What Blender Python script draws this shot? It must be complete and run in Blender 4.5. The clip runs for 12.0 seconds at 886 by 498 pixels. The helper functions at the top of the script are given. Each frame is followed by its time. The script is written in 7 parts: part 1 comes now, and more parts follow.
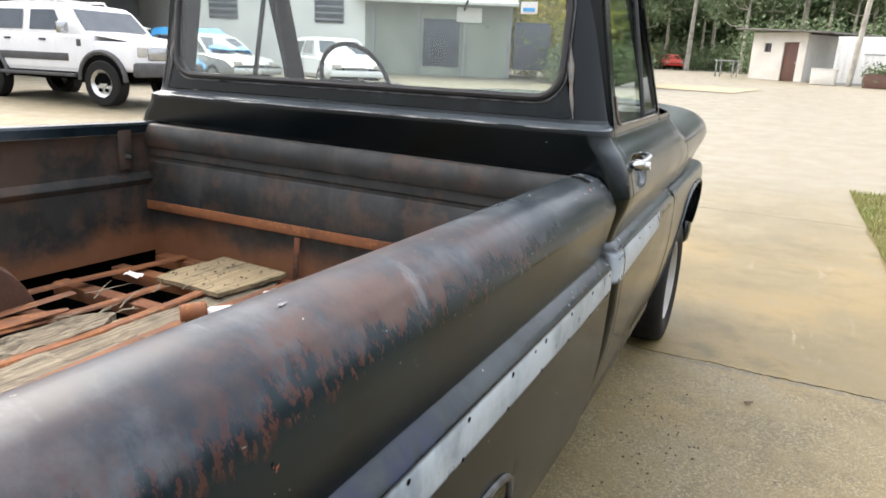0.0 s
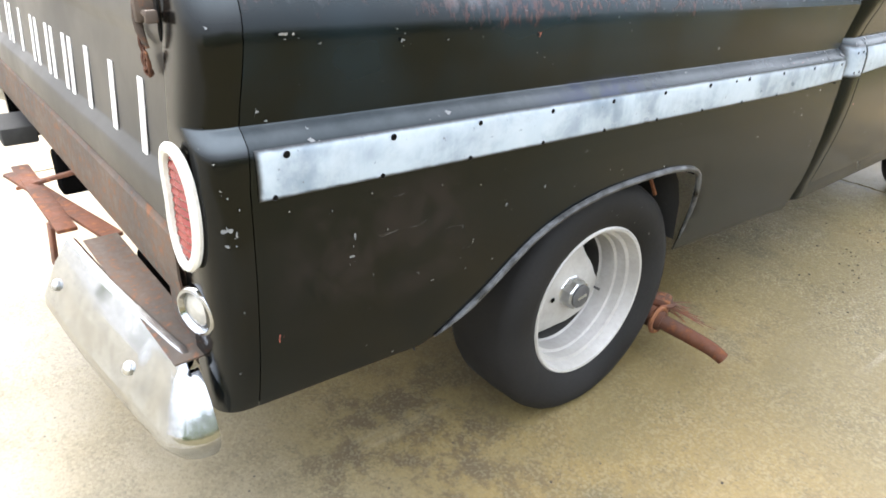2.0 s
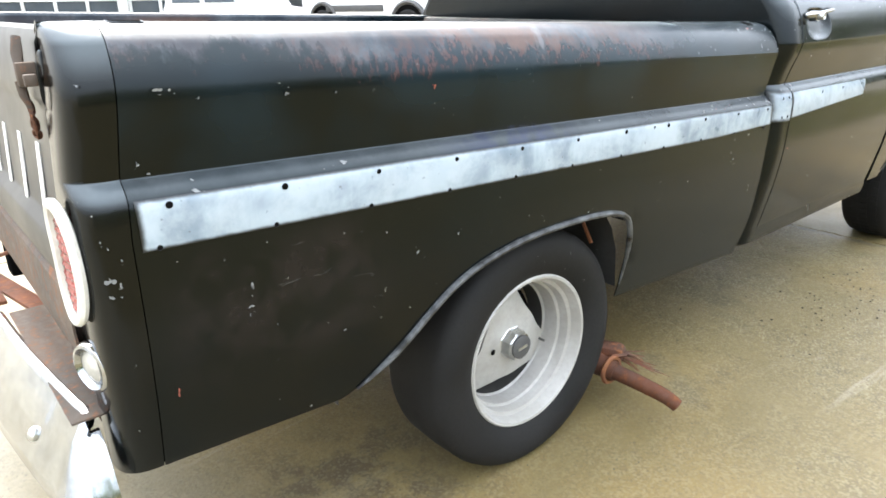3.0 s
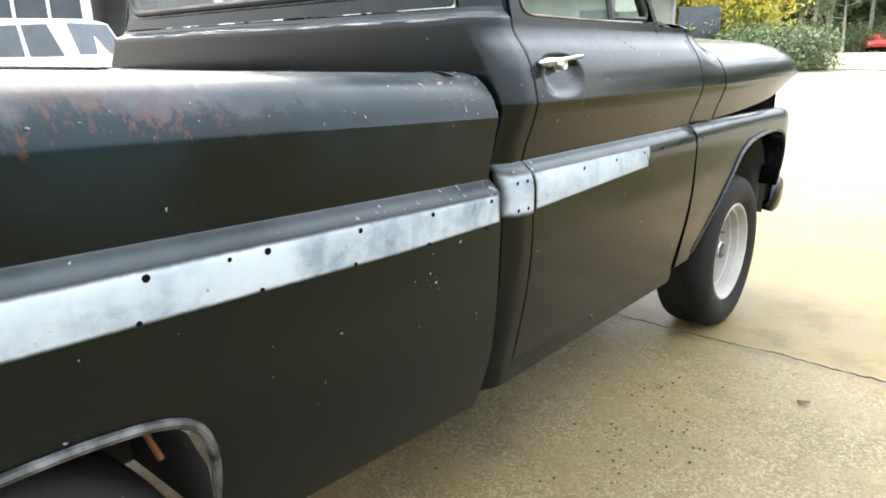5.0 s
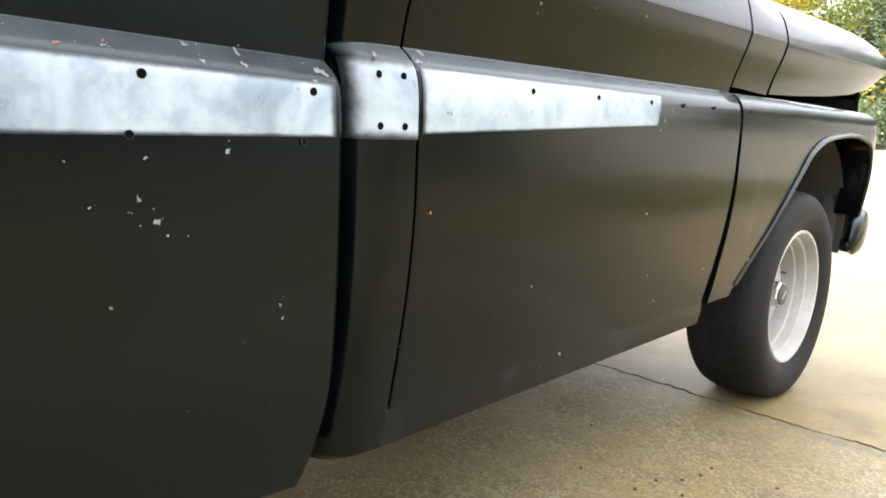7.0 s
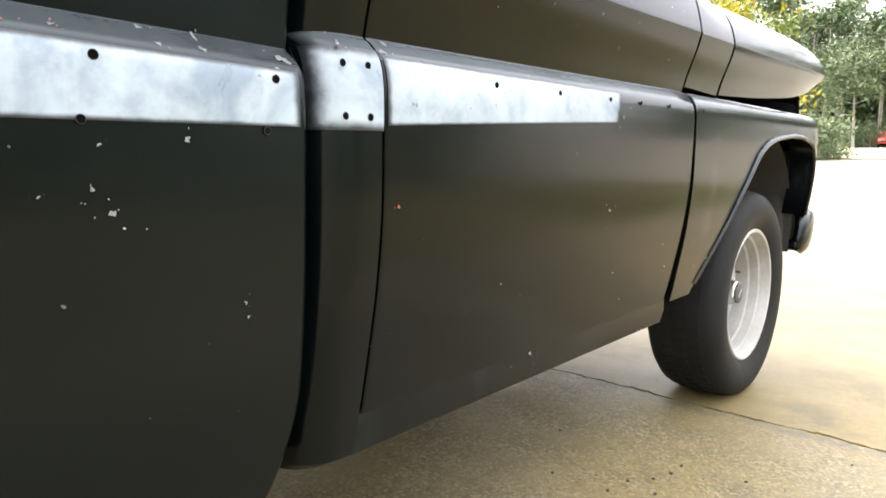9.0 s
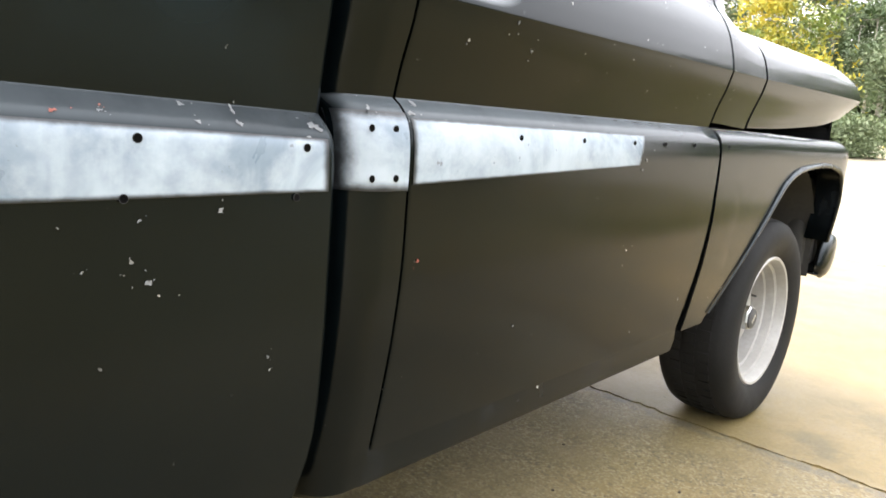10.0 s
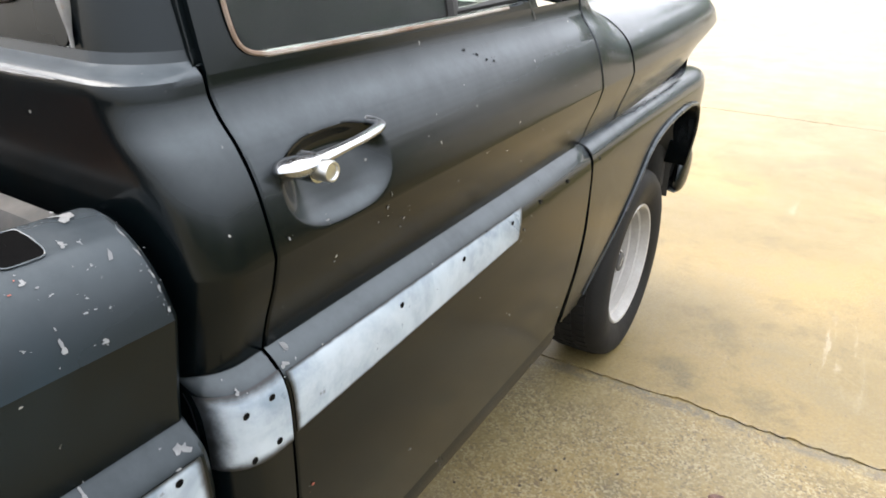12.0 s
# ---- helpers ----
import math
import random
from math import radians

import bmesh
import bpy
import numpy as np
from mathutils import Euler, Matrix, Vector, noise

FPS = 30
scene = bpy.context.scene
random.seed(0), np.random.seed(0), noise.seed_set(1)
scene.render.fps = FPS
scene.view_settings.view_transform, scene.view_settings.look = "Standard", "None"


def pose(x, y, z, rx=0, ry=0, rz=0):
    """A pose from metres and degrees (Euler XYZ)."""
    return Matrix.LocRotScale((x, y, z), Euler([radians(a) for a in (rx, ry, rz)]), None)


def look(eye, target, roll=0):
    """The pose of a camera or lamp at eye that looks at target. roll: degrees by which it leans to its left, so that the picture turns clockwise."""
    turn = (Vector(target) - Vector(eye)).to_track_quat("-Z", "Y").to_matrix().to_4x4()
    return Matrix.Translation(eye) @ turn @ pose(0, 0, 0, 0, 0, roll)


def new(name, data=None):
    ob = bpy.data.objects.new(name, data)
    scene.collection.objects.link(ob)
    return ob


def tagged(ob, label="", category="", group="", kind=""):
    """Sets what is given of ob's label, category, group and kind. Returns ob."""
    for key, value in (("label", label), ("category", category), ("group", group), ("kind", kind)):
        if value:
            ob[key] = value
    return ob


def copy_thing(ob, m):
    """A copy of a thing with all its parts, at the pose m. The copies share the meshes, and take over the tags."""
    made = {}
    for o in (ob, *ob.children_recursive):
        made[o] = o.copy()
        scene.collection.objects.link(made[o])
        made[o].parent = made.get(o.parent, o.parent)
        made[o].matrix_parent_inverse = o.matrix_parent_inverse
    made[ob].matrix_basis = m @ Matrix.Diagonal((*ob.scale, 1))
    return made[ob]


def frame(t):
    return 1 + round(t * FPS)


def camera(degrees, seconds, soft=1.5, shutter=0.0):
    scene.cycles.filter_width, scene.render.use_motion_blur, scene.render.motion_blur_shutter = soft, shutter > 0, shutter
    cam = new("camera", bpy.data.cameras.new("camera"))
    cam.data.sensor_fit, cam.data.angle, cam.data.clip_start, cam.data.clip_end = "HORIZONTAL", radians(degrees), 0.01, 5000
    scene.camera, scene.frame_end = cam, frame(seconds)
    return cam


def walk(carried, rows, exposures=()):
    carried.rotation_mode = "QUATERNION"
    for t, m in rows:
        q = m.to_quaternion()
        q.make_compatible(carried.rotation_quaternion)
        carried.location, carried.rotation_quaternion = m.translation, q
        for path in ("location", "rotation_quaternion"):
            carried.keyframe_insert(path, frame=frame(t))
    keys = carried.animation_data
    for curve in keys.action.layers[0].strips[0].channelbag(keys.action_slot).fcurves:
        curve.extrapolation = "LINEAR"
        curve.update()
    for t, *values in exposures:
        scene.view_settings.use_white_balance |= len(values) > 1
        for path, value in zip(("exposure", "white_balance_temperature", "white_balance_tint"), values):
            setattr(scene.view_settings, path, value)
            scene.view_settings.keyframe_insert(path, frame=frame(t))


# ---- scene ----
cam = camera(66.7, 12.0, soft=1.7)
PATH = [
    (0, (1.342, -0.799, 1.458), (0.508, 0.935, 0.911), 2.5),
    (0.5, (1.454, -1.005, 1.409), (0.481, 0.605, 0.731), 2.0),
    (1, (1.538, -1.201, 1.35), (0.539, 0.295, 0.476), 3.1),
    (1.5, (1.681, -1.295, 1.311), (0.526, 0.074, 0.42), 4.0),
    (2, (1.864, -1.339, 1.28), (0.502, -0.186, 0.378), 2.4),
    (2.5, (1.987, -1.33, 1.239), (0.554, -0.158, 0.48), 2.0),
    (3, (2.014, -1.22, 1.228), (0.571, -0.017, 0.543), -0.9),
    (3.5, (1.947, -0.951, 1.194), (0.602, 0.376, 0.538), -1.8),
    (3.7, (1.938, -0.828, 1.155), (0.7, 0.612, 0.527), -1.5),
    (5.3, (1.797, 0.022, 1.191), (0.543, 1.483, 0.649), -0.7),
    (5.5, (1.761, 0.113, 1.188), (0.557, 1.607, 0.622), -0.1),
    (6, (1.731, 0.269, 1.142), (0.4, 1.674, 0.637), -1.1),
    (6.5, (1.698, 0.48, 1.016), (0.226, 1.772, 0.61), 2.7),
    (7, (1.666, 0.601, 0.842), (0.258, 1.978, 0.494), 1.5),
    (7.5, (1.635, 0.601, 0.765), (0.292, 2.051, 0.458), 0.9),
    (9.5, (1.643, 0.595, 0.85), (0.327, 2.074, 0.566), 0.2),
    (10, (1.649, 0.588, 0.921), (0.299, 2.017, 0.553), 3.6),
    (10.5, (1.662, 0.629, 1.024), (0.319, 2.034, 0.554), 2.2),
    (11, (1.696, 0.694, 1.245), (0.533, 2.146, 0.511), 3.0),
    (11.5, (1.605, 0.699, 1.362), (0.517, 2.176, 0.566), 1.5),
    (12, (1.495, 0.744, 1.418), (0.55, 2.278, 0.551), 0.7),
]
# The camera's own exposure and white balance drift a little on the way.
STOPS = [(0.0, -0.33, 6560, 12), (1.0, -0.09, 6310, 11), (2.0, 0.51, 6310, 11), (2.5, 0.53, 6260, 9), (3.5, 0.57, 6310, 8), (5.5, 0.55, 6610, 9), (6.5, 0.55, 6640, 12), (7.5, 0.97, 6840, 12), (9.5, 0.69, 6790, 12), (10.5, 0.61, 6890, 12), (11.0, 0.64, 6940, 12), (12.0, 0.24, 6690, 12)]
walk(cam, [(t, look(eye, target, roll)) for t, eye, target, roll in PATH], [(t, 1.86 + s, k, g) for t, s, k, g in STOPS])

# ---- light ----
SUN_DIR = Vector((-0.60, 0.24, 0.76)).normalized()
world = bpy.data.worlds.new("overcast_sky")
scene.world = world
world.use_nodes = True
wn = world.node_tree.nodes
sky = wn.new("ShaderNodeTexSky")
sky.sky_type, sky.sun_disc = "NISHITA", False
sky.sun_elevation, sky.sun_rotation = math.asin(SUN_DIR.z), math.atan2(SUN_DIR.x, SUN_DIR.y)
sky.air_density, sky.dust_density, sky.ozone_density = 1.0, 7.0, 1.0
SKY_STRENGTH = 0.15
wn["Background"].inputs["Strength"].default_value = SKY_STRENGTH
# A cloud cover lies over the whole sky, brighter overhead than at the horizon as under any overcast.
veil = wn.new("ShaderNodeMix")
veil.data_type = "RGBA"
veil.inputs[0].default_value = 0.6
aloft = wn.new("ShaderNodeSeparateXYZ")
world.node_tree.links.new(wn.new("ShaderNodeTexCoord").outputs["Generated"], aloft.inputs[0])
cloud = wn.new("ShaderNodeMix")
cloud.data_type = "RGBA"
cloud.inputs[6].default_value, cloud.inputs[7].default_value = (3.9, 3.9, 3.9, 1.0), (10.1, 10.4, 10.9, 1.0)
world.node_tree.links.new(aloft.outputs[2], cloud.inputs[0])
world.node_tree.links.new(cloud.outputs[2], veil.inputs[7])
world.node_tree.links.new(sky.outputs[0], veil.inputs[6])
world.node_tree.links.new(veil.outputs[2], wn["Background"].inputs["Color"])
sun = new("sun", bpy.data.lights.new("sun", "SUN"))
sun.data.energy, sun.data.angle, sun.data.color = 1.10, radians(50), (1.0, 0.95, 0.86)
sun.matrix_world = look(SUN_DIR * 30, (0, 0, 0))


# ---- materials ----
class Nodes:
    """A small writer of node trees: one principled surface and the textures that feed it."""

    def __init__(self, name):
        self.mat = bpy.data.materials.new(name)
        self.mat.use_nodes = True
        self.tree = self.mat.node_tree
        self.out = self.tree.nodes["Principled BSDF"]
        self.coords = self.tree.nodes.new("ShaderNodeTexCoord").outputs["Object"]

    def put(self, socket, value):
        if hasattr(value, "is_output"):
            self.tree.links.new(value, socket)
        elif isinstance(value, (tuple, list)) and len(value) == 3 and socket.type == "RGBA":
            socket.default_value = (*value, 1)
        else:
            socket.default_value = value

    def node(self, kind, out=0, **values):
        n = self.tree.nodes.new(kind)
        for key, value in values.items():
            self.put(n.inputs[key], value)
        return n.outputs[out]

    def stretch(self, x, y, z):
        return self.node("ShaderNodeMapping", Vector=self.coords, Scale=(x, y, z))

    def noise(self, scale, detail=4.0, rough=0.55, vector=None, distortion=0.0):
        return self.node("ShaderNodeTexNoise", Vector=vector or self.coords, Scale=scale, Detail=detail, Roughness=rough, Distortion=distortion)

    def cells(self, scale, vector=None):
        return self.node("ShaderNodeTexVoronoi", Vector=vector or self.coords, Scale=scale)

    def ramp(self, value, low, high, a=0.0, b=1.0):
        n = self.tree.nodes.new("ShaderNodeMapRange")
        n.interpolation_type = "SMOOTHSTEP"
        for k, v in zip((0, 1, 2, 3, 4), (value, low, high, a, b)):
            self.put(n.inputs[k], v)
        return n.outputs[0]

    def math(self, kind, a, b=0.0):
        n = self.tree.nodes.new("ShaderNodeMath")
        n.operation = kind
        self.put(n.inputs[0], a)
        self.put(n.inputs[1], b)
        return n.outputs[0]

    def mix(self, factor, a, b):
        n = self.tree.nodes.new("ShaderNodeMix")
        n.data_type = "RGBA"
        self.put(n.inputs[0], factor)
        self.put(n.inputs[6], a)
        self.put(n.inputs[7], b)
        return n.outputs[2]

    def xyz(self):
        n = self.tree.nodes.new("ShaderNodeSeparateXYZ")
        self.put(n.inputs[0], self.coords)
        return n.outputs

    def random(self):
        return self.tree.nodes.new("ShaderNodeObjectInfo").outputs["Random"]

    def island(self):
        return self.tree.nodes.new("ShaderNodeNewGeometry").outputs["Random Per Island"]

    def bump(self, height, strength, distance=0.002):
        self.put(self.out.inputs["Normal"], self.node("ShaderNodeBump", Height=height, Strength=strength, Distance=distance))

    def done(self, color, rough=0.5, metal=0.0, **more):
        self.put(self.out.inputs["Base Color"], color)
        self.put(self.out.inputs["Roughness"], rough)
        self.put(self.out.inputs["Metallic"], metal)
        for key, value in more.items():
            self.put(self.out.inputs[key.replace("_", " ")], value)
        return self.mat


def plain(name, a, b, scale=6.0, rough=0.5, spread=0.12, metal=0.0, grain=90.0, bump=0.15, **more):
    """A surface that varies between two colours at two scales."""
    n = Nodes(name)
    broad, fine = n.noise(scale), n.noise(grain, 3.0)
    color = n.mix(n.ramp(broad, 0.3, 0.7), a, b)
    color = n.mix(n.ramp(fine, 0.35, 0.8, 0.0, 0.35), color, tuple(0.6 * v for v in a))
    n.bump(fine, bump)
    return n.done(color, n.ramp(broad, 0.3, 0.7, rough - spread, rough + spread), metal, **more)


def body_paint(name, worn, dull=0.0):
    """Satin black respray over old paint, with small chips; worn adds the rubbed rail with rust and primer."""
    n = Nodes(name)
    x, y, z = n.xyz()
    broad = n.noise(2.2)
    color = n.mix(n.ramp(broad, 0.35, 0.7), (0.0008, 0.0018, 0.0023), (0.0017, 0.0032, 0.0039))
    # Brown mottles put the ochre ground's reflection into the paint colour.
    color = n.mix(n.ramp(n.noise(1.7, 7.0, 0.65), 0.44, 0.62, 0.0, 0.55), color, (0.0042, 0.0030, 0.0017))
    dust = n.ramp(n.noise(7.0, 8.0, 0.65), 0.60, 0.85, 0.0, 0.05)
    color = n.mix(dust, color, (0.030, 0.030, 0.030))
    # Pale sky sheen painted into the colour where the sheet faces up.
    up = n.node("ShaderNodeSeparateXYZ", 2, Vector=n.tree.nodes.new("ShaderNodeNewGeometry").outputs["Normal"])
    sky_sheen = n.math("MULTIPLY", n.ramp(up, 0.25 if worn else 0.18, 0.98 if worn else 0.78), n.ramp(n.noise(3.4, 8.0, 0.68), 0.34, 0.66, 0.25 if worn else 0.60, 0.60 if worn else 0.95))
    color = n.mix(sky_sheen, color, (0.084, 0.098, 0.107))
    rough = n.ramp(broad, 0.35, 0.65, 0.15, 0.21)
    if worn or dull:
        rough = n.math("ADD", rough, dull + (0.05 if worn else 0.0))
    if dull:
        scuff = n.math("MULTIPLY", n.ramp(n.noise(3.2, 8.0, 0.7), 0.46, 0.68), n.ramp(n.noise(1.0, 6.0, 0.65, n.stretch(16.0, 16.0, 3.0)), 0.4, 0.65))
        color = n.mix(n.math("MULTIPLY", scuff, 0.4), color, (0.030, 0.034, 0.040))
    if worn:
        # Bluish reflection painted into the colour, stronger up towards the rail.
        teal_sheen = n.math("MULTIPLY", n.ramp(z, 0.90, 1.10), n.ramp(n.noise(3.0, 3.0), 0.35, 0.6))
        color = n.mix(n.math("MULTIPLY", teal_sheen, 0.8), color, (0.007, 0.015, 0.021))
        # Height over the sagging rail: the crease lies at 1.06, the crown at 1.156.
        h = n.math("ADD", z, n.math("SUBTRACT", n.math("MULTIPLY", y, 0.027), 0.0294))
        along = n.math("MULTIPLY", n.ramp(y, -1.30, -0.80, 0.35, 1.0), n.ramp(y, 0.75, 0.25))
        runs, patch = n.noise(1.0, 6.0, 0.68, n.stretch(2.0, 15.0, 2.2)), n.noise(3.4, 8.0, 0.68)
        edge = n.math("ADD", h, n.math("ADD", n.math("MULTIPLY", n.math("SUBTRACT", runs, 0.5), 0.13), n.math("MULTIPLY", n.math("SUBTRACT", patch, 0.5), 0.11)))
        worn_off = n.math("MULTIPLY", n.ramp(edge, 1.097, 1.120), along)
        pink = n.math("MULTIPLY", n.ramp(n.noise(2.6, 7.0, 0.66), 0.43, 0.57), n.math("MULTIPLY", n.math("MULTIPLY", n.ramp(y, -0.70, -0.20, 0.25, 1.0), n.ramp(y, 0.52, 0.05)), n.ramp(h, 1.162, 1.145, 0.35, 1.0)))
        tone = n.mix(n.ramp(n.noise(1.0, 7.0, 0.7, n.stretch(5.0, 6.0, 6.0)), 0.40, 0.64), (0.018, 0.024, 0.034), (0.078, 0.087, 0.100))
        tone = n.mix(pink, tone, n.mix(n.noise(22.0, 6.0, 0.7), (0.040, 0.022, 0.018), (0.135, 0.078, 0.058)))
        color = n.mix(n.math("MULTIPLY", worn_off, 0.88), color, tone)
        band = n.math("MULTIPLY", n.math("MULTIPLY", n.ramp(edge, 1.066, 1.088), n.ramp(edge, 1.150, 1.108)), n.math("MULTIPLY", along, n.ramp(y, 0.60, 0.30)))
        specks = n.math("ADD", n.math("MULTIPLY", n.noise(1.0, 4.0, 0.72, n.stretch(80.0, 80.0, 34.0)), 0.75), n.math("MULTIPLY", patch, 0.30))
        rust = n.math("MULTIPLY", n.ramp(specks, 0.555, 0.61), band)
        color = n.mix(n.math("MULTIPLY", rust, n.ramp(y, -0.75, -0.25, 0.2, 0.6)), color, n.mix(n.noise(40.0, 2.0), (0.045, 0.017, 0.013), (0.125, 0.040, 0.027)))
        pale = n.math("MULTIPLY", n.ramp(n.noise(1.0, 5.0, 0.7, n.stretch(6.0, 12.0, 5.0)), 0.60, 0.72), n.math("MULTIPLY", n.ramp(edge, 1.06, 1.12), along))
        color = n.mix(n.math("MULTIPLY", pale, 0.4), color, (0.17, 0.185, 0.205))
        rough = n.math("ADD", rough, n.math("MULTIPLY", n.math("ADD", rust, worn_off), 0.08))
        smear = n.math("MULTIPLY", n.math("MULTIPLY", n.ramp(y, -0.42, -0.15), n.ramp(y, 0.12, -0.05)), n.math("MULTIPLY", n.ramp(z, 0.918, 0.93), n.ramp(z, 0.975, 0.955)))
        color = n.mix(n.math("MULTIPLY", smear, n.ramp(n.noise(16.0, 4.0), 0.35, 0.6)), color, (0.016, 0.020, 0.042))
    if worn:
        spot = n.math("MULTIPLY", n.math("MULTIPLY", n.ramp(y, -0.45, -0.60), n.ramp(y, -0.97, -0.85)), n.math("MULTIPLY", n.ramp(z, 0.56, 0.66), n.ramp(z, 0.90, 0.80)))
        color = n.mix(n.math("MULTIPLY", spot, n.ramp(n.noise(9.0, 7.0, 0.7), 0.42, 0.62, 0.0, 0.6)), color, (0.016, 0.011, 0.011))
        rub = n.math("MULTIPLY", spot, n.ramp(n.noise(1.0, 6.0, 0.7, n.stretch(30.0, 9.0, 30.0), 1.5), 0.66, 0.70, 0.0, 0.5))
        color = n.mix(rub, color, (0.13, 0.13, 0.13))
    chips = n.math("MULTIPLY", n.ramp(n.noise(75.0, 2.0, 0.5), 0.745, 0.76), n.ramp(n.noise(5.0), 0.5, 0.62))
    color = n.mix(chips, color, (0.28, 0.27, 0.25))
    n.bump(n.noise(5.0, 2.0), 0.05, 0.002)
    return n.done(color, rough, 0.0, Specular_IOR_Level=0.285, Specular_Tint=(0.82, 0.94, 1.0, 1.0) if worn else (0.90, 0.97, 1.0, 1.0))


def strip_paint():
    """Sprayed patch whose edges fade into the black, by the mesh's own edge value."""
    n = Nodes("sprayed_strip_paint")
    cloud = n.noise(5.0, 5.0, 0.58, None, 0.5)
    color = n.mix(n.ramp(cloud, 0.38, 0.62), (0.160, 0.205, 0.250), (0.345, 0.402, 0.450))
    color = n.mix(n.ramp(n.noise(17.0, 6.0, 0.65), 0.40, 0.66, 0.0, 0.45), color, (0.42, 0.465, 0.50))
    color = n.mix(n.ramp(n.noise(1.0, 4.0, 0.6, n.stretch(2.0, 30.0, 5.0)), 0.5, 0.75, 0.0, 0.35), color, (0.40, 0.455, 0.50))
    color = n.mix(n.ramp(n.noise(46.0, 4.0), 0.68, 0.72, 0.0, 0.7), color, (0.10, 0.11, 0.12))
    edge = n.tree.nodes.new("ShaderNodeAttribute")
    edge.attribute_name = "edge"
    fade = n.math("ADD", edge.outputs["Fac"], n.math("MULTIPLY", n.math("SUBTRACT", n.noise(40.0, 6.0, 0.7), 0.5), 0.5))
    color = n.mix(n.ramp(fade, 0.3, 0.95), color, (0.010, 0.011, 0.012))
    n.bump(n.noise(120.0), 0.06, 0.001)
    return n.done(color, n.ramp(cloud, 0.3, 0.7, 0.26, 0.38))


def rust_metal(name, a=(0.16, 0.055, 0.025), b=(0.055, 0.026, 0.016), c=(0.30, 0.12, 0.045)):
    n = Nodes(name)
    broad, mid = n.noise(4.0, 6.0, 0.65), n.noise(38.0, 6.0, 0.7)
    color = n.mix(n.ramp(broad, 0.35, 0.65), a, b)
    color = n.mix(n.ramp(mid, 0.5, 0.72, 0.0, 0.8), color, c)
    n.bump(mid, 0.5, 0.003)
    return n.done(color, n.ramp(mid, 0.3, 0.7, 0.65, 0.92), 0.1)


def bed_inner_paint():
    """Old dark paint over the bed's inner panels, rusting towards the floor."""
    n = Nodes("bed_inner_paint")
    x, y, z = n.xyz()
    low = n.math("ADD", n.ramp(z, 0.92, 0.64), n.math("MULTIPLY", n.math("SUBTRACT", n.noise(3.5, 8.0, 0.68), 0.5), 1.6))
    color = n.mix(n.ramp(n.noise(6.0, 5.0), 0.35, 0.7), (0.008, 0.011, 0.011), (0.021, 0.022, 0.021))
    color = n.mix(n.ramp(n.noise(1.0, 7.0, 0.7, n.stretch(9.0, 9.0, 2.0)), 0.5, 0.7, 0.0, 0.4), color, (0.065, 0.055, 0.047))
    color = n.mix(n.ramp(n.noise(5.0, 8.0, 0.72), 0.48, 0.60, 0.0, 0.75), color, (0.058, 0.033, 0.021))
    color = n.mix(n.ramp(low, 0.35, 0.95, 0.0, 0.9), color, (0.175, 0.072, 0.030))
    color = n.mix(n.ramp(n.noise(14.0, 8.0, 0.75), 0.60, 0.74, 0.0, 0.5), color, (0.12, 0.055, 0.03))
    n.bump(n.noise(50.0, 6.0), 0.25, 0.002)
    return n.done(color, n.ramp(n.noise(9.0), 0.3, 0.7, 0.5, 0.8))


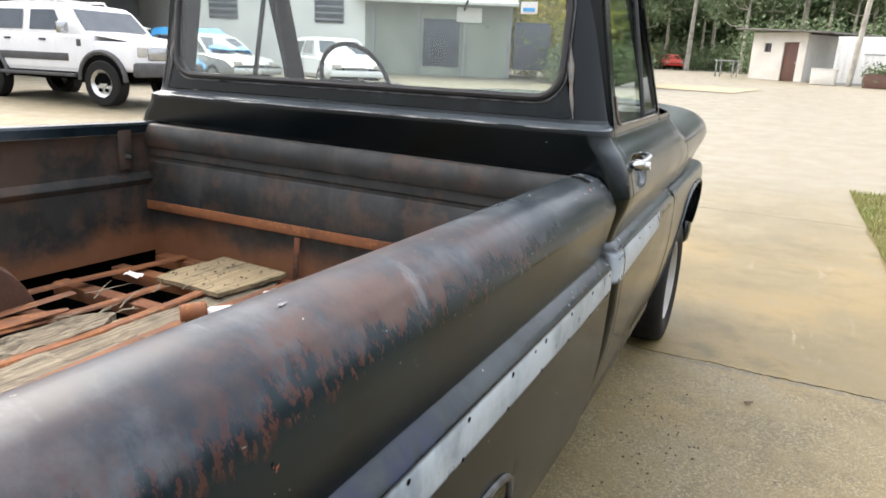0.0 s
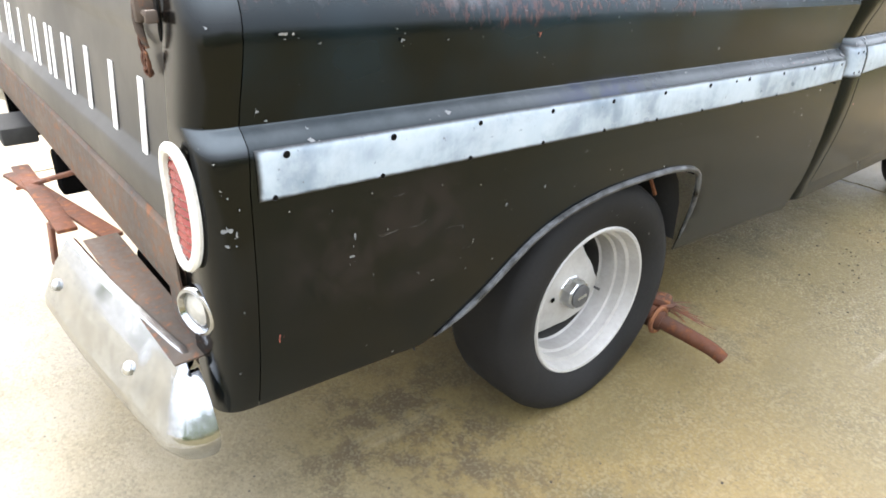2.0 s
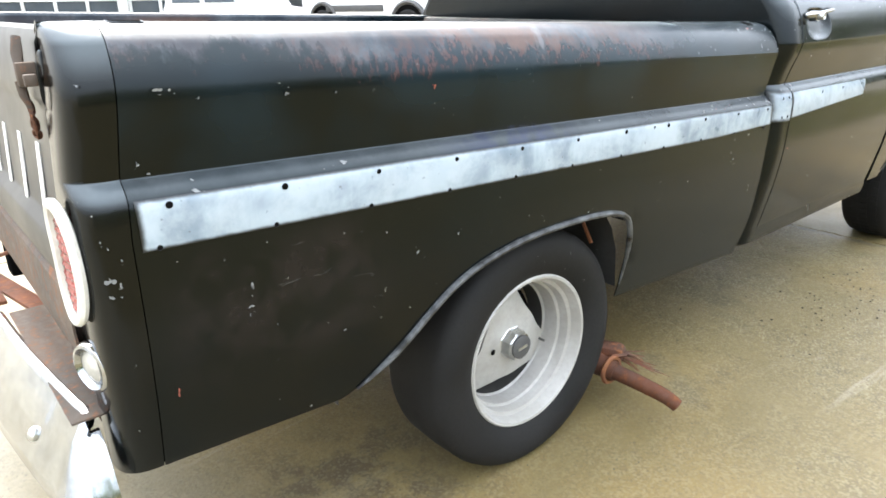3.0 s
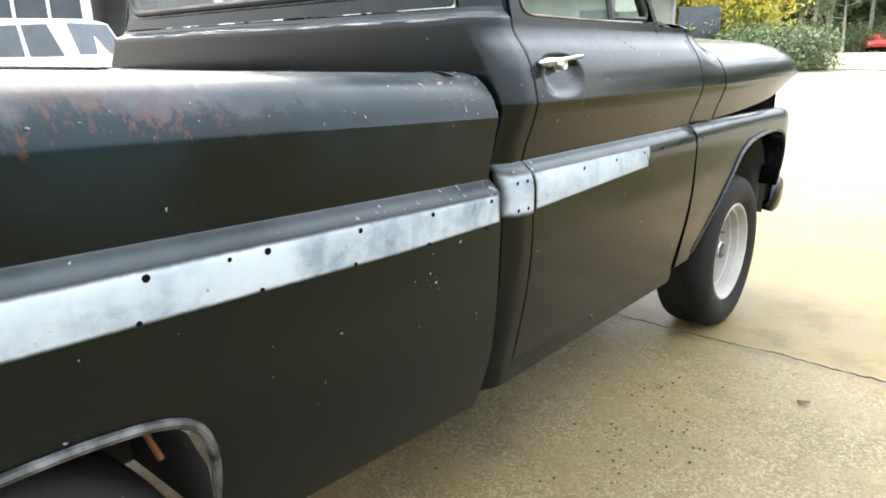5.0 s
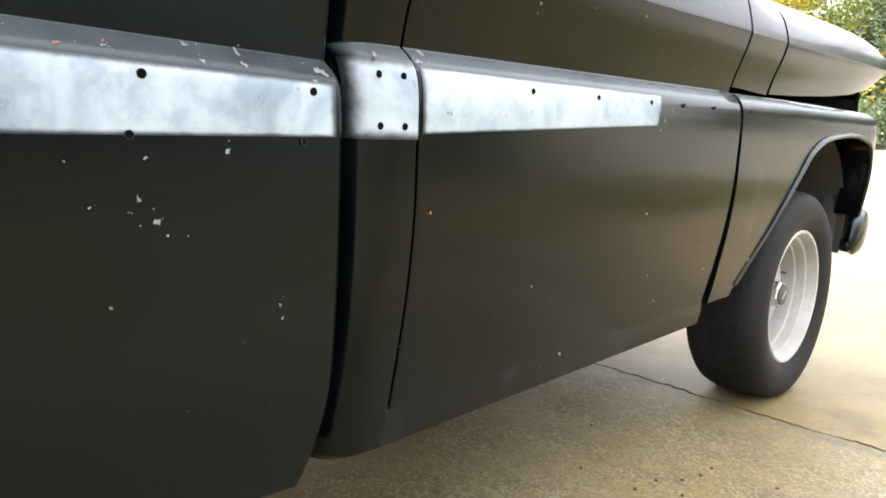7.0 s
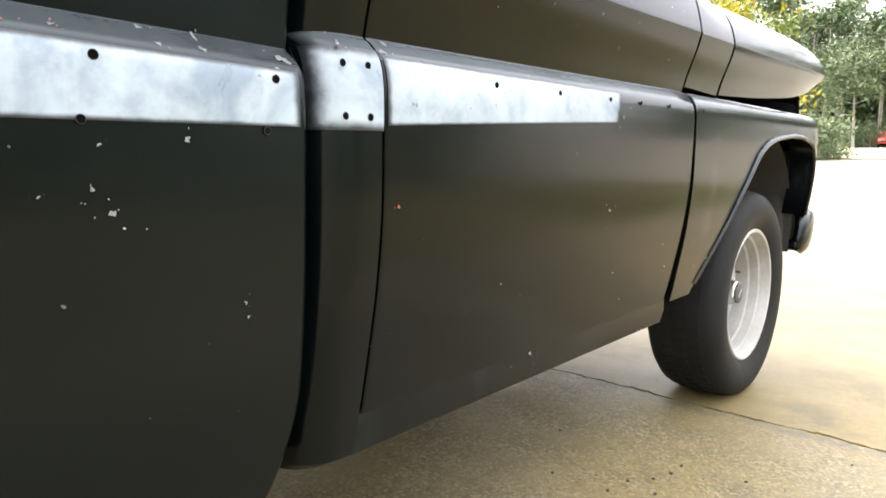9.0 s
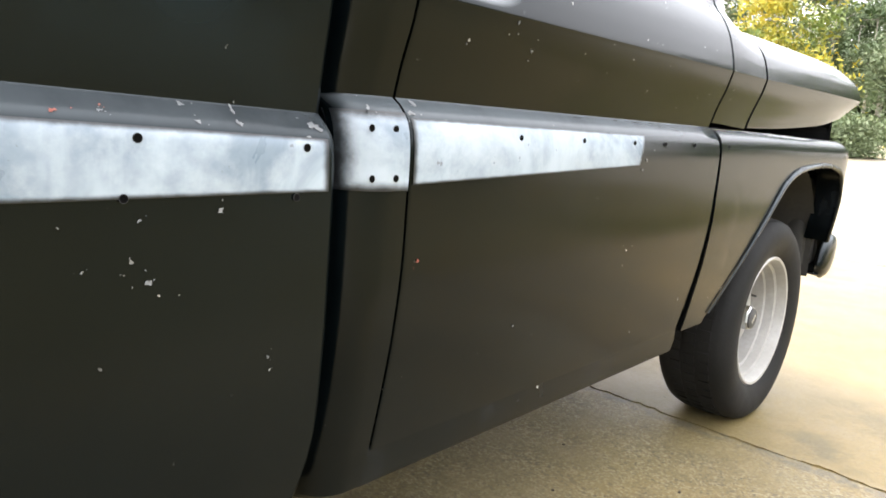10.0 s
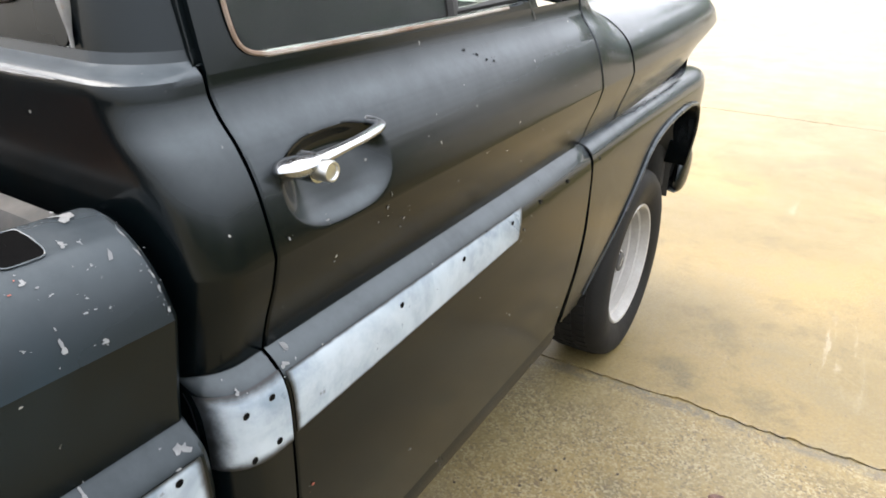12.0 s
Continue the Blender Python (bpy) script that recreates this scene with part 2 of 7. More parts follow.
def concrete():
    """Weathered yard concrete: exposed aggregate, ochre and grey stains, glare painted pale away from the truck."""
    n = Nodes("weathered_concrete")
    x, y, z = n.xyz()
    stain, blot, grit, fine = n.noise(0.45, 6.0, 0.6), n.noise(2.2, 8.0, 0.66), n.noise(85.0, 5.0, 0.75), n.noise(220.0, 2.0)
    color = n.mix(n.ramp(stain, 0.38, 0.64), (0.132, 0.099, 0.036), (0.170, 0.133, 0.058))
    color = n.mix(n.ramp(n.noise(1.1, 6.0, 0.6), 0.46, 0.62, 0.0, 0.7), color, (0.220, 0.152, 0.047))
    color = n.mix(n.ramp(blot, 0.48, 0.66, 0.0, 0.7), color, (0.090, 0.076, 0.040))
    # Paler rear, right and far ground: bright glare put into the colour.
    drift = n.math("MULTIPLY", n.math("SUBTRACT", n.noise(0.9, 5.0, 0.6), 0.5), 3.0)
    yy = n.math("ADD", y, drift)
    rear = n.math("MULTIPLY", n.ramp(yy, -0.1, -1.5), n.ramp(blot, 0.35, 0.62, 0.95, 0.55))
    color = n.mix(rear, color, (0.225, 0.203, 0.148))
    color = n.mix(n.ramp(n.math("ADD", x, drift), 2.2, 5.0, 0.0, 0.8), color, (0.265, 0.222, 0.115))
    far = n.ramp(yy, 4.0, 11.0)
    color = n.mix(n.math("MULTIPLY", far, n.ramp(blot, 0.35, 0.6, 0.95, 0.8)), color, (0.215, 0.194, 0.142))
    scrape = n.ramp(n.noise(1.0, 5.0, 0.65, n.stretch(9.0, 1.3, 1.0), 0.8), 0.60, 0.72, 0.0, 0.45)
    color = n.mix(n.math("MULTIPLY", scrape, n.ramp(n.noise(0.7, 4.0), 0.45, 0.6)), color, (0.30, 0.275, 0.205))
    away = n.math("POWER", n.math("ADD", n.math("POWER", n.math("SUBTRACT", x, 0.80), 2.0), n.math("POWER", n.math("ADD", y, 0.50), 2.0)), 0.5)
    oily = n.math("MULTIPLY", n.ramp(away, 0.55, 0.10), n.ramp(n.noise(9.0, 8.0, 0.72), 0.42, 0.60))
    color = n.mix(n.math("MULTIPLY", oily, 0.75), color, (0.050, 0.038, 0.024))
    stones = n.node("ShaderNodeTexVoronoi", 1, Vector=n.coords, Scale=150.0)
    tone = n.node("ShaderNodeSeparateXYZ", 0, Vector=stones)
    # Past the joint ahead of the door the slab keeps its smooth skin; before it the gravel shows.
    bare = n.math("MULTIPLY", n.ramp(y, 2.72, 2.66, 0.22, 1.0), n.ramp(y, 0.3, 1.5, 0.45, 1.0))
    shown = n.math("MULTIPLY", n.ramp(n.noise(4.5, 8.0, 0.7), 0.36, 0.60, 0.35, 1.0), bare)
    color = n.mix(n.math("MULTIPLY", n.ramp(tone, 0.62, 0.85), n.math("MULTIPLY", shown, 0.50)), color, (0.31, 0.285, 0.180))
    color = n.mix(n.math("MULTIPLY", n.ramp(tone, 0.32, 0.12), n.math("MULTIPLY", shown, 0.70)), color, (0.078, 0.058, 0.034))
    color = n.mix(n.ramp(grit, 0.50, 0.70, 0.0, 0.6), color, (0.075, 0.060, 0.036))
    color = n.mix(n.math("MULTIPLY", n.ramp(fine, 0.60, 0.72), n.ramp(n.noise(2.6, 6.0, 0.7), 0.40, 0.62, 0.1, 0.75)), color, (0.055, 0.042, 0.026))
    crumbled = n.math("MULTIPLY", n.math("MULTIPLY", n.ramp(n.math("ADD", y, n.math("MULTIPLY", n.noise(7.0, 6.0, 0.7), 0.06)), 2.655, 2.685), n.ramp(y, 2.70, 2.692)), n.ramp(n.noise(16.0, 6.0, 0.75), 0.40, 0.58))
    color = n.mix(n.math("MULTIPLY", crumbled, 0.75), color, (0.085, 0.075, 0.055))
    pits = n.ramp(n.cells(22.0), 0.09, 0.05)
    color = n.mix(n.math("MULTIPLY", pits, n.ramp(n.noise(3.0), 0.46, 0.6)), color, (0.045, 0.038, 0.028))
    n.bump(n.math("ADD", grit, n.math("MULTIPLY", tone, 0.5)), 0.4, 0.004)
    return n.done(color, n.ramp(blot, 0.3, 0.7, 0.42, 0.62))


def wood(name, a, b):
    n = Nodes(name)
    grain = n.noise(1.0, 7.0, 0.72, n.stretch(150.0, 1.4, 150.0), 0.1)
    color = n.mix(n.ramp(grain, 0.42, 0.58), b, a)
    color = n.mix(n.ramp(n.noise(1.0, 6.0, 0.7, n.stretch(40.0, 4.0, 40.0)), 0.54, 0.64, 0.0, 0.85), color, tuple(0.14 * v for v in a))
    color = n.mix(n.ramp(n.noise(7.0, 8.0, 0.7), 0.50, 0.66, 0.0, 0.6), color, tuple(0.35 * v for v in a))
    n.bump(grain, 0.6, 0.004)
    return n.done(color, 0.85)


def leaf_mat(name, a, b, c):
    n = Nodes(name)
    color = n.mix(n.island(), a, b)
    color = n.mix(n.ramp(n.noise(0.5, 3.0), 0.42, 0.62), color, c)
    return n.done(color, 0.6)


def glass(name, tint, rough=0.02):
    n = Nodes(name)
    dirt = n.noise(5.0, 6.0)
    return n.done(tint, n.ramp(dirt, 0.4, 0.8, rough, rough + 0.05), 0.0, Transmission_Weight=1.0, IOR=1.1)


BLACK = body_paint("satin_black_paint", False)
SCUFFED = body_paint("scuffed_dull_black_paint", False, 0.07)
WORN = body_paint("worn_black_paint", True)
FADED = plain("faded_dusty_black_paint", (0.012, 0.012, 0.0115), (0.024, 0.0225, 0.020), 3.0, 0.42, 0.08, 0.0, 60.0, 0.05)
STRIP = strip_paint()
CHIPPED = plain("chipped_edge_paint", (0.004, 0.004, 0.004), (0.095, 0.10, 0.105), 26.0, 0.35, 0.08)
RUST = rust_metal("rusted_steel")
GRIMY = rust_metal("grimy_rusty_steel", (0.105, 0.072, 0.050), (0.060, 0.048, 0.038), (0.23, 0.090, 0.036))
RUST_RED = rust_metal("red_rust", (0.23, 0.085, 0.030), (0.105, 0.040, 0.019), (0.34, 0.155, 0.055))
RUST_BROWN = rust_metal("brown_rust", (0.085, 0.037, 0.021), (0.052, 0.026, 0.017), (0.11, 0.054, 0.032))
PIPE = rust_metal("rusted_pipe", (0.085, 0.026, 0.008), (0.030, 0.013, 0.008), (0.17, 0.058, 0.016))
INNER = bed_inner_paint()
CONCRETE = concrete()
CHROME = plain("chrome", (0.47, 0.48, 0.49), (0.36, 0.37, 0.38), 20.0, 0.11, 0.04, 1.0, 200.0, 0.02)
DULL = plain("dull_plated_steel", (0.62, 0.63, 0.62), (0.42, 0.43, 0.43), 9.0, 0.34, 0.1, 1.0, 80.0, 0.08)
WHEEL = plain("aged_white_wheel_paint", (0.40, 0.39, 0.37), (0.31, 0.30, 0.275), 7.0, 0.38, 0.1, 0.0, 70.0, 0.08)
TYRE = plain("tyre_rubber", (0.009, 0.009, 0.009), (0.016, 0.0155, 0.015), 6.0, 0.7, 0.1, 0.0, 120.0, 0.2, Specular_IOR_Level=0.2)
HOUSING = plain("dusty_underseal", (0.022, 0.022, 0.021), (0.040, 0.039, 0.036), 5.0, 0.8, 0.08, 0.0, 60.0, 0.3)
RUBBER = plain("black_rubber", (0.012, 0.012, 0.013), (0.022, 0.022, 0.022), 12.0, 0.55, 0.1)
# Shade of gaps, holes and undersides as a near-black colour; also used for nicks.
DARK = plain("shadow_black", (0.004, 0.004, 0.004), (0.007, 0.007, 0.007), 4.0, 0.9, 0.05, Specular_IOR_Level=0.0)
LAMP_RED = plain("red_lens", (0.19, 0.022, 0.020), (0.27, 0.045, 0.035), 30.0, 0.25, 0.08, 0.0, 60.0, 0.1)
LAMP_CLEAR = plain("clear_lens", (0.5, 0.48, 0.42), (0.32, 0.31, 0.28), 30.0, 0.2, 0.08)
BEZEL = plain("off_white_bezel", (0.70, 0.68, 0.62), (0.56, 0.53, 0.46), 18.0, 0.42, 0.1)
LETTER = plain("white_letter_paint", (0.80, 0.79, 0.76), (0.70, 0.68, 0.64), 20.0, 0.5, 0.1)
BARE = plain("bare_rubbed_metal", (0.10, 0.10, 0.10), (0.36, 0.355, 0.34), 14.0, 0.45, 0.1)
CHIP = plain("bare_primer_chip", (0.20, 0.205, 0.205), (0.125, 0.13, 0.135), 60.0, 0.6, 0.1)
CHIP_RED = plain("red_undercoat_chip", (0.30, 0.075, 0.045), (0.20, 0.055, 0.04), 60.0, 0.6, 0.1)
PLANK = wood("grey_weathered_plank", (0.235, 0.200, 0.140), (0.095, 0.075, 0.050))
PLYWOOD = wood("old_plywood", (0.27, 0.215, 0.125), (0.20, 0.155, 0.085))
WHITE_CAR = plain("white_car_paint", (0.74, 0.75, 0.76), (0.68, 0.69, 0.7), 1.5, 0.28, 0.06)
RED_CAR = plain("red_car_paint", (0.62, 0.055, 0.03), (0.5, 0.045, 0.03), 2.0, 0.35, 0.08)
BLUE_TARP = plain("blue_tarpaulin", (0.05, 0.30, 0.62), (0.10, 0.42, 0.74), 2.0, 0.45, 0.1)
GREY_PLASTIC = plain("grey_plastic", (0.05, 0.05, 0.052), (0.08, 0.08, 0.08), 8.0, 0.6, 0.1)
WINDOW_DARK = plain("dark_car_window", (0.03, 0.045, 0.06), (0.05, 0.065, 0.08), 2.0, 0.1, 0.04)
PLASTER = plain("white_plaster", (0.74, 0.71, 0.65), (0.62, 0.59, 0.53), 0.9, 0.85, 0.06, 0.0, 12.0, 0.2)
WHITE_WALL = plain("white_painted_wall", (0.78, 0.78, 0.76), (0.68, 0.68, 0.66), 0.6, 0.8, 0.06, 0.0, 10.0, 0.15)
BROWN_DOOR = plain("brown_painted_door", (0.11, 0.055, 0.04), (0.15, 0.075, 0.055), 3.0, 0.6, 0.1)
ROOFING = plain("dark_roof_sheet", (0.10, 0.095, 0.085), (0.16, 0.15, 0.14), 2.0, 0.8, 0.08)
EARTH = plain("thin_grassy_earth", (0.105, 0.090, 0.035), (0.150, 0.120, 0.052), 2.0, 0.9, 0.04, 0.0, 30.0, 0.4)
BARK = plain("pale_bark", (0.46, 0.44, 0.38), (0.28, 0.26, 0.22), 3.0, 0.9, 0.06, 0.0, 25.0, 0.6)
LEAF = leaf_mat("green_leaves", (0.050, 0.095, 0.030), (0.095, 0.145, 0.050), (0.070, 0.105, 0.040))
LEAF_PALE = leaf_mat("pale_leaves", (0.095, 0.145, 0.060), (0.150, 0.195, 0.090), (0.115, 0.150, 0.070))
LEAF_YELLOW = leaf_mat("yellow_leaves", (0.50, 0.38, 0.02), (0.30, 0.30, 0.03), (0.12, 0.17, 0.03))
GRASS = leaf_mat("grass_blades", (0.14, 0.19, 0.04), (0.26, 0.29, 0.08), (0.28, 0.26, 0.10))
GLASS = glass("window_glass", (0.82, 0.90, 0.86))
HAZY = glass("hazy_glass", (0.94, 0.96, 0.955))
HAZY.node_tree.nodes["Principled BSDF"].inputs["Transmission Weight"].default_value = 0.97
SAND = plain("sandy_earth", (0.36, 0.29, 0.17), (0.32, 0.27, 0.18), 0.8, 0.9, 0.04, 0.0, 20.0, 0.3)
GREY_STEEL = plain("grey_painted_steel", (0.22, 0.23, 0.24), (0.3, 0.31, 0.31), 3.0, 0.5, 0.1)


# ---- builders ----
def part(name, bm, material, parent=None, label="", sharp=0.6):
    """Links a bmesh as one mesh object, shaded smooth but for its sharp edges."""
    bmesh.ops.recalc_face_normals(bm, faces=bm.faces)
    for face in bm.faces:
        face.smooth = True
    for edge in bm.edges:
        edge.smooth = len(edge.link_faces) != 2 or edge.calc_face_angle(0.0) < sharp
    mesh = bpy.data.meshes.new(name)
    bm.to_mesh(mesh)
    bm.free()
    mesh.materials.append(material)
    ob = new(name, mesh)
    ob.parent = parent
    if label:
        ob["label"] = label
    return ob


def thing(name, label, category, at=(0, 0, 0), turn=0.0, group="", kind=""):
    ob = new(name)
    ob.empty_display_size = 0.1
    ob.matrix_world = pose(*at, 0, 0, turn)
    return tagged(ob, label, category, group, kind)


def grid(rows, bm=None, close=False):
    bm = bm or bmesh.new()
    verts = [[bm.verts.new(p) for p in row] for row in rows]
    for a, b in zip(verts, verts[1:]):
        n = len(a)
        for i in range(n if close else n - 1):
            q = [a[i], a[(i + 1) % n], b[(i + 1) % n], b[i]]
            if len({tuple(v.co) for v in q}) > 2:
                bm.faces.new(q)
    return bm


def thick(bm, t):
    """Gives a sheet its thickness, to the side away from its normals, and closes the rim."""
    bmesh.ops.remove_doubles(bm, verts=bm.verts, dist=1e-5)
    bmesh.ops.recalc_face_normals(bm, faces=bm.faces)
    bm.normal_update()
    faces, rim = bm.faces[:], [e for e in bm.edges if len(e.link_faces) == 1]
    back = {v: bm.verts.new(v.co - v.normal * t) for v in bm.verts[:]}
    for f in faces:
        bm.faces.new([back[v] for v in reversed(f.verts)])
    for e in rim:
        a, b = e.verts
        bm.faces.new((a, b, back[b], back[a]))
    return bm


def box(x, y, z, sx, sy, sz, bevel=0.0, bm=None, m=None, segments=2):
    """A box by its centre and sizes, bevelled, turned by m about its centre."""
    own = bmesh.new()
    bmesh.ops.create_cube(own, size=1.0)
    for v in own.verts:
        v.co = Vector((v.co.x * sx, v.co.y * sy, v.co.z * sz))
    if bevel:
        bmesh.ops.bevel(own, geom=own.edges[:], offset=bevel, segments=segments, affect="EDGES", profile=0.5)
    if m:
        bmesh.ops.transform(own, matrix=m, verts=own.verts)
    bmesh.ops.translate(own, vec=(x, y, z), verts=own.verts)
    return merge(bm, own)


def merge(bm, own):
    if bm is None:
        return own
    mesh = bpy.data.meshes.new("scratch")
    own.to_mesh(mesh)
    own.free()
    bm.from_mesh(mesh)
    bpy.data.meshes.remove(mesh)
    return bm


def tube(path, radius, segments=8, bm=None, close=False, flat=1.0, caps=True):
    """A round bar along a path; radius may be one number or one for each point."""
    path = [Vector(p) for p in path]
    radii = radius if isinstance(radius, (list, tuple)) else [radius] * len(path)
    rows, side = [], None
    for i, p in enumerate(path):
        a, b = path[max(i - 1, 0)], path[min(i + 1, len(path) - 1)]
        if close:
            a, b = path[i - 1], path[(i + 1) % len(path)]
        d = (b - a).normalized()
        if side is None:
            side = d.cross(Vector((0, 0, 1)) if abs(d.z) < 0.9 else Vector((1, 0, 0))).normalized()
        side = (side - d * side.dot(d)).normalized()
        up = d.cross(side)
        rows.append([p + radii[i] * (math.cos(t) * side + flat * math.sin(t) * up) for t in (2 * math.pi * k / segments for k in range(segments))])
    if close:
        rows.append(rows[0])
    own = grid(rows, close=True)
    if caps and not close:
        own.verts.ensure_lookup_table()
        own.faces.new(own.verts[:segments])
        own.faces.new(own.verts[-segments:])
    if close:
        bmesh.ops.remove_doubles(own, verts=own.verts, dist=1e-6)
    return merge(bm, own)


def lathe(profile, segments=48, bm=None):
    """Turns (x, radius) pairs about the x axis."""
    rows = [[(x, r * math.cos(t), r * math.sin(t)) for t in (2 * math.pi * k / segments for k in range(segments))] for x, r in profile]
    own = grid(rows, close=True)
    bmesh.ops.remove_doubles(own, verts=own.verts, dist=1e-6)
    return merge(bm, own)


def smooth_line(points, steps=4):
    """A curve through the points."""
    p = [Vector(q) for q in points]
    out = []
    for i in range(len(p) - 1):
        a, b, c, d = p[max(i - 1, 0)], p[i], p[i + 1], p[min(i + 2, len(p) - 1)]
        for k in range(steps):
            t = k / steps
            out.append(0.5 * (2 * b + (c - a) * t + (2 * a - 5 * b + 4 * c - d) * t * t + (3 * b - a - 3 * c + d) * t**3))
    return out + [p[-1]]


def lerp_at(table, v):
    """The value at v of a table of (key, value) pairs with rising keys."""
    keys, values = zip(*table)
    return float(np.interp(v, keys, values))


def disc_on_side(bm, x, y, z, r, rng=None, tall=1.0, segments=8):
    """A small flat patch that faces +x, round or ragged."""
    verts = []
    for k in range(segments):
        t = 2 * math.pi * k / segments
        q = r * (1.0 if rng is None else rng.uniform(0.45, 1.25))
        verts.append(bm.verts.new((x, y + q * math.cos(t), z + tall * q * math.sin(t))))
    bm.faces.new(verts)
    return bm


# ---- pickup truck: shapes shared by its panels ----
def bed_shear(z0, y):
    return (1.09 - y) * float(np.interp(z0, (0.36, 0.6, 0.88, 1.16), (0.050, 0.042, 0.031, 0.027)))


# Outer skin of the bed side at its front end, (x, z) from the rail down to the lower edge.
BED_TOP = [(0.833, 1.112), (0.834, 1.143), (0.840, 1.152), (0.860, 1.156), (0.885, 1.153), (0.910, 1.144), (0.933, 1.127), (0.949, 1.108), (0.960, 1.088), (0.9705, 1.0615)]
BED_SIDE = [(0.9700, 1.0600), (0.966, 1.040), (0.960, 1.010), (0.950, 0.962), (0.9440, 0.9230), (0.9450, 0.9215), (0.958, 0.912), (0.970, 0.901), (0.977, 0.889), (0.9795, 0.870), (0.980, 0.832), (0.977, 0.751)]
BED_LOW = [(0.977, 0.750), (0.970, 0.628), (0.954, 0.496), (0.932, 0.385), (0.925, 0.358)]
CAB_SIDE = [(0.9915, 1.0830), (0.987, 1.064), (0.980, 1.040), (0.963, 0.994), (0.9510, 0.9505), (0.9520, 0.9490), (0.966, 0.939), (0.978, 0.924), (0.985, 0.905), (0.988, 0.880), (0.988, 0.840), (0.987, 0.800), (0.984, 0.720), (0.972, 0.620), (0.957, 0.540), (0.940, 0.460), (0.932, 0.425)]
CAB_TOP = [(0.915, 1.275), (0.918, 1.255), (0.930, 1.232), (0.952, 1.204), (0.971, 1.168), (0.983, 1.130), (0.990, 1.098), (0.9920, 1.0845)]


def dense(line, steps=4):
    """The same outline with a smooth curve through its points."""
    return [(v.x, v.y) for v in smooth_line([(x, z, 0) for x, z in line], steps)]


BED_TOP = BED_TOP[:3] + dense(BED_TOP[3:])
BED_SIDE = dense(BED_SIDE[:5]) + dense(BED_SIDE[5:])
CAB_TOP, CAB_SIDE = dense(CAB_TOP), dense(CAB_SIDE[:5], 3) + dense(CAB_SIDE[5:], 3)

BED_FRONT, BED_REAR, ARCH_FRONT, ARCH_REAR = 1.09, -0.965, 0.352, -0.60
REAR_ARCH = [(-0.600, 0.440), (-0.547, 0.464), (-0.470, 0.512), (-0.392, 0.578), (-0.311, 0.636), (-0.224, 0.671), (-0.129, 0.691), (-0.024, 0.700), (0.139, 0.700), (0.250, 0.688), (0.310, 0.665), (0.338, 0.625), (0.350, 0.560), (0.352, 0.440)]
FRONT_ARCH = [(2.420, 0.425), (2.455, 0.470), (2.520, 0.548), (2.590, 0.632), (2.650, 0.697), (2.718, 0.763), (2.778, 0.808), (2.890, 0.843), (3.117, 0.858), (3.270, 0.848), (3.345, 0.826), (3.385, 0.770), (3.400, 0.700), (3.405, 0.620), (3.420, 0.570)]


def side_x(table, z):
    return lerp_at([(b, a) for a, b in reversed(table)], z)


def bed_x(y, z):
    """The bed's outer skin at a height, its sag allowed for."""
    z0 = z
    for _ in range(6):
        z0 = z - bed_shear(z0, y)
    return side_x([p for p in BED_TOP if p[0] > 0.9] + BED_SIDE + BED_LOW[1:], z0)


def cab_x(z):
    return side_x(CAB_TOP + CAB_SIDE, z)


def spread(a, b, step):
    n = max(2, int(math.ceil((b - a) / step)) + 1)
    return [a + (b - a) * i / (n - 1) for i in range(n)]


def soften(line, share):
    """Rounds off the side crease; the press is crisp by the cab and soft towards the rear."""
    pts = [Vector(p) for p in line]
    for _ in range(60):
        pts = [(pts[i - 1] + 2 * p + pts[i + 1]) / 4 if p.x > 0.92 and 1.0 < p.y < 1.125 else p for i, p in enumerate(pts)]
    return [tuple(Vector(p).lerp(q, share)) for p, q in zip(line, pts)]


def bed_section(y, low=None, mirror=1.0, lift=0.0):
    """One cross-section of the bed side; low cuts it off where a wheel arch opens."""
    line = [(x, z + bed_shear(z, y)) for x, z in soften(BED_TOP + BED_SIDE, min(1.0, max(0.0, (0.75 - y) / 0.9)))]
    low_line = [(x, z + bed_shear(z, y)) for x, z in smooth_low(BED_LOW)]
    if low is not None:
        zs = np.linspace(low_line[0][1], max(low, low_line[-1][1]), len(low_line))
        low_line = [(side_x(low_line, q), float(q)) for q in zs]
    return [Vector((mirror * x, y, z + lift)) for x, z in line + low_line]


def smooth_low(points):
    return [(v.x, v.y) for v in smooth_line([(x, z, 0) for x, z in points], 4)]


def arch_height(arch, y):
    return lerp_at(arch, y)


truck = thing("pickup_truck", "old black pickup truck with rusty open bed and silver side strip", "pickup truck")


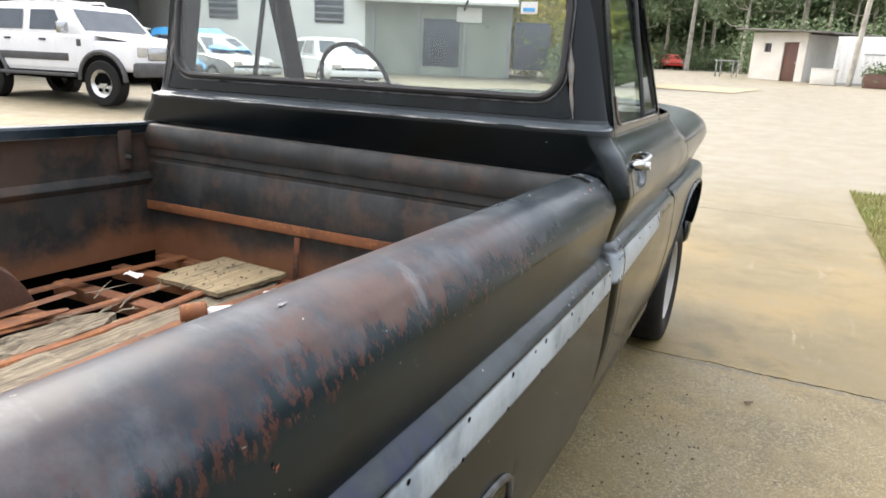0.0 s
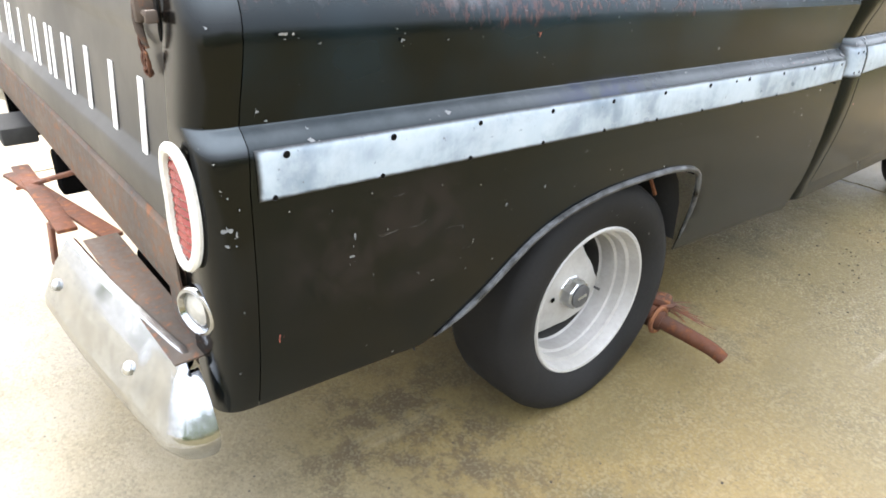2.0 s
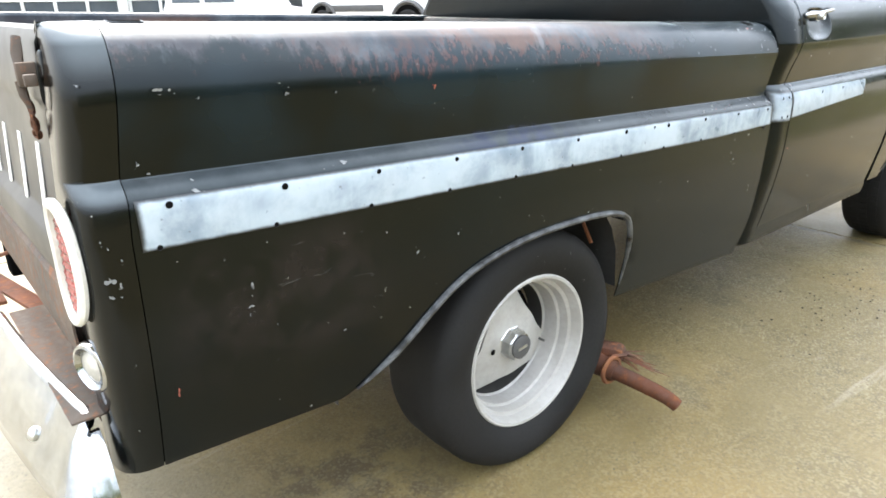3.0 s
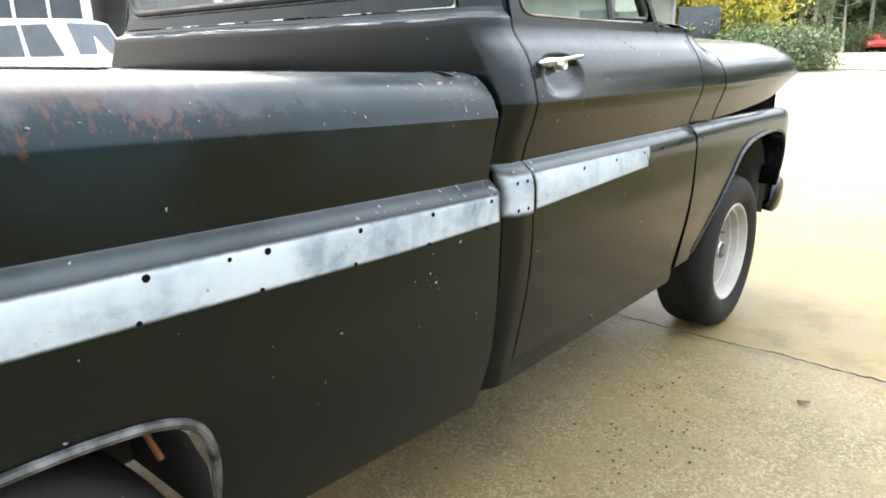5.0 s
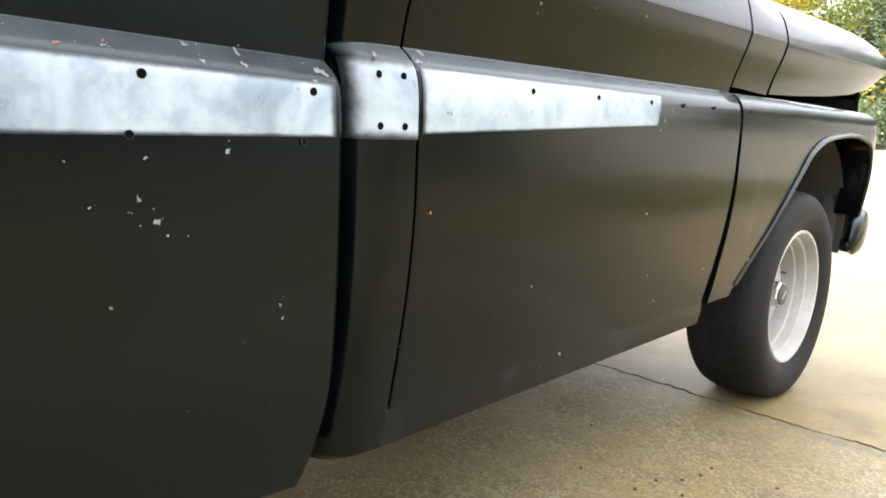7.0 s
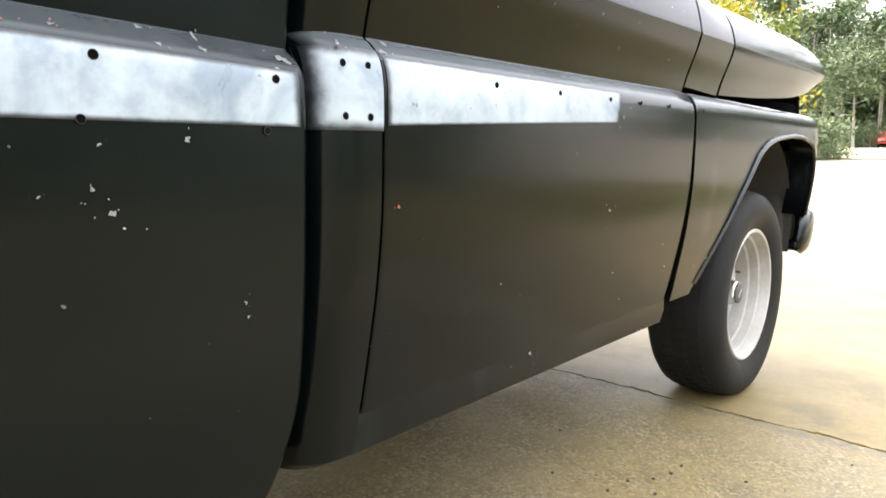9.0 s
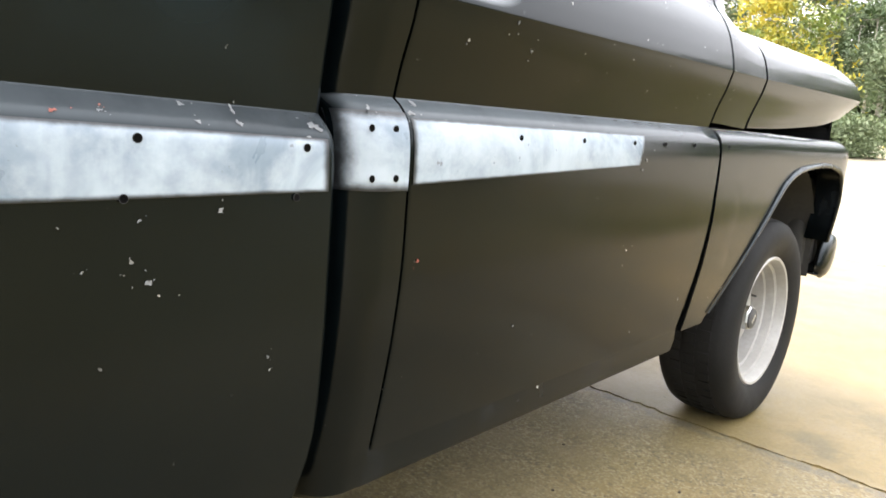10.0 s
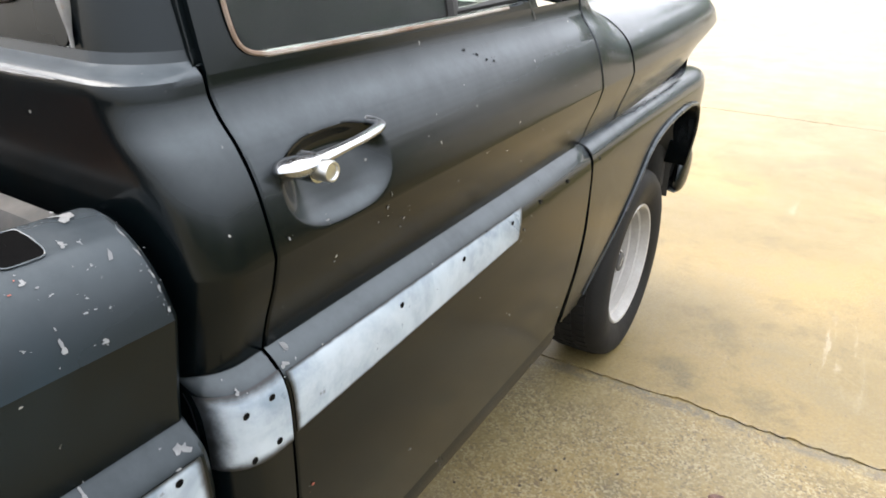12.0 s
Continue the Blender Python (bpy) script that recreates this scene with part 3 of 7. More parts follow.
def bed_side(mirror, lift):
    ys = spread(BED_REAR, ARCH_REAR, 0.07) + spread(ARCH_REAR, ARCH_FRONT - 0.02, 0.018) + spread(ARCH_FRONT - 0.02, ARCH_FRONT, 0.004) + [ARCH_FRONT + 0.001] + spread(ARCH_FRONT + 0.06, BED_FRONT, 0.07)
    rows = []
    for y in ys:
        inside = ARCH_REAR < y <= ARCH_FRONT
        row = bed_section(y, arch_height(REAR_ARCH, y) if inside else None, mirror, lift)
        lean = max(0.0, (-0.80 - y) / 0.165)
        rows.append([v + Vector((0, 0.085 * lean * max(0.0, v.z - 0.90) - 0.034 * max(0.0, (0.52 - v.z) / 0.16) ** 2 * max(0.0, (y - 0.85) / 0.24), 0)) for v in row])
    # The front end folds in behind the cab.
    for inset, ahead in ((0.004, 0.006), (0.012, 0.010), (0.03, 0.011), (0.08, 0.011)):
        rows.append([v + Vector((-mirror * inset, ahead - 0.034 * max(0.0, (0.52 - v.z) / 0.16) ** 2, -inset * 0.5 if v.z > 1.1 else 0)) for v in bed_section(BED_FRONT, None, mirror, lift)])
    bm = thick(grid(rows), 0.003)
    return part("bed_side", bm, WORN, truck, "black outer bed side with rust and rubbed primer along the rail", 0.42)


bed_side(1.0, 0.0)
bed_side(-1.0, 0.018)

# Rear corner posts with their seam, turning round to the tailgate.
GATE_X = 0.845


def rear_y(z):
    """The rear face of the bed leans forward a little towards the top."""
    return -1.036 + 0.085 * max(0.0, z - 0.90)


def corner_post(mirror, lift):
    rows = []
    turn = smooth_line([(0.0692, 0.0, 0), (0.051, 0.001, 0), (0.031, 0.006, 0), (0.016, 0.016, 0), (0.006, 0.032, 0), (0.001, 0.055, 0), (0.0, 0.085, 0), (0.0, 0.125, 0)], 3)
    for back, inset, _ in turn:
        row = []
        for i, v in enumerate(bed_section(-0.985, None, 1.0, lift)):
            x = v.x - inset if v.x > 0.9 else min(v.x, max(0.834, v.x - inset))
            x = max(x, min(v.x, GATE_X + 0.003))
            row.append(Vector((mirror * x, rear_y(v.z) + back, v.z)))
        rows.append(row)
    bm = thick(grid(rows), 0.003)
    return part("corner_post", bm, BLACK, truck, "black rear corner post of the bed", 0.6)


corner_post(1.0, 0.0)
# Added near-black sheet gives the seam gap its shade.
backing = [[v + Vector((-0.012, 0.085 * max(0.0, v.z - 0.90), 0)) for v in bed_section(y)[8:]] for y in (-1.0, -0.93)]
part("seam_shade_sheet", grid(backing), DARK, truck)
corner_post(-1.0, 0.018)


def arch_lip(arch, side, front):
    """The rolled edge round a wheel opening."""
    pts = []
    for y, z in [(v.x, v.y) for v in smooth_line([(a, b, 0) for a, b in arch], 4)]:
        pts.append((side(y, z) + 0.003, y, z))
    pts = pts[3:]
    n = len(pts) - 1
    return tube(pts, [0.0085 * min(1.0, 0.25 + 8.0 * min(i, n - i) / n) for i in range(n + 1)], 8)


part("arch_lip", arch_lip(REAR_ARCH, bed_x, 0), CHIPPED, truck, "chipped black rolled edge of the rear wheel opening")


part("rail_end", box(0.853, -0.995, 1.10, 0.024, 0.045, 0.150, 0.008), BLACK, truck, "black closed end of the bed rail")


# Rail top: stake pockets at both ends of the rail.
def stake_pocket(xc, y, wide, long):
    """A rounded opening, its inner shade painted as a near-black patch, that follows the rail's crown, with a ragged
    folded edge.
    """
    top = lambda x, q: side_z(x) + bed_shear(1.15, q)
    loop = []
    for k in range(28):
        a = 2 * math.pi * k / 28
        c, d = math.cos(a), math.sin(a)
        loop.append((xc + wide / 2 * math.copysign(abs(c) ** 0.32, c), y + long / 2 * math.copysign(abs(d) ** 0.32, d)))
    rows = [[Vector((xc + (x - xc) * q, y + (p - y) * q, top(xc + (x - xc) * q, y + (p - y) * q) + 0.0016)) for x, p in loop] for q in (1.0, 0.66, 0.33, 0.02)]
    own = part("stake_pocket", grid(rows, close=True), DARK, truck, "stake pocket in the bed rail, its shaded opening a near-black patch")
    part("pocket_rim", tube([(x, p, top(x, p) + 0.0012) for x, p in loop], 0.0012, 6, None, True), SCUFFED, own)


def side_z(x):
    return lerp_at([p for p in BED_TOP if p[0] >= 0.84], x)


stake_pocket(0.882, 0.998, 0.056, 0.044)
stake_pocket(0.862, -0.893, 0.044, 0.052)

# Strip of pale sprayed paint where the side trim has been taken off.


def bed_strip_top(y):
    return 0.917 - (y + 0.113) * 0.0315 + 0.011


def bed_strip_low(y):
    return 0.851 - (y - 0.113) * 0.0283 - 0.001 + (0.010 * max(0.0, (y - 0.75) / 0.33))


def strip_mesh(rows, along, across, front=True):
    """A painted patch; its edge value rises from 0 inside to 1 at the border over the given numbers of vertices."""
    bm = grid(rows)
    layer = bm.verts.layers.float.new("edge")
    n, m = len(rows), len(rows[0])
    for k, v in enumerate(bm.verts):
        i, j = divmod(k, m)
        v[layer] = max(0.0, 1 - (min(i, n - 1 - i) if front else i) / along, 1 - min(j, m - 1 - j) / across)
    return part("paint_strip", bm, STRIP, truck, "pale silver-blue sprayed paint where the trim was")


def strip_patch(ys, top, low, side, along, across, margin, front=True):
    rows = []
    for y in ys:
        a, b = top(y) + margin, low(y) - margin
        rows.append([Vector((side(y, q) + 0.0016, y, q)) for q in (a + (b - a) * k / 24 for k in range(25))])
    return strip_mesh(rows, along, across, front)


strip_patch(spread(-0.954, 1.085, 0.008), bed_strip_top, bed_strip_low, bed_x, 2, 3, 0.003)
strip_patch(spread(1.118, 1.2105, 0.004), lambda y: 0.923, lambda y: 0.836, lambda y, z: cab_x(z) - 0.060 * (1 - math.cos(math.asin(min(1.0, max(0.0, (1.180 - y) / 0.062))))), 8, 5, 0.008, False)


def door_low(y):
    return 0.838 + 0.026 * (y - 1.21) / 0.64


rows = []
for k in range(81):
    row = []
    for j in range(25):
        u = j / 24
        end = 1.870 - 0.022 * u
        y = 1.2185 + (end - 1.2185) * k / 80
        a, b = 0.925 - 0.004 * k / 80, door_low(y) - 0.003
        z = a + (b - a) * u
        row.append(Vector((cab_x(z) + 0.0016, y, z)))
    rows.append(row)
strip_mesh(rows, 2, 2)

# Clip holes along both edges of the strip: near-black discs paint their inner shade.


def clip_hole(side, y, z, r):
    x = side(y, z)
    bm = bmesh.new()
    disc_on_side(bm, x + 0.0026, y, z, r, None, 1.0, 10)
    own = part("clip_hole", bm, DARK, truck)
    ring = tube([(x + 0.0022, y + 1.05 * r * math.cos(t), z + 1.05 * r * math.sin(t)) for t in (2 * math.pi * k / 10 for k in range(10))], 0.0005, 5, None, True)
    part("hole_edge", ring, RUBBER, own)


for k in range(11):
    hole_y = -0.904 + 0.1957 * k
    clip_hole(bed_x, hole_y, 0.919 - (hole_y + 0.113) * 0.0315, 0.0055 if k in (0, 1, 6, 7) else 0.0045)
    clip_hole(bed_x, hole_y - 0.024 + 0.001 * k, 0.851 - (hole_y - 0.113) * 0.0283, 0.0042)
clip_hole(bed_x, 0.398, 0.903, 0.0034)
for hole_y, hole_z in ((1.146, 0.909), (1.187, 0.909), (1.146, 0.845), (1.187, 0.845), (1.454, 0.905), (1.638, 0.905), (1.822, 0.905), (1.955, 0.905), (2.10, 0.906), (2.30, 0.905)):
    clip_hole(lambda y, z: cab_x(z), hole_y, hole_z, 0.0044)


# Paint chips that stand out, as thin ragged flakes of bare primer with crumbs round them.
def flake(bm, spot, u, v, wide, high, own, segments=13):
    """One ragged patch on a surface that spot(u, v) describes."""
    phase = own.uniform(0, 6)
    verts = []
    for k in range(segments):
        a = 2 * math.pi * k / segments
        q = 0.56 + 0.16 * math.sin(2 * a + phase) + 0.13 * math.sin(3 * a + 2 * phase) + own.uniform(-0.26, 0.26)
        verts.append(bm.verts.new(spot(u + 0.5 * wide * q * math.cos(a), v + 0.5 * high * q * math.sin(a))))
    centre = bm.verts.new(spot(u, v))
    for k in range(segments):
        bm.faces.new((verts[k], verts[(k + 1) % segments], centre))


def chips(name, spot, places, material, seed):
    own = random.Random(seed)
    for u, v, wide, high in places:
        spots = [(u, v, 1.0)] + [(u + own.gauss(0, 0.8 * wide), v + own.gauss(0, 0.8 * high), own.uniform(0.18, 0.4)) for _ in range(own.randint(1, 3))]
        for p, q, s in spots:
            bm = bmesh.new()
            flake(bm, spot, p, q, wide * s, high * s, own, 13 if s == 1.0 else 7)
            part(name, bm, material, truck)


def on_bed(y, z):
    return Vector((bed_x(y, z) + 0.0012, y, z))


def on_cab(y, z):
    return Vector((cab_x(z) + 0.0014, y, z))


def on_crown(x, y):
    return Vector((x, y, side_z(x) + bed_shear(1.15, y) + 0.0016))


chips("paint_chip", on_bed, ((0.665, 0.915, 0.016, 0.009), (0.731, 0.924, 0.012, 0.006), (0.716, 0.916, 0.009, 0.008), (0.828, 0.913, 0.010, 0.005), (0.914, 0.924, 0.012, 0.006), (0.924, 0.907, 0.009, 0.007), (0.972, 0.921, 0.008, 0.014), (0.972, 0.907, 0.011, 0.011), (1.072, 0.907, 0.026, 0.016), (0.867, 0.742, 0.011, 0.011), (0.610, 0.714, 0.009, 0.008), (0.944, 0.813, 0.012, 0.009), (0.804, 0.761, 0.006, 0.004), (0.857, 0.807, 0.006, 0.006), (1.014, 0.613, 0.005, 0.006)), CHIP, 11)
chips("paint_chip", on_bed, ((-0.853, 0.952, 0.032, 0.020), (-0.58, 0.958, 0.026, 0.008), (-0.518, 0.941, 0.036, 0.010), (-0.682, 1.090, 0.013, 0.010), (-0.89, 1.115, 0.020, 0.009), (-0.931, 1.005, 0.008, 0.010), (-0.785, 0.775, 0.008, 0.030), (-0.79, 0.735, 0.012, 0.008), (-0.42, 0.745, 0.010, 0.016), (-0.31, 0.76, 0.008, 0.010), (0.985, 1.085, 0.010, 0.018), (0.70, 1.09, 0.008, 0.008), (1.02, 1.075, 0.014, 0.006), (-0.60, 0.62, 0.012, 0.005), (0.14, 0.715, 0.010, 0.006)), CHIP, 12)
chips("paint_chip", on_cab, ((1.150, 0.935, 0.011, 0.008), (1.222, 0.931, 0.020, 0.014), (1.238, 0.944, 0.012, 0.014), (1.875, 0.872, 0.010, 0.010), (1.905, 0.892, 0.006, 0.006), (1.86, 0.852, 0.012, 0.004), (1.70, 0.80, 0.004, 0.004), (1.50, 0.58, 0.005, 0.007), (1.47, 1.04, 0.009, 0.007), (1.30, 1.10, 0.010, 0.005), (1.93, 1.19, 0.006, 0.008), (1.78, 1.06, 0.008, 0.004), (1.42, 1.075, 0.007, 0.008), (1.235, 1.10, 0.006, 0.006)), CHIP, 13)
chips("paint_chip", on_crown, ((0.862, 1.062, 0.042, 0.034), (0.905, 1.035, 0.012, 0.012), (0.926, 0.945, 0.010, 0.026), (0.928, 0.885, 0.010, 0.014), (0.925, 0.985, 0.008, 0.016), (0.872, 0.30, 0.012, 0.020), (0.885, -0.25, 0.010, 0.022), (0.868, 0.62, 0.012, 0.012)), CHIP, 16)
chips("red_chip", on_crown, ((0.924, 0.952, 0.010, 0.016),), CHIP_RED, 17)
chips("paint_chip", on_bed, tuple((1.0885, z, 0.004, 0.012) for z in (1.145, 1.128, 1.108, 1.095, 1.074)), CHIP, 18)
chips("red_chip", on_cab, ((1.240, 0.728, 0.007, 0.012),), CHIP_RED, 14)
rng = random.Random(61)
chips("paint_fleck", on_bed, [(1.082 - 0.30 * rng.random() ** 1.8, rng.uniform(1.095, 1.148), rng.uniform(0.003, 0.009), rng.uniform(0.0015, 0.005)) for _ in range(13)], CHIP, 31)
chips("paint_fleck", on_bed, [(rng.uniform(-0.92, 0.75), rng.uniform(1.075, 1.14), rng.uniform(0.003, 0.008), rng.uniform(0.002, 0.006)) for _ in range(22)], CHIP, 32)
chips("paint_fleck", on_bed, [(rng.uniform(-0.92, 1.07), rng.uniform(0.50, 0.90), rng.uniform(0.002, 0.006), rng.uniform(0.002, 0.007)) for _ in range(22)], CHIP, 33)
chips("paint_fleck", on_cab, [(rng.uniform(1.23, 2.22), rng.uniform(0.98, 1.20), rng.uniform(0.002, 0.006), rng.uniform(0.002, 0.005)) for _ in range(20)], CHIP, 34)
chips("red_chip", on_bed, ((-0.93, 0.610, 0.006, 0.028), (-0.937, 0.951, 0.012, 0.010), (0.787, 0.911, 0.010, 0.006), (0.83, 0.918, 0.005, 0.004), (0.735, 0.914, 0.006, 0.004), (1.011, 0.866, 0.005, 0.006), (-0.36, 1.075, 0.008, 0.016), (-0.905, 0.94, 0.008, 0.006)), CHIP_RED, 15)


def on_post(y, z):
    q = y - rear_y(z)
    return Vector((bed_x(-0.985, z) - float(np.interp(q, (0.006, 0.016, 0.031, 0.051, 0.069), (0.032, 0.016, 0.006, 0.001, 0.0))) + 0.0014, y, z))


chips("paint_chip", on_post, ((-1.004, 0.842, 0.018, 0.020), (-0.992, 0.832, 0.008, 0.014), (-1.006, 0.815, 0.010, 0.012), (-0.985, 0.873, 0.006, 0.006), (-1.000, 0.893, 0.005, 0.005), (-0.995, 1.128, 0.006, 0.005), (-1.000, 0.560, 0.005, 0.006), (-0.990, 0.690, 0.005, 0.004), (-1.008, 0.905, 0.004, 0.004)), CHIP, 41)
# Pitted rust on the door top and small dark nicks along the cowl.
chips("paint_nick", on_cab, ((1.72, 1.235, 0.010, 0.008), (1.75, 1.225, 0.012, 0.008), (1.77, 1.215, 0.010, 0.007), (1.79, 1.21, 0.008, 0.007), (1.98, 0.94, 0.004, 0.005), (2.06, 0.87, 0.004, 0.004), (2.03, 0.80, 0.004, 0.006)), DARK, 19)


# ---- bed: inside ----


def bed_inner_side(mirror, lift):
    rows = []
    for y in spread(BED_REAR, 1.075, 0.1):
        row = []
        for x, z in ((0.834, 1.114), (0.846, 1.100), (0.852, 1.060), (0.852, 0.960), (0.838, 0.944), (0.834, 0.934), (0.838, 0.925), (0.850, 0.912), (0.848, 0.70), (0.848, 0.64)):
            row.append(Vector((mirror * x, y, z + lift + bed_shear(z, y))))
        rows.append(row)
    return part("bed_inner_side", thick(grid(rows), 0.003), INNER, truck, "dark inner bed side, rusting towards the floor")


bed_inner_side(1.0, 0.0)
bed_inner_side(-1.0, 0.018)

post = part("stake_post", box(-0.842, 0.945, 1.075, 0.022, 0.060, 0.150, 0.006), INNER, truck, "dark stake post in the bed corner")
part("post_bolt", tube([(-0.832, 0.945, 1.052), (-0.812, 0.945, 1.052)], 0.007, 10), DULL, post)

# Front panel of the bed with its rolled top edge, ribs and angle iron.
panel = []
for x in spread(-0.85, 0.85, 0.1):
    lift = 0.008 - 0.011 * x
    panel.append([Vector((x, y, z + lift)) for y, z in ((1.062, 1.060), (1.048, 1.064), (1.040, 1.090), (1.042, 1.122), (1.055, 1.145), (1.075, 1.149), (1.090, 1.135), (1.092, 1.09), (1.092, 1.06))])
part("front_panel_rail", thick(grid(panel), 0.003), INNER, truck, "rusty rolled top rail of the bed front panel")
panel = []
for x in spread(-0.85, 0.85, 0.04):
    edge = min(1.0, (0.85 - abs(x)) / 0.14)
    panel.append([Vector((x, y - 0.010 * (edge >= 1.0) * (0.76 < z < 1.0), z + 0.008 - 0.011 * x)) for y, z in ((1.062, 1.060), (1.060, 1.03), (1.066, 1.022), (1.066, 1.008), (1.060, 1.0), (1.060, 0.92), (1.060, 0.85), (1.060, 0.76), (1.060, 0.70), (1.060, 0.62))])
part("front_panel", thick(grid(panel), 0.003), INNER, truck, "dark rusty front panel of the bed")
iron = box(-0.02, 1.034, 0.852, 1.66, 0.004, 0.036, 0.001)
box(-0.02, 1.045, 0.836, 1.66, 0.026, 0.004, 0.001, iron)
part("angle_iron", iron, RUST_RED, truck, "rust-red angle iron across the front panel")
part("angle_post", box(-0.11, 1.026, 0.745, 0.022, 0.006, 0.17, 0.002, None, Matrix.Rotation(0.08, 4, "Y")), RUST, truck)

# Cross sills, skid strips and what is left of the wooden floor.
for sill_y in (-0.70, -0.30, 0.08, 0.36, 0.60, 0.83, 1.03):
    bm = bmesh.new()
    box(0, sill_y, 0.632 + bed_shear(0.6, sill_y) * 0.6, 1.58, 0.055, 0.045, 0.004, bm)
    box(0, sill_y + 0.05, 0.612 + bed_shear(0.6, sill_y) * 0.6, 1.58, 0.05, 0.004, 0.001, bm)
    part("cross_sill", bm, RUST_RED, truck, "rusty channel sill under the missing floor boards")
rng = random.Random(9)
for strip_x, bend in ((-0.66, 0.0), (-0.44, 0.006), (-0.258, 0.004), (-0.090, 0.0), (0.08, -0.005), (0.25, 0.0), (0.42, 0.0), (0.60, 0.0)):
    path = [(strip_x + bend * math.sin(3 * y + strip_x) + rng.uniform(-0.004, 0.004), y, 0.676 + bed_shear(0.6, y) * 0.7 + 0.010 * math.sin(4 * y + 9 * strip_x)) for y in spread(-0.95, 1.03, 0.1)]
    rows = [[Vector((x - 0.019, y, z - 0.003)), Vector((x - 0.014, y, z + 0.003)), Vector((x + 0.014, y, z + 0.003)), Vector((x + 0.019, y, z - 0.003))] for x, y, z in path]
    part("skid_strip", thick(grid(rows), 0.003), RUST_RED, truck, "rusty steel skid strip of the bed floor")
rng = random.Random(21)
for board_x, start, end in ((-0.174, -0.95, 0.98), (-0.005, -0.95, 1.02), (0.165, -0.95, 1.02), (0.335, -0.95, 1.02), (0.51, -0.95, 1.02), (0.69, -0.95, 1.02), (-0.345, -0.95, 0.46), (-0.55, -0.95, 0.02)):
    rows = []
    for y in spread(start, end, 0.04):
        ragged = 0.012 * rng.random()
        short = min(1.0, (end - y) / 0.12 + 0.25) if end < 1.0 else 1.0
        w = 0.071 * short
        z = 0.668 + bed_shear(0.6, y) * 0.7 + rng.uniform(-0.003, 0.003)
        rows.append([Vector((board_x - w + ragged, y, z)), Vector((board_x - w * 0.4, y, z + rng.uniform(-0.004, 0.003))), Vector((board_x + w * 0.4, y, z + rng.uniform(-0.004, 0.003))), Vector((board_x + w - 0.01 * rng.random(), y, z))])
    part("floor_board", thick(grid(rows), 0.018), PLANK, truck, "rotten grey floor board with a splintered end")


def wheelhouse(mirror, lift):
    """A rounded sheet-metal cover over the rear wheel inside the bed."""
    rows = []
    for k in range(19):
        t = math.pi * k / 18
        y, h = -0.04 - 0.39 * math.cos(t), 0.28 * math.sin(t) ** 1.1
        row = []
        for x, q in ((0.85, 1.0), (0.66, 1.0), (0.60, 0.985), (0.555, 0.93), (0.535, 0.82), (0.528, 0.6), (0.528, 0.3), (0.525, 0.0)):
            row.append(Vector((mirror * x, y * (0.96 if q > 0.95 else 1.0), 0.66 + lift + bed_shear(0.6, y) * 0.7 + h * q)))
        rows.append(row)
    part("wheelhouse", thick(grid(rows), 0.003), RUST_BROWN, truck, "rust-brown rounded wheel house in the bed")
    rim = [(mirror * 0.505, -0.02 - 0.47 * math.cos(math.pi * k / 18), 0.674 + lift + 0.03) for k in range(19)]
    part("wheelhouse_flange", tube(rim, 0.02, 6, None, False, 0.2), RUST_RED, truck)


wheelhouse(1.0, 0.0)
wheelhouse(-1.0, 0.018)

# ---- tailgate ----


def gate_rows(xs):
    prof = ((-1.012, 1.165), (-1.028, 1.171), (-1.041, 1.165), (-1.0465, 1.148), (-1.0465, 1.075), (-1.045, 1.062), (-1.038, 1.050), (-1.036, 1.040), (-1.036, 0.885), (-1.038, 0.876), (-1.052, 0.862), (-1.056, 0.850), (-1.056, 0.800), (-1.052, 0.788), (-1.030, 0.780))
    return [[Vector((x, y + 0.010 + 0.085 * max(0.0, z - 0.90), z + (0.038 if z > 1.0 else 0.02) - 0.002 * x)) for y, z in prof] for x in xs]


rows = gate_rows(spread(-0.8445, 0.8445, 0.1))
ends = [[Vector((v.x, max(v.y, -1.018), v.z)) for v in row] for row in (rows[0], rows[-1])]
gate = grid([ends[0], *rows, ends[1]])
part("tailgate", thick(gate, 0.004), FADED, truck, "worn black tailgate with white lettering")
part("tailgate_inner", box(0, -0.992, 0.985, 1.68, 0.012, 0.40, 0.003), INNER, truck)
# The painted word stands as plain white bars.
for k in range(9):
    x = -0.640 + 0.1665 * k
    for dx in ((0.0, 0.052) if k in (1, 3, 4, 5) else (0.018,)):
        z = 0.940 + 0.014 * x
        bm = box(x + dx, -1.0285 + 0.085 * (0.940 - 0.90), z, 0.026, 0.002, 0.138, 0, None, Matrix.Rotation(-0.085, 4, "X"))
        part("white_bar", bm, LETTER, truck)
# Rusty rear sill below the gate.
rows = [[Vector((x, y, z + 0.03 - 0.011 * x)) for y, z in ((-1.015, 0.790), (-1.038, 0.780), (-1.047, 0.768), (-1.049, 0.700), (-1.046, 0.650), (-1.036, 0.632), (-1.0, 0.630))] for x in spread(-0.846, 0.846, 0.1)]
part("rear_sill", thick(grid(rows), 0.004), GRIMY, truck, "rusty steel sill below the tailgate")


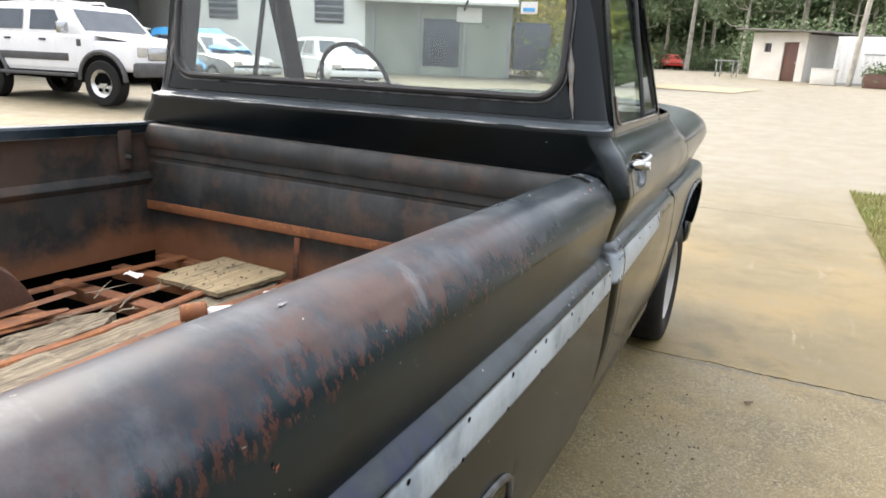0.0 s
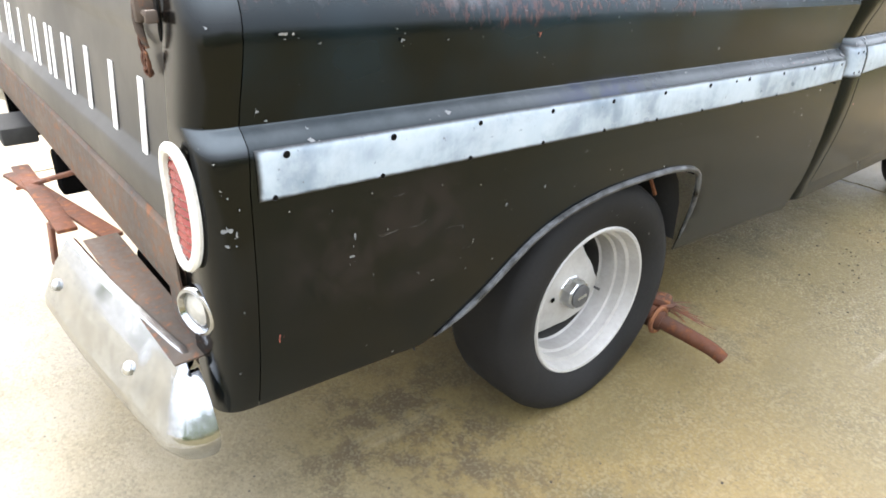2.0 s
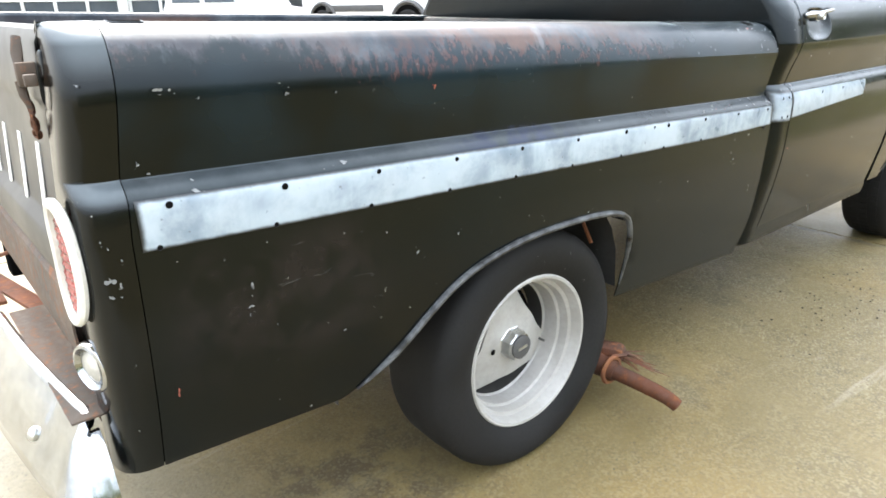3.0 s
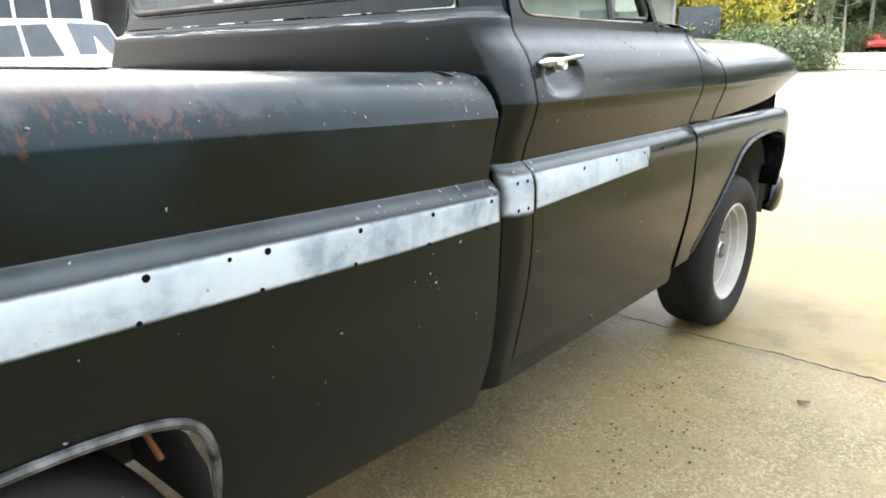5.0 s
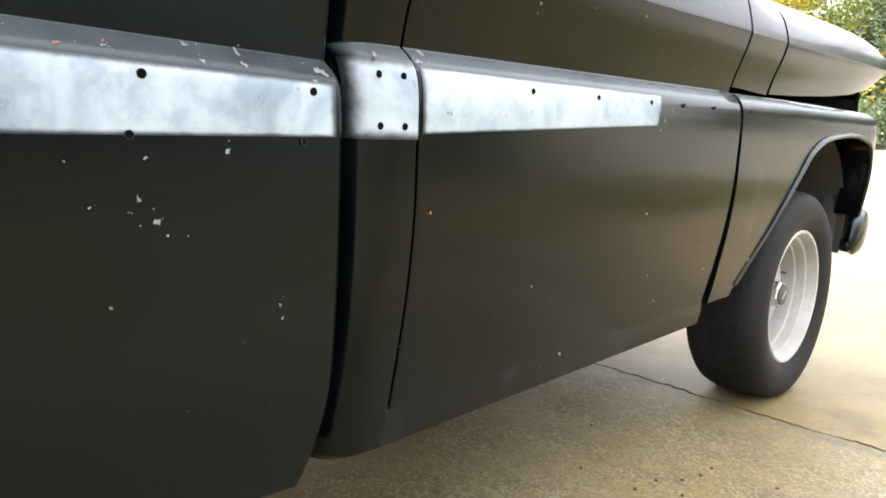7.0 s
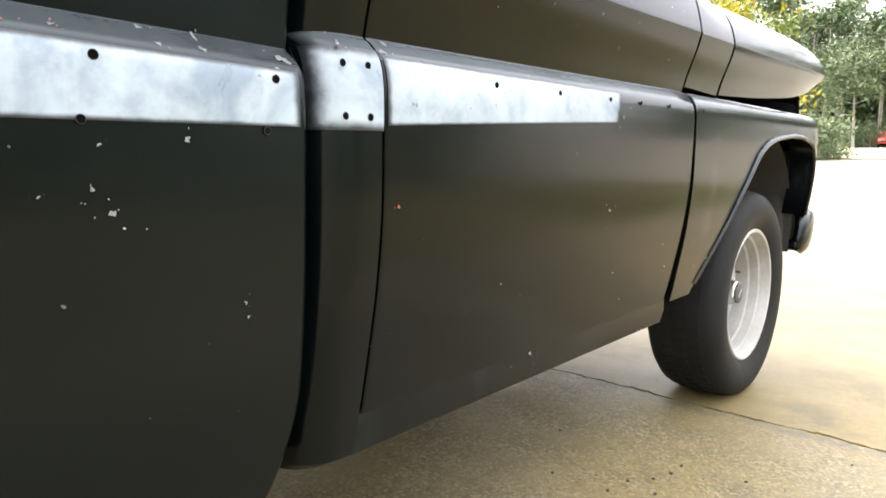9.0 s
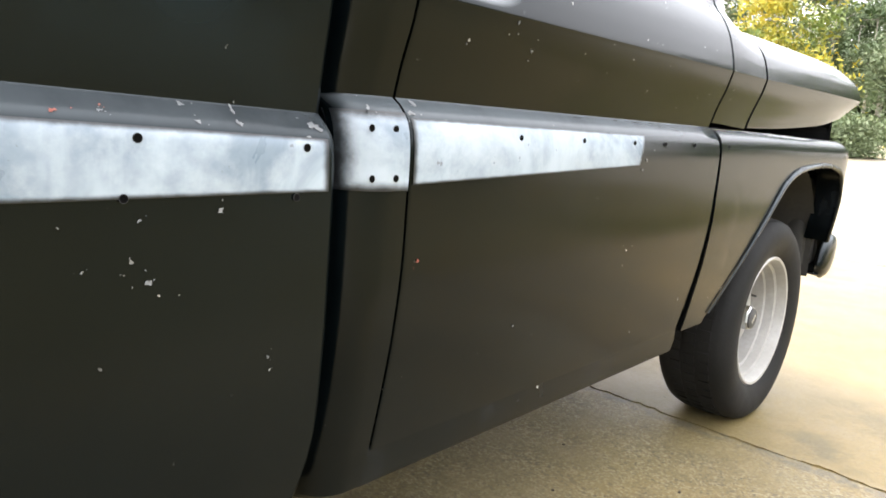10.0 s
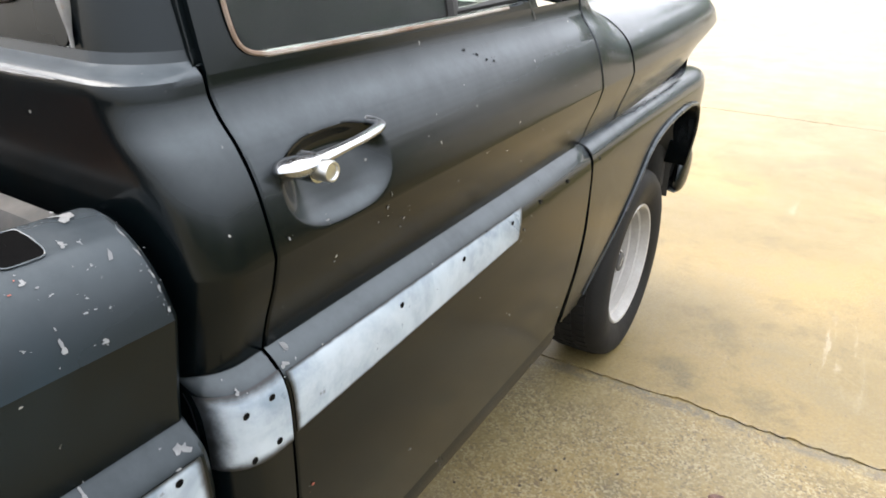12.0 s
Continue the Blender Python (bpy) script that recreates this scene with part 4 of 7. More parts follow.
def latch(mirror):
    """A rusty latch: bracket with a through bolt, tapered arms and a loose chain."""
    base = box(mirror * 0.825, -1.030, 1.138, 0.013, 0.030, 0.036, 0.004)
    box(mirror * 0.817, -1.025, 1.138, 0.020, 0.014, 0.024, 0.004, base)
    own = part("gate_latch", base, GRIMY, truck, "rusty gate latch with a hanging chain")
    upper = tube([(mirror * 0.798, -1.030, 1.192), (mirror * 0.808, -1.035, 1.168), (mirror * 0.819, -1.038, 1.142)], [0.0065, 0.0085, 0.006], 8, None, False, 0.55)
    part("latch_arm", upper, GRIMY, own)
    lower = tube([(mirror * 0.818, -1.040, 1.128), (mirror * 0.822, -1.040, 1.108), (mirror * 0.826, -1.034, 1.084)], [0.0075, 0.0065, 0.003], 8, None, False, 0.6)
    part("latch_arm", lower, GRIMY, own)
    part("latch_stud", tube([(mirror * 0.792, -1.034, 1.142), (mirror * 0.818, -1.034, 1.141)], 0.0045, 8), GRIMY, own)
    part("latch_bolt", tube([(mirror * 0.833, -1.034, 1.134), (mirror * 0.859, -1.033, 1.132)], 0.005, 8), GRIMY, own)
    part("bolt_nut", box(mirror * 0.859, -1.033, 1.132, 0.010, 0.018, 0.018, 0.003), GRIMY, own)
    part("chain_hook", tube(smooth_line([(mirror * 0.770, -1.028, 1.146), (mirror * 0.768, -1.030, 1.128), (mirror * 0.771, -1.031, 1.112), (mirror * 0.777, -1.030, 1.106)], 3), 0.0024, 6), GRIMY, own)
    line = smooth_line([(mirror * 0.777, -1.029, 1.112), (mirror * 0.774, -1.027, 1.090), (mirror * 0.780, -1.027, 1.064), (mirror * 0.790, -1.028, 1.046), (mirror * 0.802, -1.030, 1.044), (mirror * 0.812, -1.033, 1.056), (mirror * 0.817, -1.035, 1.072)], 2)
    for i, (a, b) in enumerate(zip(line, line[1:])):
        centre, d = (a + b) / 2, (b - a).normalized()
        w = d.cross(Vector((0, 1, 0) if i % 2 else (0.2, 0.3, 1))).normalized() * 0.0055
        loop = [centre + d * 0.011 * math.cos(t) + w * math.sin(t) for t in (2 * math.pi * k / 10 for k in range(10))]
        part("chain_link", tube(loop, 0.0023, 5, None, True), RUST, own)


latch(1.0)


# ---- rear lamps ----
def tail_lamp(mirror):
    path = []
    for k in range(28):
        t = 2 * math.pi * k / 28
        s = abs(math.cos(t)) ** 0.8 * math.copysign(1, math.cos(t))
        h = abs(math.sin(t)) ** 0.9 * math.copysign(1, math.sin(t))
        waist = 1.0 - 0.20 * math.exp(-((h - 0.1) / 0.35) ** 2) * (s < 0)
        x = 0.902 + 0.041 * s * waist
        y = -1.048 + 0.011 * max(0.0, (x - 0.895) / 0.05) ** 2
        path.append(Vector((mirror * x, y, 0.862 + 0.096 * h)))
    bezel = part("tail_lamp", tube(path, 0.0088, 8, None, True), BEZEL, truck, "red tail lamp in an off-white bezel")
    rows = []
    for j in range(25):
        h = -0.93 + 1.86 * j / 24
        w = 0.034 * (1 - abs(h) ** 2.4) ** 0.5
        lo = -w * (1.0 - 0.2 * math.exp(-((h - 0.1) / 0.35) ** 2))
        row = []
        for i in range(7):
            x = 0.907 + lo + (w - lo) * i / 6
            y = -1.045 + 0.011 * max(0.0, (x - 0.895) / 0.05) ** 2 - 0.0030 * (j % 2)
            row.append(Vector((mirror * x, y, 0.862 + 0.092 * h)))
        rows.append(row)
    part("red_lens", grid(rows), LAMP_RED, bezel, "ribbed red lens")


def backup_lamp(mirror):
    at = Matrix.Translation((mirror * 0.890, -1.032, 0.674)) @ Matrix.Rotation(math.radians(-90 + mirror * 20), 4, "Z")
    bm = lathe([(-0.010, 0.046), (0.006, 0.046), (0.014, 0.042), (0.016, 0.037), (0.010, 0.032), (0.004, 0.030)], 32)
    bmesh.ops.transform(bm, matrix=at, verts=bm.verts)
    own = part("backup_lamp", bm, CHROME, truck, "round chrome backup lamp")
    bm = lathe([(0.004, 0.031), (0.010, 0.024), (0.013, 0.012), (0.014, 0.0005)], 24)
    bmesh.ops.transform(bm, matrix=at, verts=bm.verts)
    part("clear_lens", bm, LAMP_CLEAR, own)


for mirror_side in (1.0, -1.0):
    tail_lamp(mirror_side)
    backup_lamp(mirror_side)

# ---- rear bumper: chrome half with bolts on rusty irons ----


def bumper_half():
    """A pressed chrome bar, bowed in plan, swept along the rear and round its outer end; its face slopes out downwards."""
    bow = [(0.28, -1.188), (0.42, -1.181), (0.55, -1.172), (0.69, -1.158), (0.82, -1.143), (0.845, -1.139)]
    path = [(x, lerp_at(bow, x), 0.06) for x in (0.285, 0.288, 0.35, 0.42, 0.48, 0.55, 0.62, 0.69, 0.75, 0.765, 0.78, 0.82, 0.845)]
    path += [(0.862 + 0.078 * math.sin(a), -1.061 - 0.078 * math.cos(a), a) for a in (0.2 + (0.5 * math.pi - 0.2) * k / 8 for k in range(9))]
    path += [(0.940, -1.052, 0.5 * math.pi), (0.939, -1.046, 0.5 * math.pi)]
    prof = ((0.092, 0.578), (0.084, 0.585), (0.074, 0.584), (0.066, 0.574), (0.056, 0.556), (0.046, 0.538), (0.032, 0.509), (0.018, 0.480), (0.008, 0.460), (0.002, 0.448), (0.0, 0.438), (0.003, 0.426), (0.014, 0.407), (0.026, 0.390))
    rows = []
    for x, y, a in path:
        raised = 0.005 if x < 0.77 else 0.0
        rows.append([Vector((x - math.sin(a) * d * 0.85, y + math.cos(a) * (d - (raised if 0.455 < z < 0.545 else 0.0)), z - 0.036 * math.sin(a) * max(0.0, (z - 0.5) / 0.084))) for d, z in prof])
    own = part("rear_bumper", thick(grid(rows), 0.003), CHROME, truck, "bright chrome rear bumper with scuffed end", 0.35)
    for bolt_x in (0.335, 0.735):
        bm = lathe([(-0.004, 0.014), (0.004, 0.014), (0.009, 0.010), (0.011, 0.004), (0.0115, 0.0003)], 16)
        bmesh.ops.transform(bm, matrix=Matrix.Translation((bolt_x, lerp_at(bow, bolt_x) + 0.024, 0.503)) @ Matrix.Rotation(-0.45, 4, "X") @ Matrix.Rotation(math.radians(-90), 4, "Z"), verts=bm.verts)
        part("bumper_bolt", bm, DULL, own)


bumper_half()
part("filler_plate", box(0.59, -1.049, 0.576, 0.58, 0.075, 0.005, 0.002), GRIMY, truck, "grimy steel plate above the bumper")
for a, b in (((0.22, -1.10, 0.575), (-0.35, -1.10, 0.56)), ((0.30, -1.02, 0.57), (-0.30, -1.13, 0.56)), ((-0.05, -1.00, 0.62), (-0.22, -1.12, 0.545)), ((0.13, -1.12, 0.56), (0.13, -1.13, 0.45))):
    d = Vector(b) - Vector(a)
    m = d.to_track_quat("X", "Z").to_matrix().to_4x4()
    part("bumper_iron", box(*((Vector(a) + Vector(b)) / 2), d.length, 0.045, 0.010, 0.002, None, m), RUST, truck, "rusty flat iron behind the bumper")
part("hitch_block", box(-0.62, -1.06, 0.60, 0.20, 0.10, 0.055, 0.006), HOUSING, truck, "dark steel block under the rear sill")
part("rear_gusset", box(0.806, -1.0285, 0.622, 0.165, 0.005, 0.20, 0.002), GRIMY, truck, "grimy steel closing plate beside the rear sill")

# ---- cab ----
CAB_BACK, DOOR_REAR, DOOR_FRONT, COWL_FRONT, NOSE = 1.118, 1.2150, 2.2475, 2.480, 3.625


def cab_line(low=0.425):
    return [(x, z) for x, z in CAB_TOP + CAB_SIDE if z >= low]


CORNER_LINE = [p for p in cab_line(0.40) if p[1] < 1.258] + [(0.930, 0.400), (0.922, 0.366), (0.900, 0.353), (0.87, 0.350)]

def bowl(y, z):
    """Depth of the hollow pressed into the door behind its handle: steep at the top, shallow below."""
    a, b = (y - 1.345) / 0.102, (z - 1.144) / 0.054
    q = max(0.0, 1.0 - abs(a) ** 2.6 - abs(b) ** 2.4)
    q = min(1.0, 1.1 * q)
    return 0.023 * q * q * (3 - 2 * q) * (0.65 + 0.35 * min(1.0, max(0.0, 0.5 + b)))


def door_skin(s):
    line = []
    for (xa, za), (xb, zb) in zip(cab_line(0.42), cab_line(0.42)[1:]):
        n = max(1, int((za - zb) / 0.0026)) if za > 1.09 and zb < 1.22 and zb > 1.08 else 1
        line += [(xa + (xb - xa) * k / n, za + (zb - za) * k / n) for k in range(n)]
    line.append(cab_line(0.42)[-1])
    ys = spread(DOOR_REAR + 0.003, 1.228, 0.02) + spread(1.232, 1.450, 0.0032) + spread(1.46, DOOR_FRONT - 0.003, 0.08)
    shift = lambda y, d: [Vector((s * (x - d), y, z)) for x, z in line]
    rows = [shift(DOOR_REAR, 0.012), shift(DOOR_REAR + 0.0005, 0.002)]
    rows += [[Vector((s * (x - bowl(y, z)), y, z)) for x, z in line] for y in ys]
    rows += [shift(DOOR_FRONT - 0.0005, 0.002), shift(DOOR_FRONT, 0.012)]
    return part("door", thick(grid(rows), 0.002), BLACK, truck, "black truck door with chrome handle and bare trim strip", 0.6)


def corner_path(s, z, start, x_side, y_back, r):
    """A horizontal line across the cab's rear corner: back, round the bend, along the side."""
    out = [(start, y_back), (x_side - r - 0.004, y_back)]
    out += [(x_side - r + r * math.sin(a), y_back + r - r * math.cos(a)) for a in (0.5 * math.pi * k / 10 for k in range(11))]
    out += [(x_side, 1.2090), (x_side - 0.03, 1.2091)]
    return [Vector((s * x, y, z)) for x, y in out]


# The belt: back and side step in to the windows over a soft shoulder (z, x of the side, y of the back, radius).
BELT = [(1.2585, 0.9172, 1.118, 0.062), (1.268, 0.9160, 1.1182, 0.0622), (1.2745, 0.9145, 1.1195, 0.063), (1.278, 0.9122, 1.1235, 0.066), (1.281, 0.9088, 1.1305, 0.071), (1.284, 0.9060, 1.138, 0.077), (1.289, 0.9030, 1.144, 0.081), (1.300, 0.9000, 1.1475, 0.082)]
BACK_EDGE = 0.802

def outward(bm, spot, way, depth):
    """Thickens a sheet to its inner side, told by the face nearest to a spot and the way that it looks there."""
    bmesh.ops.recalc_face_normals(bm, faces=bm.faces)
    face = min(bm.faces, key=lambda f: (f.calc_center_median() - Vector(spot)).length)
    return thick(bm, math.copysign(depth, face.normal.dot(Vector(way))))


# Back of the cab: one sheet from door opening to door opening, round both corners, up to the belt.
BACK_ROWS = [(z, x, CAB_BACK, 0.062) for x, z in reversed(CORNER_LINE)] + BELT
rows = []
for z, x, y, r in BACK_ROWS:
    near = corner_path(1.0, z, BACK_EDGE, x, y, r)
    far = corner_path(-1.0, z, BACK_EDGE, x, y, r)
    rows.append([*reversed(far), *[Vector((q, y, z)) for q in (-0.6, -0.3, 0.0, 0.3, 0.6)], *near])
part("cab_back", outward(grid(rows), (0, CAB_BACK, 1.1), (0, -1, 0), 0.003), BLACK, truck, "scuffed black back wall and rear corners of the cab", 0.42)
# Rear pillars from the belt to the roof.
for mirror_side in (1.0, -1.0):
    rows = [corner_path(mirror_side, *[(z, BACK_EDGE, x, y, r) for z, x, y, r in BELT[-1:]][0])]
    for z in (1.33, 1.36, 1.4, 1.48, 1.56, 1.64, 1.72, 1.78):
        rows.append(corner_path(mirror_side, z, BACK_EDGE * (1 - 0.20 * (z - 1.30)), 0.903 - 0.19 * (z - 1.283), CAB_BACK + 0.029 + 0.12 * (z - 1.30), 0.082))
    part("rear_pillar", outward(grid(rows), (mirror_side * 0.89, 1.2, 1.4), (mirror_side, 0, 0), 0.003), BLACK, truck, "glossy dark rear roof pillar")
    fold = [[Vector((mirror_side * (x - i), 1.2095, z)) for x, z in cab_line(0.40)] for i in (0.0, 0.03)]
    part("door_jamb", grid(fold), BLACK, truck)

# Back wall with the window opening.
WIN_X, WIN_LOW, WIN_TOP = 0.765, 1.352, 1.690


def round_rect(x0, x1, z0, z1, r, y, lean=0.0, steps=6):
    """A rounded rectangle that stands across the truck; lean tips its top forward."""
    out = []
    for cx, cz, a in ((x1 - r, z1 - r, 0), (x0 + r, z1 - r, 90), (x0 + r, z0 + r, 180), (x1 - r, z0 + r, 270)):
        for k in range(steps + 1):
            t = math.radians(a + 90 * k / steps)
            z = cz + r * math.sin(t)
            out.append(Vector((cx + r * math.cos(t), y + lean * (z - z0), z)))
    return out


# Ring of sheet metal between the window opening and the cab's outline.
inner = round_rect(-WIN_X, WIN_X, WIN_LOW, WIN_TOP, 0.085, CAB_BACK + 0.030, 0.12)
outer = round_rect(-0.804, 0.804, 1.302, 1.790, 0.012, CAB_BACK + 0.026, 0.12)
for v in outer:
    v.x *= 1.0 - 0.10 * max(0.0, v.z - 1.30) / 0.5
ring = grid([outer, inner, [v + Vector((0, 0.03, 0)) for v in inner]], close=True)
part("window_surround", thick(ring, 0.003), SCUFFED, truck, "black sheet metal round the rear window")
seal = [v + Vector((0, -0.004, 0)) for v in round_rect(-WIN_X + 0.004, WIN_X - 0.004, WIN_LOW + 0.004, WIN_TOP - 0.004, 0.08, CAB_BACK + 0.030, 0.12)]
gasket = part("window_gasket", tube(seal, 0.011, 8, None, True), RUBBER, truck, "black rubber seal of the rear window")
bright = [v + Vector((0, -0.006, 0)) for v in round_rect(-WIN_X - 0.010, WIN_X + 0.010, WIN_LOW - 0.012, WIN_TOP + 0.01, 0.09, CAB_BACK + 0.030, 0.12)]
part("worn_seam", tube(bright, 0.0035, 6, None, True), CHIPPED, gasket, "bare worn metal edge round the seal")


def pane(name, corners, label, material=GLASS, parent=truck, depth=0.004):
    """A flat pane of glass by its outline."""
    bm = bmesh.new()
    bm.faces.new([bm.verts.new(c) for c in corners])
    bmesh.ops.recalc_face_normals(bm, faces=bm.faces)
    bmesh.ops.solidify(bm, geom=bm.faces, thickness=depth)
    ob = part(name, bm, material, parent, label)
    ob.visible_shadow = False
    return ob


pane("rear_window", round_rect(-WIN_X + 0.006, WIN_X - 0.006, WIN_LOW + 0.006, WIN_TOP - 0.006, 0.08, CAB_BACK + 0.031, 0.12), "hazy rear window glass", HAZY)
part("window_sticker", box(0.640, CAB_BACK + 0.020 + 0.12 * 0.25, 1.607, 0.050, 0.001, 0.034), LETTER, truck, "small white window sticker")
part("sticker_bar", box(0.640, CAB_BACK + 0.0185 + 0.12 * 0.25, 1.602, 0.036, 0.001, 0.010), BLUE_TARP, truck)

# Paint is rubbed off along the belt edge.
part("worn_edge", tube([(x, CAB_BACK + 0.0025 + 0.001 * math.sin(31 * x), 1.2725 + 0.001 * math.sin(17 * x)) for x in spread(-0.84, 0.84, 0.03)], [0.0022 + 0.0012 * math.sin(29 * x) for x in spread(-0.84, 0.84, 0.03)], 6), BARE, truck, "rubbed bare belt edge")
# Roof.
rows = []
for k in range(13):
    y = 1.16 + (2.06 - 1.16) * k / 12
    row = []
    for j in range(13):
        u = -1 + 2 * j / 12
        edge = 1 - abs(u) ** 4
        ends = 1 - abs(2 * k / 12 - 1) ** 4
        row.append(Vector((0.80 * u, y, 1.745 + 0.075 * edge * ends + 0.02 * edge)))
    rows.append(row)
part("roof", thick(grid(rows), 0.004), BLACK, truck, "black cab roof")

WORN_TRIM = rust_metal("worn_trim", (0.17, 0.115, 0.080), (0.36, 0.345, 0.32), (0.17, 0.070, 0.032))

WELD = rust_metal("worn_weld", (0.30, 0.29, 0.27), (0.035, 0.040, 0.045), (0.24, 0.105, 0.045))

# Pillars, door frames and side glass on both sides.
for mirror_side in (1.0, -1.0):
    s = mirror_side
    seam = [(s * (0.806 * (1 - 0.20 * max(0.0, z - 1.30)) + 0.0015 * math.sin(40 * z)), CAB_BACK + 0.024 + 0.12 * max(0.0, z - 1.30), z) for z in spread(1.302, 1.74, 0.012)]
    part("worn_seam", tube(seam, [0.0075 + 0.0035 * math.sin(23 * p[2]) + 0.002 * math.sin(71 * p[2]) for p in seam], 8, None, False, 0.7), WELD, truck, "bare rusty welded seam beside the rear window")
    part("pillar_trim", box(s * 0.79, 1.235, 1.50, 0.05, 0.09, 0.46, 0.02, None, Matrix.Rotation(s * -0.19, 4, "Y")), RUBBER, truck, "dark inner trim of the rear pillar")

    # Door: pressed skin, window frame, vent window, glass, handle.
    door = door_skin(s)
    edge = [(1.276, 1.290, 1.2165, 1.264), (1.264, 1.301, 1.2160, 1.282), (1.258, 1.322, 1.2155, 1.31), (1.2575, 1.36, 1.2155, 1.36), (1.262, 1.50, 1.2175, 1.50), (1.285, 1.66, 1.2275, 1.66), (1.33, 1.715, 1.24, 1.742), (1.75, 1.725, 1.76, 1.745), (1.80, 1.71, 1.83, 1.735), (1.90, 1.5, 1.925, 1.51), (1.985, 1.310, 2.005, 1.315), (1.975, 1.288, 1.995, 1.264), (1.90, 1.284, 1.90, 1.264), (1.60, 1.282, 1.60, 1.264), (1.33, 1.284, 1.33, 1.264), (1.298, 1.285, 1.285, 1.264)]
    flat = lambda y, z, d: Vector((s * (0.9148 - d - 0.19 * (z - 1.275)), y, z))
    inner, outer = smooth_line([(y, z, 0) for y, z, _, _ in edge], 3), smooth_line([(y, z, 0) for _, _, y, z in edge], 3)
    rows = [[flat(v.x, v.y, 0.02) for v in outer], [flat(v.x, v.y, 0.001) for v in outer], [flat(v.x, v.y, 0.0) for v in inner], [flat(v.x, v.y, 0.025) for v in inner]]
    part("door_frame", grid(rows, None, True), BLACK, door, "black door window frame")
    pane("door_glass", [Vector((s * (0.900 - 0.19 * (z - 1.26)), y, z)) for y, z in ((1.268, 1.285), (1.275, 1.50), (1.30, 1.68), (1.33, 1.705), (1.72, 1.715), (1.725, 1.288))], "dusty door glass", GLASS, door)
    vent = [Vector((s * (0.905 - 0.19 * (z - 1.26)), y, z)) for y, z in ((1.735, 1.292), (1.735, 1.71), (1.79, 1.70), (1.88, 1.5), (1.965, 1.315), (1.955, 1.295))]
    part("vent_frame", tube(vent, 0.009, 6, None, True), RUBBER, door, "black vent window frame")
    pane("vent_glass", [v + Vector((-s * 0.002, 0, 0)) for v in vent], "small vent window glass", GLASS, door)
    part("vent_post", tube([Vector((s * (0.905 - 0.19 * (z - 1.26)), 1.728, z)) for z in (1.285, 1.5, 1.715)], 0.010, 6), RUBBER, door)
    sill = smooth_line([Vector((s * x, y, z)) for x, y, z in ((0.8990, 1.2575, 1.37), (0.9060, 1.2578, 1.333), (0.9110, 1.2635, 1.3035), (0.9140, 1.2770, 1.2905), (0.9150, 1.30, 1.2855), (0.9155, 1.33, 1.284), (0.9155, 1.6, 1.282), (0.9155, 1.90, 1.284))], 4)
    part("window_trim", tube(sill, 0.003, 6), WORN_TRIM, door, "bare rusty trim along the window edge")

    # Front pillar and cowl side.
    rows = []
    for y, inset in ((1.995, 0.0), (2.035, 0.004), (2.06, 0.03), (2.062, 0.07)):
        rows.append([Vector((s * (0.918 - inset - 0.19 * (z - 1.26)), y - 0.55 * (z - 1.28), z)) for z in (1.24, 1.30, 1.4, 1.55, 1.68, 1.74)])
    part("front_pillar", thick(grid(rows), 0.004), BLACK, truck, "black windscreen pillar")


# Handle on the near door, over its pressed bowl.
def door_handle(s):
    x = s * cab_x(1.17)
    bar = smooth_line([(x - s * 0.006, 1.253, 1.172), (x + s * 0.008, 1.257, 1.174), (x + s * 0.019, 1.271, 1.176), (x + s * 0.023, 1.298, 1.179), (x + s * 0.027, 1.33, 1.183), (x + s * 0.028, 1.37, 1.187), (x + s * 0.022, 1.402, 1.189), (x + s * 0.008, 1.418, 1.190), (x - s * 0.016, 1.424, 1.190)], 4)
    n = len(bar) - 1
    radii = [lerp_at([(0.0, 0.012), (0.07, 0.0195), (0.20, 0.0215), (0.32, 0.0145), (0.50, 0.0105), (0.8, 0.0092), (1.0, 0.008)], i / n) for i in range(n + 1)]
    handle = part("door_handle", tube(bar, radii, 16, None, False, 0.62), CHROME, truck, "chrome pull door handle with push button")
    collar = lathe([(-0.022, 0.0175), (0.0, 0.0175), (0.003, 0.0165), (0.003, 0.0135)], 24)
    button = lathe([(0.0, 0.0128), (0.020, 0.0128), (0.0225, 0.0115), (0.0225, 0.0098), (0.020, 0.0085), (0.020, 0.0004)], 24)
    for name, bm, material in (("collar", collar, CHROME), ("push_button", button, DULL)):
        bmesh.ops.transform(bm, matrix=Matrix.Translation((x + s * 0.026, 1.283, 1.170)) @ (Matrix.Identity(4) if s > 0 else Matrix.Rotation(math.pi, 4, "Z")), verts=bm.verts)
        part(name, bm, material, handle, "round steel push button" if name == "push_button" else "")


door_handle(1.0)

# Sill below the door.
for s in (1.0, -1.0):
    rows = [[Vector((s * x, y, z)) for x, z in ((0.922, 0.431), (0.929, 0.428), (0.930, 0.400), (0.922, 0.365), (0.900, 0.352), (0.86, 0.350))] for y in spread(1.2035, 2.255, 0.1)]
    part("rocker_sill", thick(grid(rows), 0.003), SCUFFED, truck, "dusty black sill below the door")

# Cowl side and front end: upper body with pointed nose, lower fender with the wheel opening.
COWL_LINE = [(0.60, 1.262), (0.80, 1.245), *[(x - 0.0 * z, z) for x, z in ((0.868, 1.228), (0.915, 1.205), (0.952, 1.175), (0.974, 1.145), (0.986, 1.112), (0.9920, 1.0845), (0.9915, 1.0830), (0.987, 1.064), (0.980, 1.040), (0.963, 0.994), (0.953, 0.960), (0.952, 0.955))]]
COWL_LINE = dense(COWL_LINE[:8]) + dense(COWL_LINE[8:])


